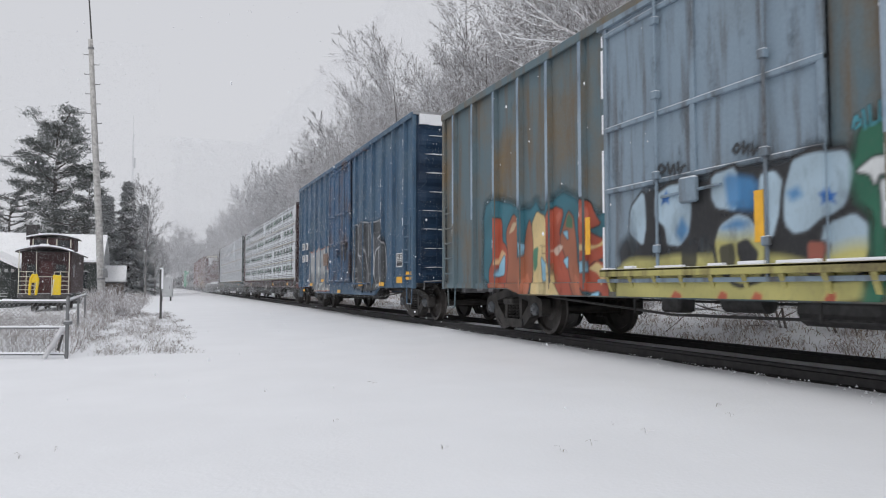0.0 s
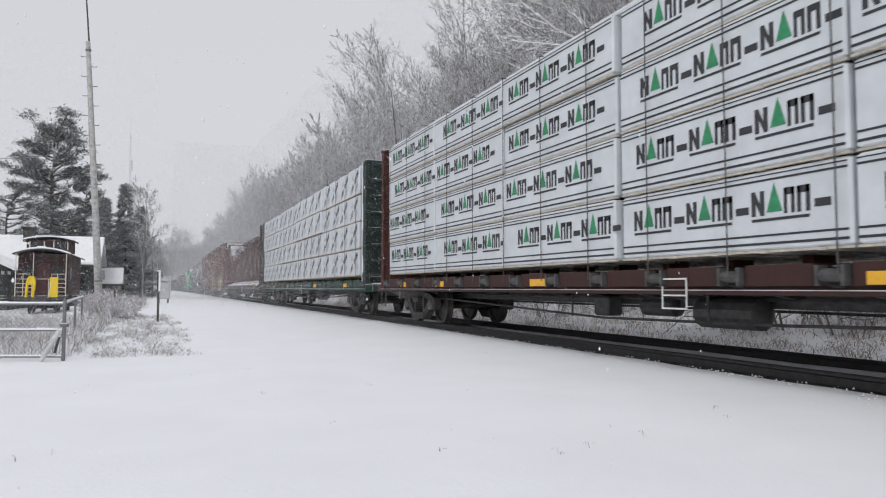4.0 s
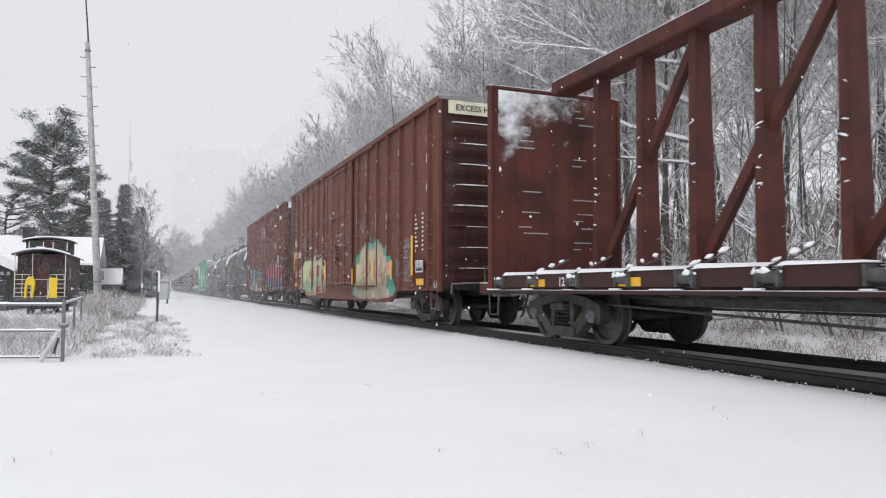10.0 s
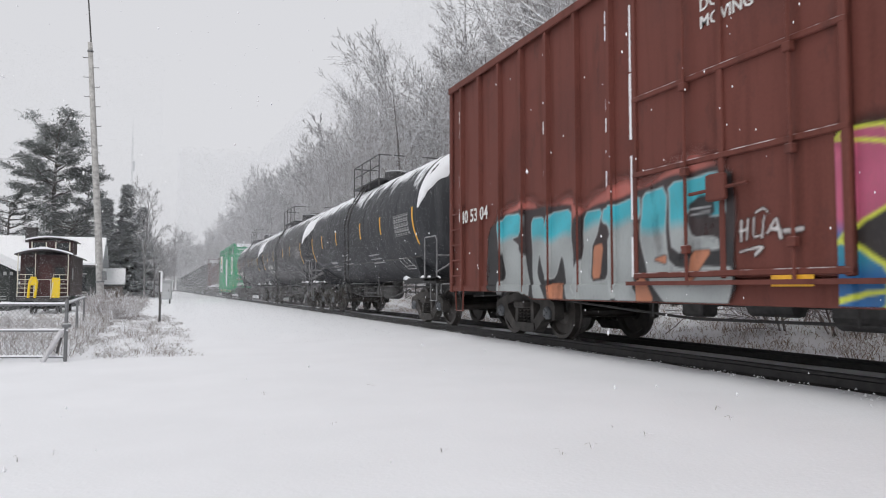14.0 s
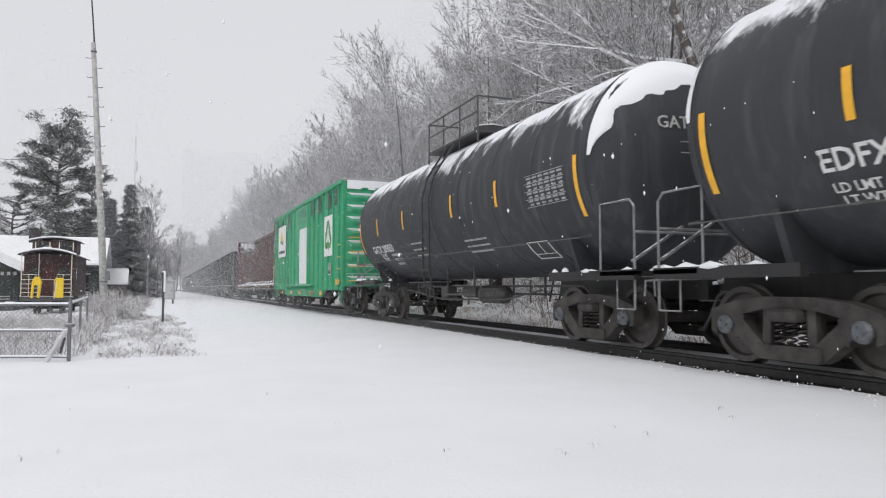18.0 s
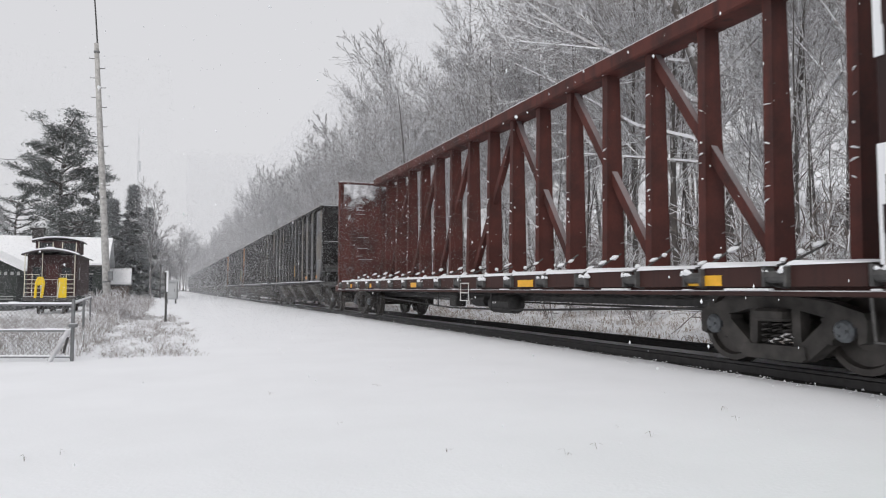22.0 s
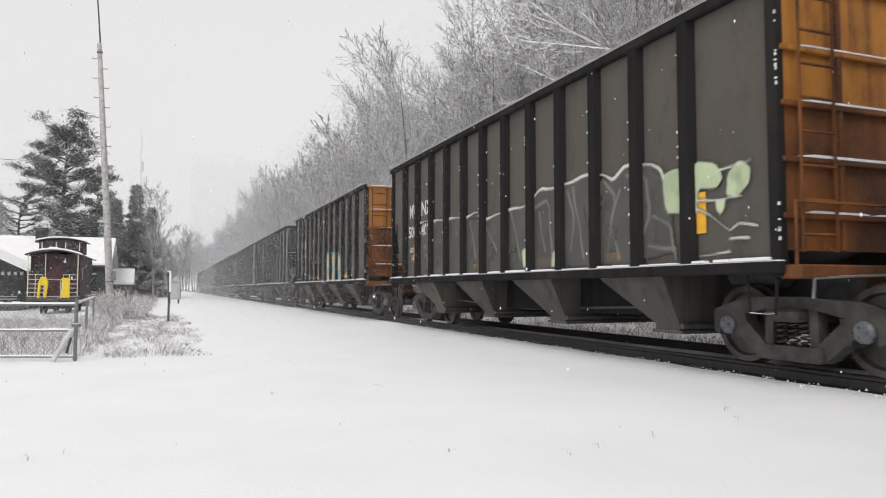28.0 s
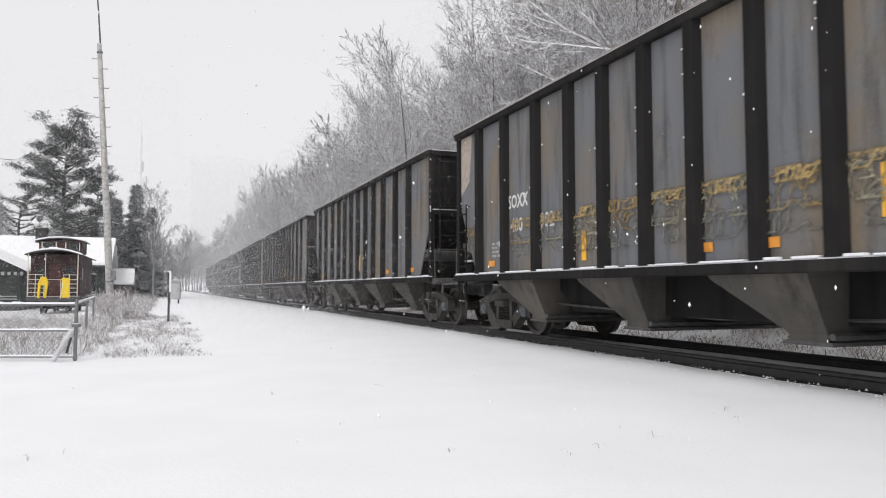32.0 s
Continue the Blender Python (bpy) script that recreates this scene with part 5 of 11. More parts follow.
    for i in range(9):
        y = -half + L * (i + 0.5) / 9
        b.box(-half_w + 0.05, half_w - 0.05, y - 0.06, y + 0.06, 0.84, 0.99)
    part("underframe", b, M_STEEL, car)
    if door:
        dm = doorm or body
        for s in (-1, 1):
            X = s * half_w
            b = MB()
            b.box(min(X, X + s * 0.06), max(X, X + s * 0.06), -dh, dh, z0 + 0.16, eave - 0.12, 0.01)
            d = part("door", b, dm, car, "wide sliding door with pressed panels")
            b = MB()
            for zz in (0.0, 0.33, 0.58, 0.97):
                z = z0 + 0.18 + (eave - z0 - 0.34) * zz
                b.box(min(X, X + s * 0.105), max(X, X + s * 0.105), -dh, dh, z, z + 0.07, 0.012)
            for yy in (-dh, -0.04, dh - 0.08):
                b.box(min(X, X + s * 0.10), max(X, X + s * 0.10), yy, yy + 0.08, z0 + 0.16, eave - 0.12, 0.012)
            part("door_frame", b, dm, d)
            for yy in (-dh * 0.62, dh * 0.34):
                b = MB()
                xx = X + s * 0.13
                b.tube([(xx, yy, z0 + 0.10), (xx, yy, eave - 0.08)], 0.022, 6)
                for z in (z0 + 0.5, z0 + 1.4, z0 + 2.4, eave - 0.4):
                    b.box(xx - 0.04, xx + 0.04, yy - 0.05, yy + 0.05, z - 0.05, z + 0.05, 0.01)
                part("lock_rod", b, dm, d)
            b = MB()
            xx = X + s * 0.15
            b.tube([(xx, -dh * 0.28, z0 + 1.15), (xx, dh * 0.28, z0 + 1.12)], 0.02, 5)
            b.box(xx - 0.05, xx + 0.03, -0.14, 0.14, z0 + 1.0, z0 + 1.3, 0.02)
            part("door_handle", b, dm, d)
            b = MB()
            b.box(min(X, X + s * 0.15), max(X, X + s * 0.15), -dh - 2.4, dh + 0.1, z0 + 0.09, z0 + 0.14)
            part("door_rail", b, dm, car, "door track with a lip of snow")
            b = MB()
            b.box(min(X, X + s * 0.12), max(X, X + s * 0.12), -dh - 2.4, dh + 0.1, eave - 0.12, eave - 0.05)
            part("door_rail", b, dm, car)
    if streaks > 0:
        rng = random.Random(int(f) + 5)
        for y in rib_y:
            if rng.random() < streaks:
                b = MB()
                z = z0 + rng.uniform(0.2, 1.2)
                while z < eave - 0.3:
                    ln = min(rng.uniform(0.02, 0.22), eave - 0.2 - z)
                    b.box(-half_w - rib_d - 0.034 + rng.uniform(0, 0.02), -half_w - rib_d + 0.006, y + 0.026, y + 0.043 + rng.uniform(0, 0.012), z, z + ln)
                    z += ln + rng.uniform(0.01, 0.12) * (6 if rng.random() < 0.10 else 1)
                tagged(part("snow_streak", b, M_SNOW, car), kind="stuff")
    if door:
        rng = random.Random(int(f) + 6)
        b = MB()
        z = z0 + 0.2
        while z < eave - 0.3:
            ln = min(rng.uniform(0.25, 0.9), eave - 0.2 - z)
            b.box(-half_w - 0.09, -half_w, dh + 0.005, dh + 0.035 + rng.uniform(0, 0.02), z, z + ln)
            z += ln + rng.uniform(0.02, 0.25)
        tagged(part("snow_streak", b, M_SNOW, car, "snow packed along the door edge"), kind="stuff")
    for s in (-1, 1):
        for e in (-1, 1):
            near_side = s * (half_w + 0.01)
            ya, yb = sorted((e * (half - 0.12), e * (half - 0.62)))
            if door:
                ladder(car, body, near_side, ya, yb, z0 + 0.15, z0 + 1.75, 5)
            stirrup(car, body, near_side, e * (half - 0.36), z0)
    for e in (-1, 1):
        if door:
            end_ladder(car, endm, e * half, -half_w + 0.12, -half_w + 0.55, z0 + 0.3, z0 + 1.9, 5, 0.12)
        b = MB()
        yy = e * (half + 0.16)
        b.tube([(-half_w + 0.1, yy - e * 0.1, z0 + 0.55), (-half_w + 0.1, yy, z0 + 0.55), (half_w - 0.1, yy, z0 + 0.55), (half_w - 0.1, yy - e * 0.1, z0 + 0.55)], 0.02, 5)
        b.box(-half_w + 0.3, half_w - 0.3, min(e * half, yy), max(e * half, yy), z0 + 0.27, z0 + 0.31)
        part("crossover_step", b, endm, car, "end platform and grab rail with snow")
    b = MB()
    b.tube([(0.5 + 0.24 * math.cos(a * 0.5236), -half - 0.24, z0 + 1.6 + 0.24 * math.sin(a * 0.5236)) for a in range(13)], 0.02, 5)
    b.tube([(0.5, -half - 0.24, z0 + 1.6), (0.5, -half, z0 + 1.6)], 0.03, 6)
    for a in range(3):
        b.tube([(0.5, -half - 0.24, z0 + 1.6), (0.5 + 0.24 * math.cos(a * 2.09), -half - 0.24, z0 + 1.6 + 0.24 * math.sin(a * 2.09))], 0.014, 5)
    part("brake_wheel", b, M_STEEL, car)
    add_ends(car, half)
    add_truck(car, -half + truck_in[0])
    add_truck(car, half - truck_in[1])
    brake_gear(car, half)
    mover(car, (f + r) / 2)
    return car, half, prof, eave


def hopper(label, f, r, panelm, ribm, endm, top=4.15, ribs=12, half_w=1.58, group="coal hoppers", front_truck=1.4, rear_truck=1.15):
    L = r - f
    half = L / 2
    car = thing("hopper_car", label, "hopper car", Matrix(), group)
    z0 = 1.17
    if ribs == 11:
        rib_y = [half - 1.2 - 0.98 * i for i in range(12)]
    else:
        rib_y = [half - 6.89 + side * q for q in (0.46, 1.41, 2.33, 3.39, 4.58, 5.72) for side in (-1, 1)]
    rib_y.sort()
    for s in (-1, 1):
        b = MB()
        x0, x1 = sorted((s * half_w, s * (half_w - 0.03)))
        if endm is ribm or panelm is M_HOPFAR:
            b.prism([(-half + 0.95, z0), (half - 0.95, z0), (half - 0.05, 2.75), (half - 0.05, top), (-half + 0.05, top), (-half + 0.05, 2.75)], "x", x0, x1)
        else:
            b.prism([(-half + 0.05, z0), (half - 0.95, z0), (half - 0.05, 2.75), (half - 0.05, top), (-half + 0.05, top)], "x", x0, x1)
        part("side_sheet", b, panelm, car, "grey weathered steel side panels")
        b = MB()
        x0, x1 = sorted((s * half_w, s * (half_w + 0.11)))
        b.box(x0, x1, -half, half, top - 0.10, top + 0.04, 0.02)
        part("top_chord", b, ribm, car)
        part("top_edge", MB().box(x0 + 0.01, x1 - 0.01, -half + 0.03, half - 0.03, top + 0.04, top + 0.062, 0.005), cached("edgem", lambda: plain("snow_dusted_top_edge", (0.34, 0.31, 0.28), 0.8, 0.35, 3.0, snow=0.5)), car, "pale worn top edge dusted with snow")
        b = MB()
        b.box(x0, x1, -half, half, z0 - 0.14, z0, 0.015)
        part("side_sill", b, ribm, car, "black side sill with a line of snow")
        for y in rib_y:
            b = cached(("hrib", ribm.name, s, top), lambda: MB().prism([(s * half_w, -0.13), (s * (half_w + 0.10), -0.08), (s * (half_w + 0.10), 0.08), (s * half_w, 0.13)], "z", z0, top - 0.06).mesh("rib", ribm))
            part("rib", b, None, car, "", (0, y, 0))
    rng = random.Random(int(f))
    b = MB()
    for ya, yb in zip([-half] + rib_y, rib_y + [half]):
        y = ya + 0.14
        while y < yb - 0.2:
            ln = min(rng.uniform(0.2, 0.9), yb - 0.13 - y)
            b.box(-half_w - 0.115, -half_w - 0.03, y, y + ln, z0 - 0.003, z0 + rng.uniform(0.012, 0.032), 0.005)
            y += ln + rng.uniform(0.0, 0.25)
    tagged(part("sill_snow", b, M_SNOW, car, "broken line of snow on the sill"), kind="stuff")
    b = MB()
    for y in rib_y:
        for k in range(rng.randrange(1, 6)):
            z = rng.uniform(z0 + 0.2, top - 0.4)
            b.box(-half_w - 0.106, -half_w - 0.08, y + 0.085, y + 0.097, z, z + rng.uniform(0.012, 0.035))
    for k in range(14):
        z = rng.uniform(z0, top - 0.2)
        b.box(-half_w - 0.066, -half_w - 0.05, -half + 0.02, -half + 0.02 + rng.uniform(0.006, 0.02), z, z + rng.uniform(0.01, 0.04))
    tagged(part("rib_snow", b, M_SNOW, car, "flecks of snow stuck to the ribs"), kind="stuff")
    for e in (-1, 1):
        Y = e * (half - 0.1)
        b = MB()
        rusty = endm is not ribm and e < 0 and panelm is not M_HOPFAR
        b.box(-half_w, half_w, min(Y, Y + e * 0.03), max(Y, Y + e * 0.03), 2.70, top, 0)
        b.prism([(Y, 2.74), (Y + e * 0.03, 2.70), (Y - e * 1.05, z0 - 0.02), (Y - e * 1.09, z0 + 0.03)], "x", -half_w + 0.03, half_w - 0.03)
        if not rusty:
            part("end_sheet", b, ribm, car)
            for xx in (-0.9, -0.3, 0.3, 0.9):
                part("end_post", MB().box(xx - 0.06, xx + 0.06, *sorted((Y, Y + e * 0.10)), 2.6, top - 0.05), ribm, car)
            for xx in (-0.75, 0.75):
                part("end_strut", MB().box(xx - 0.05, xx + 0.05, *sorted((Y, Y + e * 0.08)), 1.0, 2.7, 0.01), ribm, car)
            part("end_rib", MB().box(-half_w, half_w, *sorted((Y, Y + e * 0.12)), 2.62, 2.76, 0.02), ribm, car)
            if e < 0:
                st = part("brake_stand", MB().box(-0.75, 0.35, Y - 0.42, Y - 0.12, 1.12, 1.52, 0.02), ribm, car, "brake gear box on the end platform")
                part("brake_wheel", MB().tube([(-0.3 + 0.27 * math.cos(a * 0.5236), Y - 0.46, 2.05 + 0.27 * math.sin(a * 0.5236)) for a in range(13)], 0.022, 5).tube([(-0.3, Y - 0.46, 2.05), (-0.3, Y, 2.05)], 0.03, 6), ribm, st)
                part("snow_line", MB().box(-0.77, 0.37, Y - 0.44, Y - 0.1, 1.52, 1.55, 0.01), M_SNOW, st)
            part("end_chord", MB().box(-half_w - 0.02, half_w + 0.02, *sorted((Y, Y + e * 0.10)), top - 0.12, top + 0.03, 0.02), ribm, car)
        else:
            part("end_sheet", MB().box(-half_w, half_w, Y - 0.03, Y, z0 + 0.1, 2.78), M_RUSTSHEET, car, "dark rust brown lower end sheet")
            part("end_sheet", MB().box(-half_w, half_w, Y - 0.034, Y, 2.78, top), endm, car, "bright orange upper end sheet")
            for z in (1.62, 2.2, 2.78, 3.36, top - 0.05):
                part("end_rib", MB().box(-half_w, half_w, Y - 0.10, Y - 0.03, z - 0.03, z + 0.03, 0.01), M_RUSTSHEET if z < 3.0 else endm, car)
                ledge_snow(car, -half_w + 0.1, half_w - 0.1, Y - 0.03, -1, z + 0.03, 0.06, int(z * 100) + int(f))
            for xx in (-0.75, 0.75):
                part("end_post", MB().box(xx - 0.03, xx + 0.03, Y - 0.09, Y - 0.02, z0 + 0.1, top, 0.01), M_RUSTSHEET, car)
        b = MB()
        for s in (-1, 1):
            b = MB()
            b.box(s * half_w - 0.06, s * half_w + 0.06, Y - 0.07, Y + 0.07, 1.0, top, 0.015)
            part("corner_post", b, endm if e < 0 and s > 0 else ribm, car)
        em = M_RUSTSHEET if rusty else ribm
        end_ladder(car, em, Y + e * 0.05, -half_w + 0.15, -half_w + 0.62, 1.25, top - 0.1, 8, 0.12)
        if e > 0:
            ladder(car, ribm, -half_w - 0.02, *sorted((Y - e * 0.15, Y - e * 0.52)), 1.15, 2.6, 4)
        b = MB()
        Y2 = e * half
        b.box(-half_w - 0.02, half_w + 0.02, min(Y, Y2 + e * 0.18), max(Y, Y2 + e * 0.18), 0.98, 1.12, 0.02)
        b.box(-0.35, 0.35, min(Y, Y2 + e * 0.12), max(Y, Y2 + e * 0.12), 0.7, 1.0, 0.02)
        b.tube([(-half_w, Y2 + e * 0.12, 1.1), (-half_w, Y2 + e * 0.12, 1.75), (half_w, Y2 + e * 0.12, 1.75), (half_w, Y2 + e * 0.12, 1.1)], 0.02, 5)
        part("end_platform", b, M_STEEL if em is ribm else em, car, "")
        stirrup(car, ribm, -half_w - 0.03, Y - e * 0.2, 1.02)
    b = MB()
    b.box(-0.28, 0.28, -half, half, 0.72, 1.0, 0.02)
    b.box(-half_w + 0.03, half_w - 0.03, -half + 0.15, half - 0.15, z0 + 0.6, z0 + 0.66)
    for e in (-1, 1):
        b.prism([(e * (half - 0.2), z0 + 0.65), (e * (half - 0.2), z0 + 0.55), (e * (half - 3.1), 1.0), (e * (half - 3.1), 1.1)], "x", -half_w + 0.04, half_w - 0.04)
    part("center_sill", b, M_STEEL, car)
    part("slope_body", MB().prism([(-half + 2.7, 1.06), (half - 2.9, 1.06), (half - 3.6, 0.50), (-half + 3.2, 0.50)], "x", -0.95, 0.95), ribm, car, "dark hopper body between the chutes")
    for y in (-half * 0.66, -half * 0.24, half * 0.17, half * 0.58):
        b = MB()
        rings = []
        for z, near, far, xx in ((z0 - 0.10, 0.26, 1.15, half_w - 0.05), (0.98, 0.26, 1.08, half_w - 0.08), (0.42, 0.24, 0.24, 1.24), (0.34, 0.24, 0.24, 1.24)):
            rings.append([(-xx, y - near, z), (xx, y - near, z), (xx, y + far, z), (-xx, y + far, z)])
        b.loft(rings, True)
        c = part("chute", b, cached("chute_m", lambda: paint("dark_dusty_chute", (0.085, 0.080, 0.073), (0.13, 0.118, 0.105), 0.5, 0.8, gloss=0.12)), car, "dark discharge chute")
        b = MB()
        b.box(-1.25, 1.25, y - 0.30, y + 0.30, 0.30, 0.34)
        b.tube([(-1.25, y - 0.30, 0.40), (1.25, y - 0.30, 0.40)], 0.04, 6)
        part("gate", b, M_STEEL, c)
    add_ends(car, half)
    add_truck(car, -half + front_truck)
    add_truck(car, half - rear_truck)
    b = MB()
    b.tube([(-1.0, -half + 3.0, 0.62), (-0.9, 0, 0.5), (-1.0, half - 3.0, 0.62)], 0.02, 5)
    b.tube([(-0.5, -half + 1.0, 1.05), (-0.5, -half + 1.8, 1.05)], 0.16, 10)
    part("brake_rod", b, M_STEEL, car)
    mover(car, (f + r) / 2)
    return car, half


def tank_car(label, f, r, m_tank, rad=1.65, zc=2.77, group="tank cars"):
    """f and r: the seams where the round ends begin."""
    L = r - f
    half = L / 2
    car = thing("tank_car", label, "tank car", Matrix(), group)
    n = 48
    b = MB()
    prof = []
    for k in range(6):
        a = math.pi / 2 * (1 - k / 6)
        prof.append((-half - 0.62 * math.sin(a), rad * math.cos(a)))
    for i in range(13):
        prof.append((-half + L * i / 12, rad))
    for k in range(1, 7):
        a = math.pi / 2 * k / 6
        prof.append((half + 0.62 * math.sin(a), rad * math.cos(a)))
    rings = [[(max(0.01, q) * math.cos(2 * math.pi * j / n), y, zc + max(0.01, q) * math.sin(2 * math.pi * j / n)) for j in range(n)] for y, q in prof]
    b.loft(rings, True)
    part("tank", b, m_tank, car, "round black tank with snow along its crown", smooth=True)
    for i in range(9):
        y = -half + L * i / 8
        b = MB()
        b.loft([[(q * math.cos(2 * math.pi * j / n), y + d, zc + q * math.sin(2 * math.pi * j / n)) for j in range(n)] for d, q in ((-0.02, rad - 0.01), (-0.015, rad + 0.008), (0.015, rad + 0.008), (0.02, rad - 0.01))], False)
        part("weld_seam", b, m_tank, car, smooth=True)
    for e in (-1, 1):
        b = MB()
        rng = random.Random(int(f) + e)
        rings = []
        for i in range(40):
            a = radians(2 + 150 * i / 39)
            k = math.sin(math.pi * min(1.0, (i + 0.5) / 26) * 0.5) * (1 if i < 30 else (39.5 - i) / 10)
            w = k * (0.56 + 0.26 * noise.noise((i * 0.35, f, e))) + rng.uniform(-0.04, 0.04) * k
            ring = []
            for j in range(4):
                q = 0.995 - max(0.01, w) / rad * j / 3
                lift = 0.035 if 0 < j < 3 else 0.0
                ring.append((-rad * q * math.cos(a), e * (half + 0.62 * math.sqrt(max(0.0, 1 - q * q)) + lift), zc + rad * q * math.sin(a)))
            rings.append(ring)
        b.loft(rings, False, closed=False)
        part("snow_crust", b, M_SNOW, car, "snow packed along the upper rim of the tank's end", smooth=True)
    # dome fittings, walkway and railings
    b = MB()
    zt = zc + rad
    b.tube([(0, 0.3, zt - 0.1), (0, 0.3, zt + 0.38), (0, 0.3, zt + 0.42)], [0.38, 0.38, 0.34], 16)
    b.tube([(0, -0.5, zt - 0.1), (0, -0.5, zt + 0.22)], 0.16, 12)
    b.tube([(0.2, -0.9, zt - 0.1), (0.2, -0.9, zt + 0.3)], 0.09, 10)
    part("dome", b, cached("domem", lambda: paint("black_dome", (0.05, 0.05, 0.052), snow=0.8)), car, "manway and valves on top")
    for s in (-1, 1):
        b = MB()
        b.box(min(s * 0.55, s * 1.15), max(s * 0.55, s * 1.15), -1.5, 1.5, zt - 0.16, zt - 0.11)
        part("walkway", b, cached("walkm", lambda: paint("black_walkway", (0.05, 0.05, 0.052), snow=0.9)), car)
        b = MB()
        x = s * 1.13
        for yy in (-1.5, -0.5, 0.5, 1.5):
            b.tube([(x, yy, zt - 0.4), (x, yy, zt + 0.62)], 0.02, 5)
        for z in (zt + 0.62, zt + 0.28):
            b.tube([(x, -1.5, z), (x, 1.5, z)], 0.022, 5)
        for yy in (-1.5, 1.5):
            b.tube([(x, yy, zt + 0.62), (s * 0.3, yy, zt + 0.62)], 0.02, 5)
        part("railing", b, M_STEEL, car)
        # ladder down the middle
        b = MB()
        for yy in (-0.22, 0.22):
            pts = [(s * 1.13, yy, zt - 0.15)] + [(s * (rad + 0.14) * math.cos(a), yy, zc + (rad + 0.14) * math.sin(a)) for a in (0.75, 0.4, 0.1, -0.15)] + [(s * (rad + 0.10), yy, 1.2), (s * (rad - 0.05), yy, 0.55)]
            b.tube(pts, 0.024, 5)
        for z in (0.6, 0.95, 1.3, 1.7, 2.1, 2.5, 2.9, 3.3, 3.7):
            q = math.sqrt(max(0.1, (rad + 0.14) ** 2 - (z - zc) ** 2)) if z > zc else rad + 0.12
            b.tube([(s * q, -0.22, z), (s * q, 0.22, z)], 0.02, 5)
        part("ladder", b, M_RAIL, car, "black steel ladder to the walkway")
        # long handrail and side channel
        b = MB()
        b.tube([(s * (rad + 0.08), -half, 1.62), (s * (rad + 0.08), half, 1.62)], 0.011, 5)
        for i in range(7):
            y = -half + L * i / 6
            b.tube([(s * (rad - 0.12), y, 1.66), (s * (rad + 0.08), y, 1.62)], 0.018, 5)
        part("handrail", b, M_STEEL, car)
    # stub frames, saddles, end platforms
    for e in (-1, 1):
        b = MB()
        Ya, Yb = sorted((e * (half - 2.9), e * (half + 1.0)))
        b.box(-0.32, 0.32, Ya, Yb, 0.72, 1.08, 0.02)
        sd = MB()
        sd.prism([(-1.15, 1.05), (1.15, 1.05), (1.38, 1.72), (1.05, 1.58), (0.5, 1.35), (-0.5, 1.35), (-1.05, 1.58), (-1.38, 1.72)], "y", e * (half - 0.9) - 0.05, e * (half - 0.9) + 0.05)
        b.box(-1.5, 1.5, *sorted((e * (half + 0.15), e * (half + 0.95))), 1.06, 1.12)
        b.box(-1.5, -1.38, *sorted((e * (half - 1.3), e * (half + 0.95))), 1.0, 1.14)
        b.box(1.38, 1.5, *sorted((e * (half - 1.3), e * (half + 0.95))), 1.0, 1.14)
        part("saddle", sd, m_tank, car)
        part("stub_frame", b, cached("framem", lambda: paint("black_frame", (0.028, 0.028, 0.028), snow=0.75)), car)
        b = MB()
        Y = e * (half + 0.9)
        for s in (-1, 1):
            b.tube([(s * 1.45, e * (half + 0.1), 1.1), (s * 1.45, e * (half + 0.1), 2.1), (s * 1.45, Y - e * 0.1, 2.1), (s * 1.45, Y, 2.0), (s * 1.45, Y, 0.6)], 0.018, 5)
            b.tube([(s * 1.45, Y, 0.6), (s * 1.45, Y - e * 0.4, 0.6), (s * 1.45, Y - e * 0.4, 1.1)], 0.014, 5)
            b.beam((s * 1.45, Y - e * 0.05, 1.25), (s * 0.6, Y - e * 0.05, 1.75), 0.03, 0.05, (0, 1, 0))
        b.tube([(-1.45, Y, 1.65), (1.45, Y, 1.65)], 0.022, 5)
        part("end_railing", b, M_GREYMETAL, car, "bent steel end railing with snow")
        rg = random.Random(int(f) + 3 * e)
        b = MB()
        for k in range(9):
            xx, yy = rg.uniform(-1.5, -0.2), e * (half + rg.uniform(-1.2, 0.9))
            if k < 5:
                xx = rg.uniform(-1.5, -1.38)
            w, hh = rg.uniform(0.1, 0.3), rg.uniform(0.03, 0.07)
            b.tube([(xx, yy - w, 1.125), (xx, yy, 1.13 + hh * 0.3), (xx, yy + w, 1.125)], [0.01, hh, 0.01], 7)
        part("platform_snow", b, M_SNOW, car, "lumps of snow on the end platform", smooth=True)
        add_truck(car, e * (half - 0.75))
    b = MB()
    b.tube([(0, 0.0, zc - rad - 0.45), (0, 0.0, zc - rad + 0.1)], 0.16, 10)
    for s in (-1, 1):
        b.beam((s * 0.9, -0.9, 0.74), (s * 0.9, 0.9, 0.74), 0.04, 0.04)
        for yy in (-0.8, 0.8):
            b.beam((s * 0.9, yy, 0.70), (s * 0.9, yy, 1.5), 0.04, 0.04, (1, 0, 0))
    part("bottom_outlet", b, M_STEEL, car)
    add_ends(car, half + 0.9)
    brake_gear(car, half, 0.75)
    mover(car, (f + r) / 2)
    return car, half, rad, zc


def on_tank(b, rad, zc, y0, y1, a0, a1, lift=0.008, k=5):
    """A patch that lies on the round of a tank; angles in degrees up from the near side's middle."""
    rings = []
    for i in range(k + 1):
        a = radians(a0 + (a1 - a0) * i / k)
        q = rad + lift
        rings.append([(-q * math.cos(a), y, zc + q * math.sin(a)) for y in (y0, y1)])
    b.loft(rings, False, closed=False)
    return b


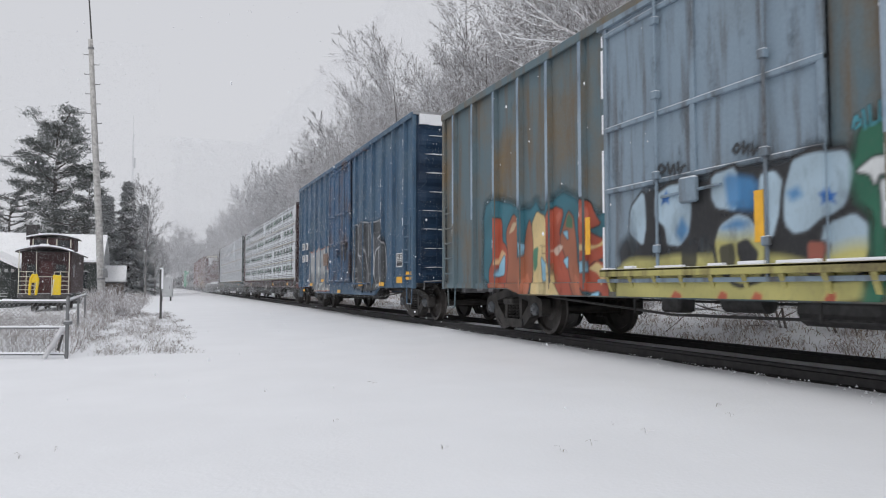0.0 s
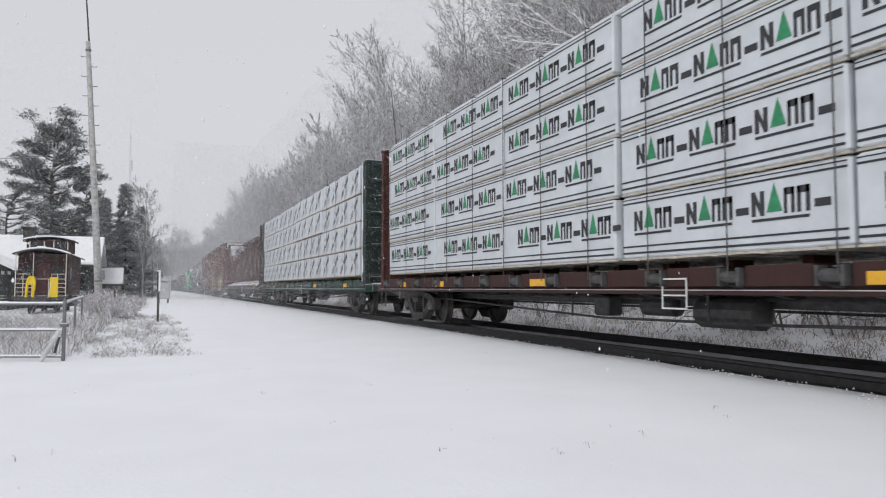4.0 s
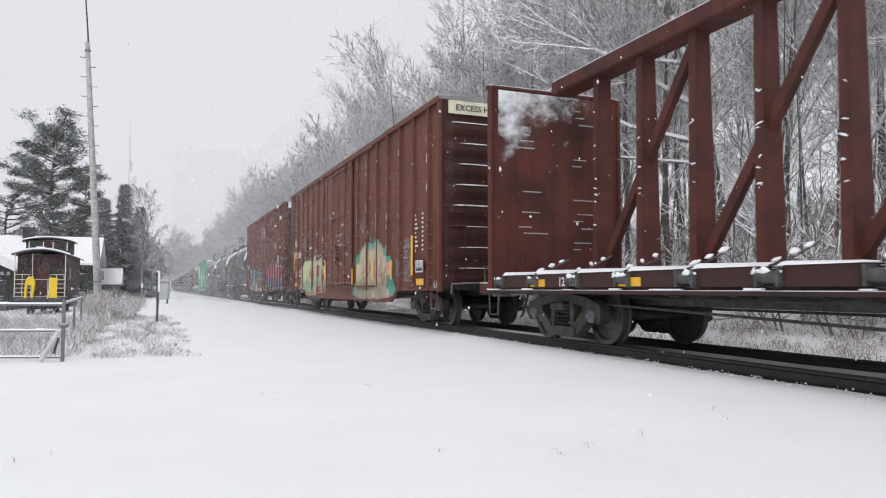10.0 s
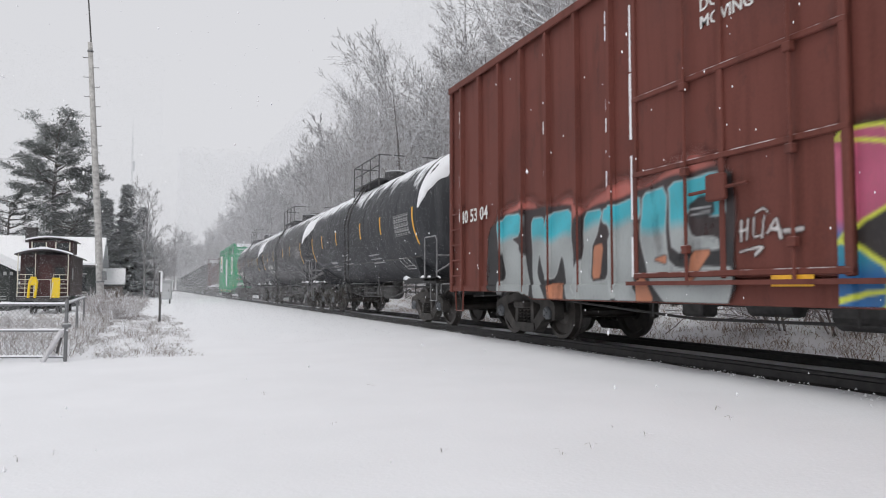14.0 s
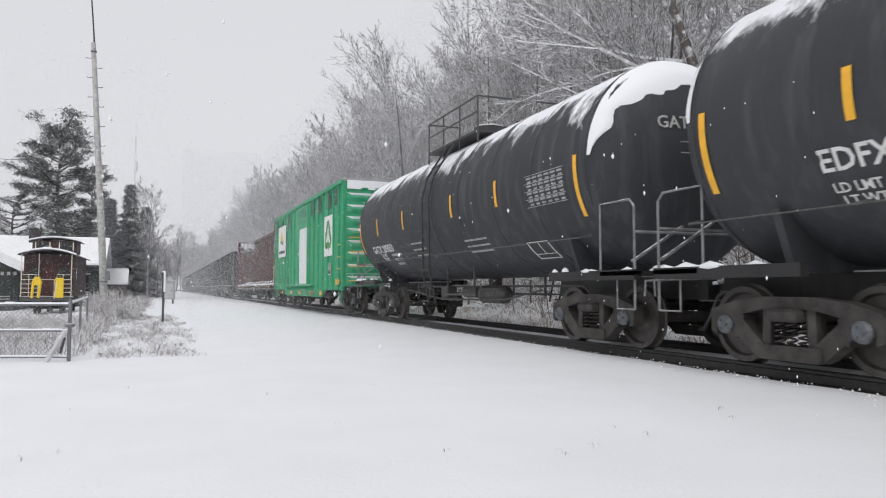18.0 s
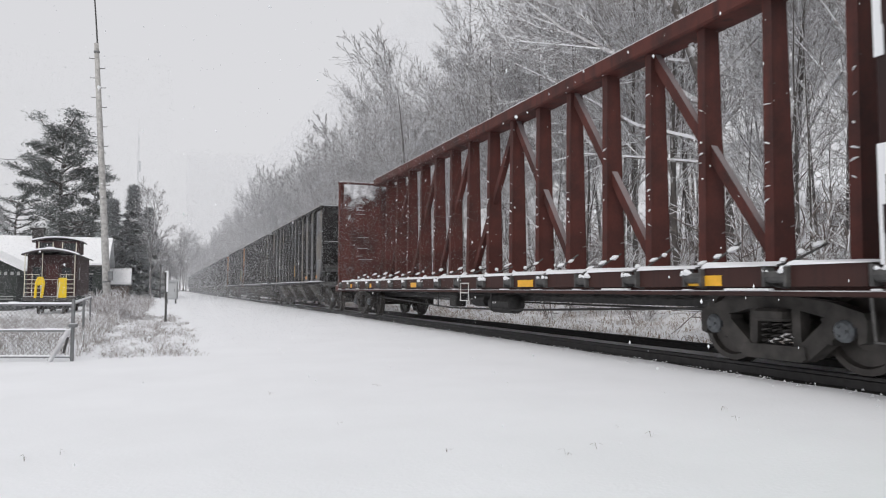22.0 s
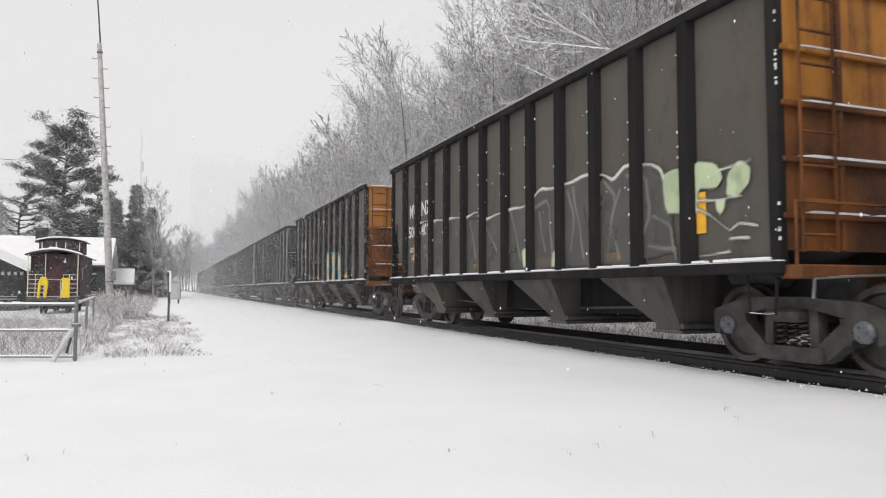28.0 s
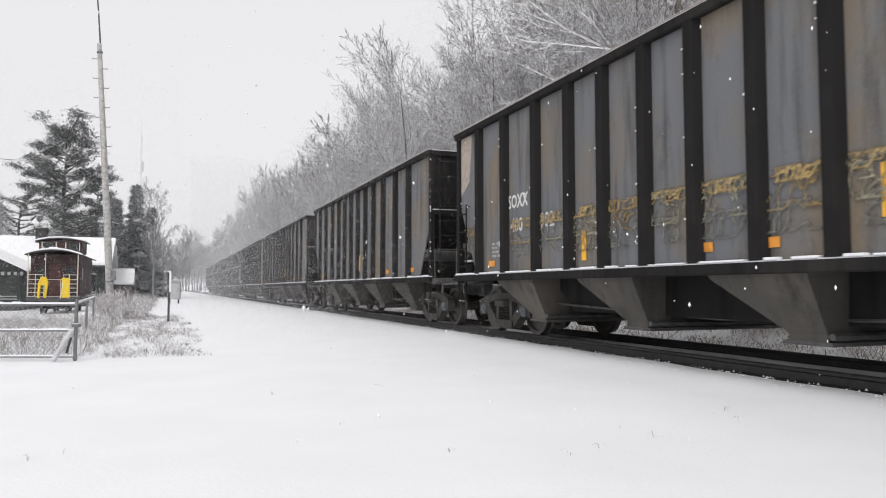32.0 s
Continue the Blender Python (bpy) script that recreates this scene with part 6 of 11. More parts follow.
def tank_words(car, words, size, rad, zc, y, ang, material=None):
    ob = lettering("lettering", words, size, material or M_WHITE, car, 0, y, 0)
    for v in ob.data.vertices:
        a = radians(ang) + v.co.z / rad
        q = rad + 0.008 - v.co.x
        v.co = Vector((-q * math.cos(a), v.co.y, zc + q * math.sin(a)))
    return ob


def tank_end_words(car, words, size, rad, zc, half, x0, z0):
    """Words on the round front end of a tank."""
    ob = lettering("end_lettering", words, size, M_WHITE, car, 0, 0, 0)
    for v in ob.data.vertices:
        x, z = x0 - v.co.y, z0 + v.co.z
        q = max(0.0, 1 - (x * x + (z - zc) ** 2) / (rad * rad))
        v.co = Vector((x, -half - 0.62 * math.sqrt(q) - 0.015 + v.co.x * 0, z))
    return ob


def centerbeam(label, f, r, body, group="centerbeam cars", top=4.95, bulk=4.8, loaded=False, truck_in=2.0):
    L = r - f
    half = L / 2
    car = thing("centerbeam_car", label, "flatcar", Matrix(), group)
    deck = 1.10
    b = MB()
    b.box(-0.3, 0.3, -half, half, 0.62, deck - 0.06, 0.02)
    n = 17
    bay = (L - 0.9) / n
    for i in range(n + 1):
        y = -half + 0.45 + bay * i
        b.prism([(-1.48, deck - 0.10), (1.48, deck - 0.10), (1.48, deck - 0.18), (0.3, 0.72), (-0.3, 0.72), (-1.48, deck - 0.18)], "y", y - 0.05, y + 0.05)
    part("underframe", b, M_STEEL, car)
    for s in (-1, 1):
        b = MB()
        b.box(*sorted((s * 1.40, s * 1.52)), -half, half, deck - 0.30, deck - 0.24, 0.01)
        b.box(*sorted((s * 1.18, s * 1.24)), -half, half, deck - 0.28, deck, 0.01)
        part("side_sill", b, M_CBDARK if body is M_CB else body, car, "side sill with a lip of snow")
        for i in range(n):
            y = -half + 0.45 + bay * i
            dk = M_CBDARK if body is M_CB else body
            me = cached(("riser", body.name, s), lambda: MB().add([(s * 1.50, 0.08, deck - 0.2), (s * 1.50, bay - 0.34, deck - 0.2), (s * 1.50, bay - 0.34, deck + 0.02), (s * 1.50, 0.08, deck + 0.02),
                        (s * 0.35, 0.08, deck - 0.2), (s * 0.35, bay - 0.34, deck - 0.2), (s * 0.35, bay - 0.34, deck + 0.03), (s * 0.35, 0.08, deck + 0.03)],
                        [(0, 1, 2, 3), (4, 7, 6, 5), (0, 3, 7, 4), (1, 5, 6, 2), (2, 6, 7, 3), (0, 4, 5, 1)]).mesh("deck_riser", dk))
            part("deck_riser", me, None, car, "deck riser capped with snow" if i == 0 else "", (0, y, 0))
            if not loaded:
                k = 1 + 0.5 * noise.noise((i * 1.3, s, f * 0.1))
                b = MB()
                zt = deck + 0.015
                b.loft([[(s * 1.52, yy, zt), (s * 1.51, yy, zt + h), (s * 0.4, yy, zt + 0.03 + h), (s * 0.4, yy, zt + 0.01)] for yy, h in ((y + 0.06, 0.006), (y + 0.20, 0.010), (y + bay * 0.5, 0.028 * k), (y + bay - 0.36, 0.058 * k), (y + bay - 0.29, 0.04 * k), (y + bay - 0.25, 0.01))], True)
                part("deck_snow", b, M_SNOW, car, "ridge of snow on the deck" if i == 0 else "")
        for i in range(n + 1):
            y = -half + 0.45 + bay * i
            me = cached(("winch", s), lambda: MB().tube([(s * 1.50, -0.13, deck - 0.10), (s * 1.50, 0.13, deck - 0.10)], 0.065, 8).box(*sorted((s * 1.42, s * 1.56)), -0.16, -0.12, deck - 0.2, deck).box(*sorted((s * 1.42, s * 1.56)), 0.12, 0.16, deck - 0.2, deck).mesh("winch", M_STEEL))
            part("winch", me, None, car, "", (0, y - 0.14, 0))
            if s < 0 and not loaded:
                rg = random.Random(i * 13 + int(f))
                b = MB()
                for k in range(3):
                    yk = y - 0.14 + rg.uniform(-0.16, 0.16)
                    hh = rg.uniform(0.02, 0.06)
                    b.tube([(-1.52, yk - hh, deck - 0.05), (-1.54, yk, deck - 0.045 + hh * 0.3), (-1.52, yk + hh * 1.3, deck - 0.06)], [hh * 0.4, hh * 0.8, hh * 0.3], 6)
                ya = y - 0.3
                b.box(-1.535, -1.46, ya + 0.25, ya + bay - rg.uniform(0.3, 0.9), deck - 0.243, deck - 0.243 + rg.uniform(0.012, 0.03), 0.005)
                tagged(part("winch_snow", b, M_SNOW, car, "clots of snow on the winch and flange" if i == 0 else ""), kind="stuff")
                if 0 < i < n:
                    b = MB()
                    b.tube([(-1.46, y - 0.1, deck + 0.02), (-1.25, y - 0.12, deck + 0.07), (-0.85, y - 0.2, deck + rg.uniform(0.2, 0.38))], 0.014, 5)
                    cab = part("tie_cable", b, M_STEEL, car, "slack steel tie-down cable" if i == 1 else "")
                    b = MB()
                    for q0 in (0.05, 0.4, 0.7):
                        q1 = q0 + rg.uniform(0.08, 0.25)
                        pa, pb = Vector((-1.46, y - 0.1, deck + 0.05)).lerp(Vector((-0.85, y - 0.2, deck + 0.30)), q0), Vector((-1.46, y - 0.1, deck + 0.05)).lerp(Vector((-0.85, y - 0.2, deck + 0.30)), q1)
                        b.tube([tuple(pa), tuple(pa.lerp(pb, 0.5)), tuple(pb)], [0.012, rg.uniform(0.025, 0.05), 0.012], 5)
                    tagged(part("cable_snow", b, M_SNOW, cab), kind="stuff")
    for i in range(n + 1):
        y = -half + 0.45 + bay * i
        if 0 < i < n:
            me = cached(("cpost", body.name), lambda: MB().prism([(-0.19, deck), (-0.13, top - 0.2), (0.13, top - 0.2), (0.19, deck)], "y", -0.075, 0.075).mesh("center_post", body))
            cp = part("center_post", me, None, car, "", (0, y, 0))
            if not loaded:
                rg = random.Random(i * 31 + int(f))
                b = MB()
                for k in range(rg.randrange(4, 9)):
                    zz = rg.uniform(deck + 0.9, deck + 2.4) if k < 5 else rg.uniform(deck + 0.2, top - 0.5)
                    xx = -0.19 + 0.06 * (zz - deck) / (top - 0.2 - deck)
                    ya = rg.uniform(-0.07, 0.0)
                    yb, dz, q = rg.uniform(ya + 0.03, 0.075), rg.uniform(-0.05, 0.05), rg.uniform(0.007, 0.02)
                    b.tube([(xx - 0.004, ya, zz), (xx - 0.012, (ya + yb) / 2, zz + dz * 0.5 + q * 0.3), (xx - 0.004, yb, zz + dz)], [q * 0.5, q, q * 0.4], 5)
                tagged(part("post_snow", b, M_SNOW, cp), kind="stuff")
    b = MB()
    b.box(-0.24, 0.24, -half + 0.3, half - 0.3, top - 0.28, top, 0.03)
    part("top_chord", b, body, car, "long top beam of the center truss")
    for i in range(n):
        if i % 2 == 0 and 0 < i < n - 1:
            ya, yb = -half + 0.45 + bay * i, -half + 0.45 + bay * (i + 2 if i + 2 <= n else i + 1)
            b = MB()
            if (ya + yb) / 2 < 0:
                b.beam((0, ya, deck + 0.1), (0, yb, top - 0.3), 0.15, 0.12, (1, 0, 0))
            else:
                b.beam((0, yb, deck + 0.1), (0, ya, top - 0.3), 0.15, 0.12, (1, 0, 0))
            part("diagonal_brace", b, body, car, "slanting truss brace" if i == 2 else "")
    for e in (-1, 1):
        b = MB()
        ribs_at, posts = [], []
        Y = e * (half - 0.05)
        b.box(-1.45, 1.45, *sorted((Y, Y - e * 0.06)), deck - 0.1, bulk, 0.0)
        for s in (-1, 1):
            posts.append(MB().box(*sorted((s * 1.5, s * (1.32 if e < 0 else 1.43))), *sorted((Y + e * 0.03, Y - e * (0.34 if e < 0 else 0.12))), deck - 0.3, bulk, 0.02))
        for i in range(8):
            z = deck + 0.1 + (bulk - deck - 0.2) * i / 7
            ribs_at.append(z)
        cap = MB().box(-1.5, 1.5, *sorted((Y + e * 0.1, Y - e * (0.34 if e < 0 else 0.08))), bulk - 0.06, bulk + 0.03, 0.02)
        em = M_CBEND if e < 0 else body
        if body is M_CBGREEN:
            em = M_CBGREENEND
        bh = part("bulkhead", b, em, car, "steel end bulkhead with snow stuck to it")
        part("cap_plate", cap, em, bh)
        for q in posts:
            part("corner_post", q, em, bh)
        for z in ribs_at:
            me = cached(("bhrib", em.name), lambda: MB().box(-1.32, 1.32, -0.045, 0.045, -0.04, 0.04, 0.01).mesh("rib", em))
            part("rib", me, None, bh, "", (0, Y + e * 0.045, z))
        if not loaded and e > 0:
            # snow blown flat against the inner face, high up
            blown_snow(bh, Y - 0.06, -1, bulk, int(f) + 21)
        rg = random.Random(int(f) * 2 + e)
        b = MB()
        for k in range(10 if loaded else 16):
            xx, zz = rg.uniform(-1.3, 1.2), bulk - 0.1 - abs(rg.gauss(0, 1.0))
            if zz > deck:
                w, hh = rg.uniform(0.05, 0.2), rg.uniform(0.02, 0.07)
                b.tube([(xx, Y, zz), (xx + w * 0.3, Y + e * 0.02, zz + hh * 0.3), (xx + w * 0.6, Y + e * 0.02, zz + hh * 0.1), (xx + w, Y, zz - hh * 0.2)], [0.008, hh * 0.4, hh * 0.35, 0.008], 7)
        for xx in ((0.5,) if loaded else (-1.28, -0.12, 0.55)):
            z = deck + 0.2
            while z < bulk - 0.2:
                ln = rg.uniform(0.05, 0.4)
                w = rg.uniform(0.015, 0.05)
                b.tube([(xx, Y, z), (xx + 0.01, Y + e * 0.02, z + ln * 0.35), (xx - 0.01, Y + e * 0.015, z + ln * 0.7), (xx, Y, z + ln)], [0.008, w, w * 0.7, 0.008], 6)
                z += ln + rg.uniform(0.1, 0.9)
        tagged(part("snow_clumps", b, M_SNOW, bh, "clumps of snow stuck to the bulkhead"), kind="stuff")
        for i in range(8):
            z = deck + 0.1 + (bulk - deck - 0.2) * i / 7 + 0.038
            if i % 3 != 1:
                xs = -1.3 + 0.25 * (i * 7 % 5)
                ledge_snow(car, xs, xs + 0.55 + 0.3 * (i % 2), Y, e, z, 0.09, i + int(f))
        if f > 200 and e < 0:
            plate(car, "reflector", M_YELLOW, -1.505, *sorted((Y - e * 0.10, Y - e * 0.16)), deck + 0.2, deck + 1.25, "tall yellow strip on the bulkhead post")
        if e < 0:
            b = MB()
            for i in range(14):
                z = deck + (bulk - deck) * i / 14
                k = abs(noise.noise((z * 1.7, f * 0.1, 2.0)))
                if noise.noise((z * 0.9, f * 0.3, 5.0)) > -0.2:
                    b.box(-1.512, -1.495, Y + 0.325 - 0.16 * k, Y + 0.346, z - 0.01, z + (bulk - deck) / 14 + 0.004, 0.004)
            tagged(part("snow_crust", b, M_SNOW, car, "wind packed snow down the bulkhead post"), kind="stuff")
        b = MB()
        if loaded and e < 0:
            # a shallow sill under the bulkhead, with the snowy draft gear box standing out of it
            b.box(-1.5, 1.5, *sorted((Y - e * 0.3, e * (half + 0.03))), deck - 0.34, deck - 0.1, 0.02)
            box = MB().box(-0.42, 0.42, *sorted((Y, e * (half + 0.32))), deck - 0.50, deck - 0.14, 0.03)
            box.box(-0.50, -0.42, *sorted((e * (half + 0.2), e * (half + 0.32))), deck - 0.56, deck - 0.06, 0.015)
            box.box(0.42, 0.50, *sorted((e * (half + 0.2), e * (half + 0.32))), deck - 0.56, deck - 0.06, 0.015)
            part("draft_gear_box", box, M_GREYMETAL, car, "grey draft gear box caked in snow")
            for s in (-1, 1):
                br = MB().prism([(s * 1.25, deck - 0.12), (s * 0.42, deck - 0.12), (s * 0.42, deck - 0.46)], "y", *sorted((e * (half - 0.02), e * (half + 0.05))))
                part("sill_gusset", br, M_GREYMETAL, car, "snowy grey sill gusset")
            ledge_snow(car, -0.42, 0.42, Y, e, deck - 0.13, 0.34, 11)
            ledge_snow(car, -1.35, -0.5, Y, e, deck - 0.09, 0.10, 12)
        else:
            b.box(-1.5, 1.5, *sorted((Y, e * (half + 0.35))), deck - 0.32, deck - 0.1, 0.02)
        part("end_sill", b, body, car)
        stirrup(car, M_STEEL, -1.5, e * (half - 0.3), deck - 0.3)
        b = MB()
        yy = e * (half + (0.1 if loaded and e < 0 else 0.3))
        b.tube([(-1.4, yy, deck + 0.2), (1.4, yy, deck + 0.2)], 0.02, 5)
        b.tube([(-1.4, yy, deck - 0.2), (-1.4, yy, deck + 0.2)], 0.02, 5)
        b.tube([(1.4, yy, deck - 0.2), (1.4, yy, deck + 0.2)], 0.02, 5)
        part("grab_rail", b, M_STEEL, car)
        add_truck(car, e * (half - truck_in))
    add_ends(car, half + 0.3)
    brake_gear(car, half, 0.55)
    mover(car, (f + r) / 2)
    return car, half, bay, deck


# ---------------------------------------------------------------- falling snow
def snowfall():
    rng = random.Random(77)
    lots = []
    for k, (n, vx, vz) in enumerate(((10000, 0.25, -1.25), (8500, 0.5, -1.6))):
        b = MB()
        for _ in range(n):
            y = 2.6 + 24 * rng.random() ** 1.3
            x, z = rng.uniform(-9, 2 + y * 1.2), rng.uniform(-0.2, 60)
            r = rng.uniform(0.0035, 0.009) * (1 + y * 0.03)
            j = [rng.uniform(0.6, 1.3) for _ in range(6)]
            b.add([(x + r * j[0], y, z), (x - r * j[1], y, z), (x, y + r * j[2], z), (x, y - r * j[3], z), (x, y, z + r * j[4] * 1.5), (x, y, z - r * j[5] * 1.5)],
                  [(0, 2, 4), (2, 1, 4), (1, 3, 4), (3, 0, 4), (2, 0, 5), (1, 2, 5), (3, 1, 5), (0, 3, 5)])
        ob = tagged(new("snowfall", b.mesh("snowfall", M_SNOW)), "falling snowflakes drifting down through the air", "snow", kind="stuff")
        lots.append((ob, vx, vz))
    # fine flakes further off that veil the distance, each a single thin crystal
    g = np.random.default_rng(5)
    n = 1100000
    y = g.uniform(13, 115, n)
    u = np.where(g.random(n) < 0.12, g.uniform(-0.24, 0.02, n), g.uniform(0.02, 0.44, n))
    rise = np.where(u < 0.0, 0.27, np.maximum(0.15, 1.2 * u)) + 0.05
    c = np.stack([u * y, y, 1.0 + (g.uniform(-0.035, 1.0, n) * rise) * y], 1)
    co = c[:, None, :] + g.normal(0, 1, (n, 3, 3)) * (0.0003 + 0.00027 * y)[:, None, None]
    me = bpy.data.meshes.new("far_snowfall")
    me.vertices.add(3 * n)
    me.vertices.foreach_set("co", co.ravel())
    me.loops.add(3 * n)
    me.loops.foreach_set("vertex_index", np.arange(3 * n))
    me.polygons.add(n)
    me.polygons.foreach_set("loop_start", np.arange(n) * 3)
    me.update(calc_edges=True)
    m, nt, bs = base_material("thin_ice_crystals")
    bs.inputs["Base Color"].default_value = (0.86, 0.87, 0.90, 1)
    bs.inputs["Roughness"].default_value = 0.9
    bs.inputs["Alpha"].default_value = 0.6
    me.materials.append(m)
    ob = tagged(new("far_snowfall", me), "fine distant snow drifting down over the tracks", "snow", kind="stuff")
    lots.append((ob, 0.03, -0.06))
    return lots


FLAKES = snowfall()


# ---------------------------------------------------------------- the train, car by car
M_RUSTRED = paint("oxide_red_paint", (0.138, 0.050, 0.035), (0.105, 0.040, 0.030), 0.5, 0.68, (0.11, 0.032, 0.02), snow=0.55)
# Red of the sides made darker: shade between coupled cars, put into the colour.
M_RED_END = paint("shaded_red_car_end", (0.055, 0.019, 0.016), (0.04, 0.018, 0.016), 0.6, 0.6, snow=0.9)
M_BROWN2 = paint("brown_red_paint", (0.145, 0.045, 0.034), (0.105, 0.036, 0.029), 0.5, 0.68, (0.10, 0.028, 0.019), snow=0.45)
M_ROOF = paint("galvanised_roof", (0.35, 0.35, 0.36), snow=0.98)
M_BLUE = paint("faded_blue_paint", (0.060, 0.116, 0.185), (0.095, 0.145, 0.19), 0.5, 0.55, (0.03, 0.05, 0.08), snow=0.6)
# Blue end colour carries the shade of the gap between cars.
M_BLUE_END = paint("shaded_blue_car_end", (0.016, 0.042, 0.085), (0.008, 0.018, 0.04), 0.6, 0.55, snow=0.9)
M_PALEBLUE = paint("weathered_grey_blue_paint", (0.115, 0.16, 0.18), (0.185, 0.13, 0.068), 0.6, 0.68, (0.15, 0.10, 0.055), snow=0.5, grime=0.45)
M_RIBBLUE = paint("pale_blue_rib_paint", (0.30, 0.37, 0.44), (0.14, 0.22, 0.32), 0.5, 0.65, (0.10, 0.14, 0.19), snow=0.5, scale=1.6)
M_DOORBLUE = paint("pale_blue_door_paint", (0.215, 0.28, 0.34), (0.19, 0.235, 0.27), 0.5, 0.65, (0.06, 0.04, 0.025), snow=0.7, grime=0.8)
M_DOORRUST = paint("rust_streaked_blue_door", (0.055, 0.115, 0.20), (0.10, 0.05, 0.025), 0.45, 0.68, (0.045, 0.03, 0.02), snow=0.75, grime=0.8, scale=1.1)
M_GREEN = paint("bright_green_paint", (0.035, 0.345, 0.165), (0.03, 0.29, 0.14), 0.4, 0.5, (0.028, 0.25, 0.12), snow=0.75, fine=0.05, grime=0.15)
M_GREEN_END = paint("green_end_paint_under_snow", (0.035, 0.345, 0.165), (0.03, 0.29, 0.14), 0.4, 0.5, (0.028, 0.25, 0.12), snow=0.72, fine=0.05, grime=0.15, low=0.18)
M_CB = paint("red_brown_frame_paint", (0.098, 0.028, 0.022), (0.040, 0.017, 0.015), 0.62, 0.68, (0.032, 0.016, 0.015), snow=0.85, plaster=0.03, scale=1.3, grime=0.7)
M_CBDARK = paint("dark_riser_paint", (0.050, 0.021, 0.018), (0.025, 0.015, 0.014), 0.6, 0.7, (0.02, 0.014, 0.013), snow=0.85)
M_CBGREEN = paint("dark_green_frame_paint", (0.030, 0.095, 0.068), (0.022, 0.035, 0.03), 0.62, 0.6, (0.018, 0.028, 0.025), snow=0.8, scale=1.4, grime=0.8)
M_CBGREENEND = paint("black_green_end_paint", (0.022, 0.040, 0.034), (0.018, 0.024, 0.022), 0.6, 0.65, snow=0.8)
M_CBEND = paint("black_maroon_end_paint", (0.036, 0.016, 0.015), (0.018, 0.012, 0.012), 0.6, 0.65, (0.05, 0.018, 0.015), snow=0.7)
M_TANK = paint("black_tank_paint", (0.038, 0.039, 0.043), (0.050, 0.052, 0.056), 0.5, 0.5, (0.075, 0.077, 0.082), snow=0.56, scale=0.5, low=0.58, crisp=True, grime=0.2)
M_TANK2 = paint("dusty_grey_black_tank_paint", (0.036, 0.038, 0.043), (0.050, 0.053, 0.058), 0.5, 0.6, (0.080, 0.083, 0.089), snow=0.56, scale=0.5, low=0.52, crisp=True, grime=0.3)
M_HOP = paint("coal_grey_panels", (0.145, 0.150, 0.160), (0.19, 0.145, 0.09), 0.55, 0.65, (0.05, 0.047, 0.043))
M_HOP2 = paint("brown_grey_panels", (0.090, 0.082, 0.072), (0.070, 0.063, 0.056), 0.55, 0.65, (0.10, 0.08, 0.06))
M_HRIB = paint("black_ribs", (0.021, 0.020, 0.020), (0.034, 0.032, 0.030), 0.5, 0.85, snow=0.75, gloss=0.06, fine=0.05)
# Cars that stay far off: paler colour and white flecks stand in for haze.
M_HOPFAR = paint("far_haze_grey_panels", (0.16, 0.16, 0.165), (0.12, 0.12, 0.12), 0.5, 0.7, plaster=0.1)
M_RIBFAR = paint("far_haze_black_ribs", (0.045, 0.045, 0.047), (0.07, 0.07, 0.07), 0.5, 0.7, snow=0.75, plaster=0.1)
M_RUSTSHEET = paint("rust_brown_end_sheet", (0.24, 0.085, 0.022), (0.055, 0.024, 0.014), 0.9, 0.75, (0.045, 0.02, 0.012), scale=1.0)
M_RUSTEND = paint("orange_rusty_end", (0.40, 0.165, 0.030), (0.22, 0.075, 0.02), 0.5, 0.75, (0.07, 0.03, 0.015), snow=0.4, scale=1.2)



def data_print(car, x, y, z, n=7, w=0.5, m=None):
    bars("stencil_print", [[(w * (0.5 + 0.5 * ((i * 7) % 5) / 4), 0.045), (0.16, 0.045)] for i in range(n)], m or M_GREYWHITE, car, x, y, z, "small unreadable white stencils")


def consolidated_stencil(car, x, y, z, w=0.55, h=0.5):
    p = plate(car, "stencil_plate", M_BLACKINK, x, y - w, y, z, z + h, "black data panel with white frame")
    b = MB()
    X = x - 0.008
    for a in ((0, w, 0, 0.03), (0, w, h - 0.03, h), (0, 0.03, 0, h), (w - 0.03, w, 0, h), (0, w, h * 0.35, h * 0.38)):
        b.box(X - 0.003, X, y - a[1], y - a[0], z + a[2], z + a[3])
    for i in range(4):
        b.box(X - 0.003, X, y - w * 0.4, y - w * 0.15, z + h * (0.45 + 0.11 * i), z + h * (0.45 + 0.11 * i) + 0.025)
        b.box(X - 0.003, X, y - w * 0.85, y - w * 0.55, z + h * (0.45 + 0.11 * i), z + h * (0.45 + 0.11 * i) + 0.025)
    part("stencil_frame", b, M_WHITE, p)


def reflectors(car, x, ys, z, h=0.16, w=0.5, m=None):
    for y in ys:
        plate(car, "reflector", m or M_YELLOW, x, y - w / 2, y + w / 2, z, z + h, "orange yellow reflective strip")


# car 0: weathered grey-blue boxcar
car, h, prof, eave = boxcar("weathered grey blue boxcar with rusty panels and sprayed graffiti", -1.4, 14.27, 4.72, M_PALEBLUE, M_BLUE_END, M_ROOF, 6, 0.06, 3.5, doorm=M_DOORBLUE, sill=0.72, streaks=0.8, ribm=M_RIBBLUE)
m = Mural(car, 'graffiti', 1.75, 7.6, 0.74, 2.75, 1.6, prof, 'red, rust and cream sprayed letters on teal')
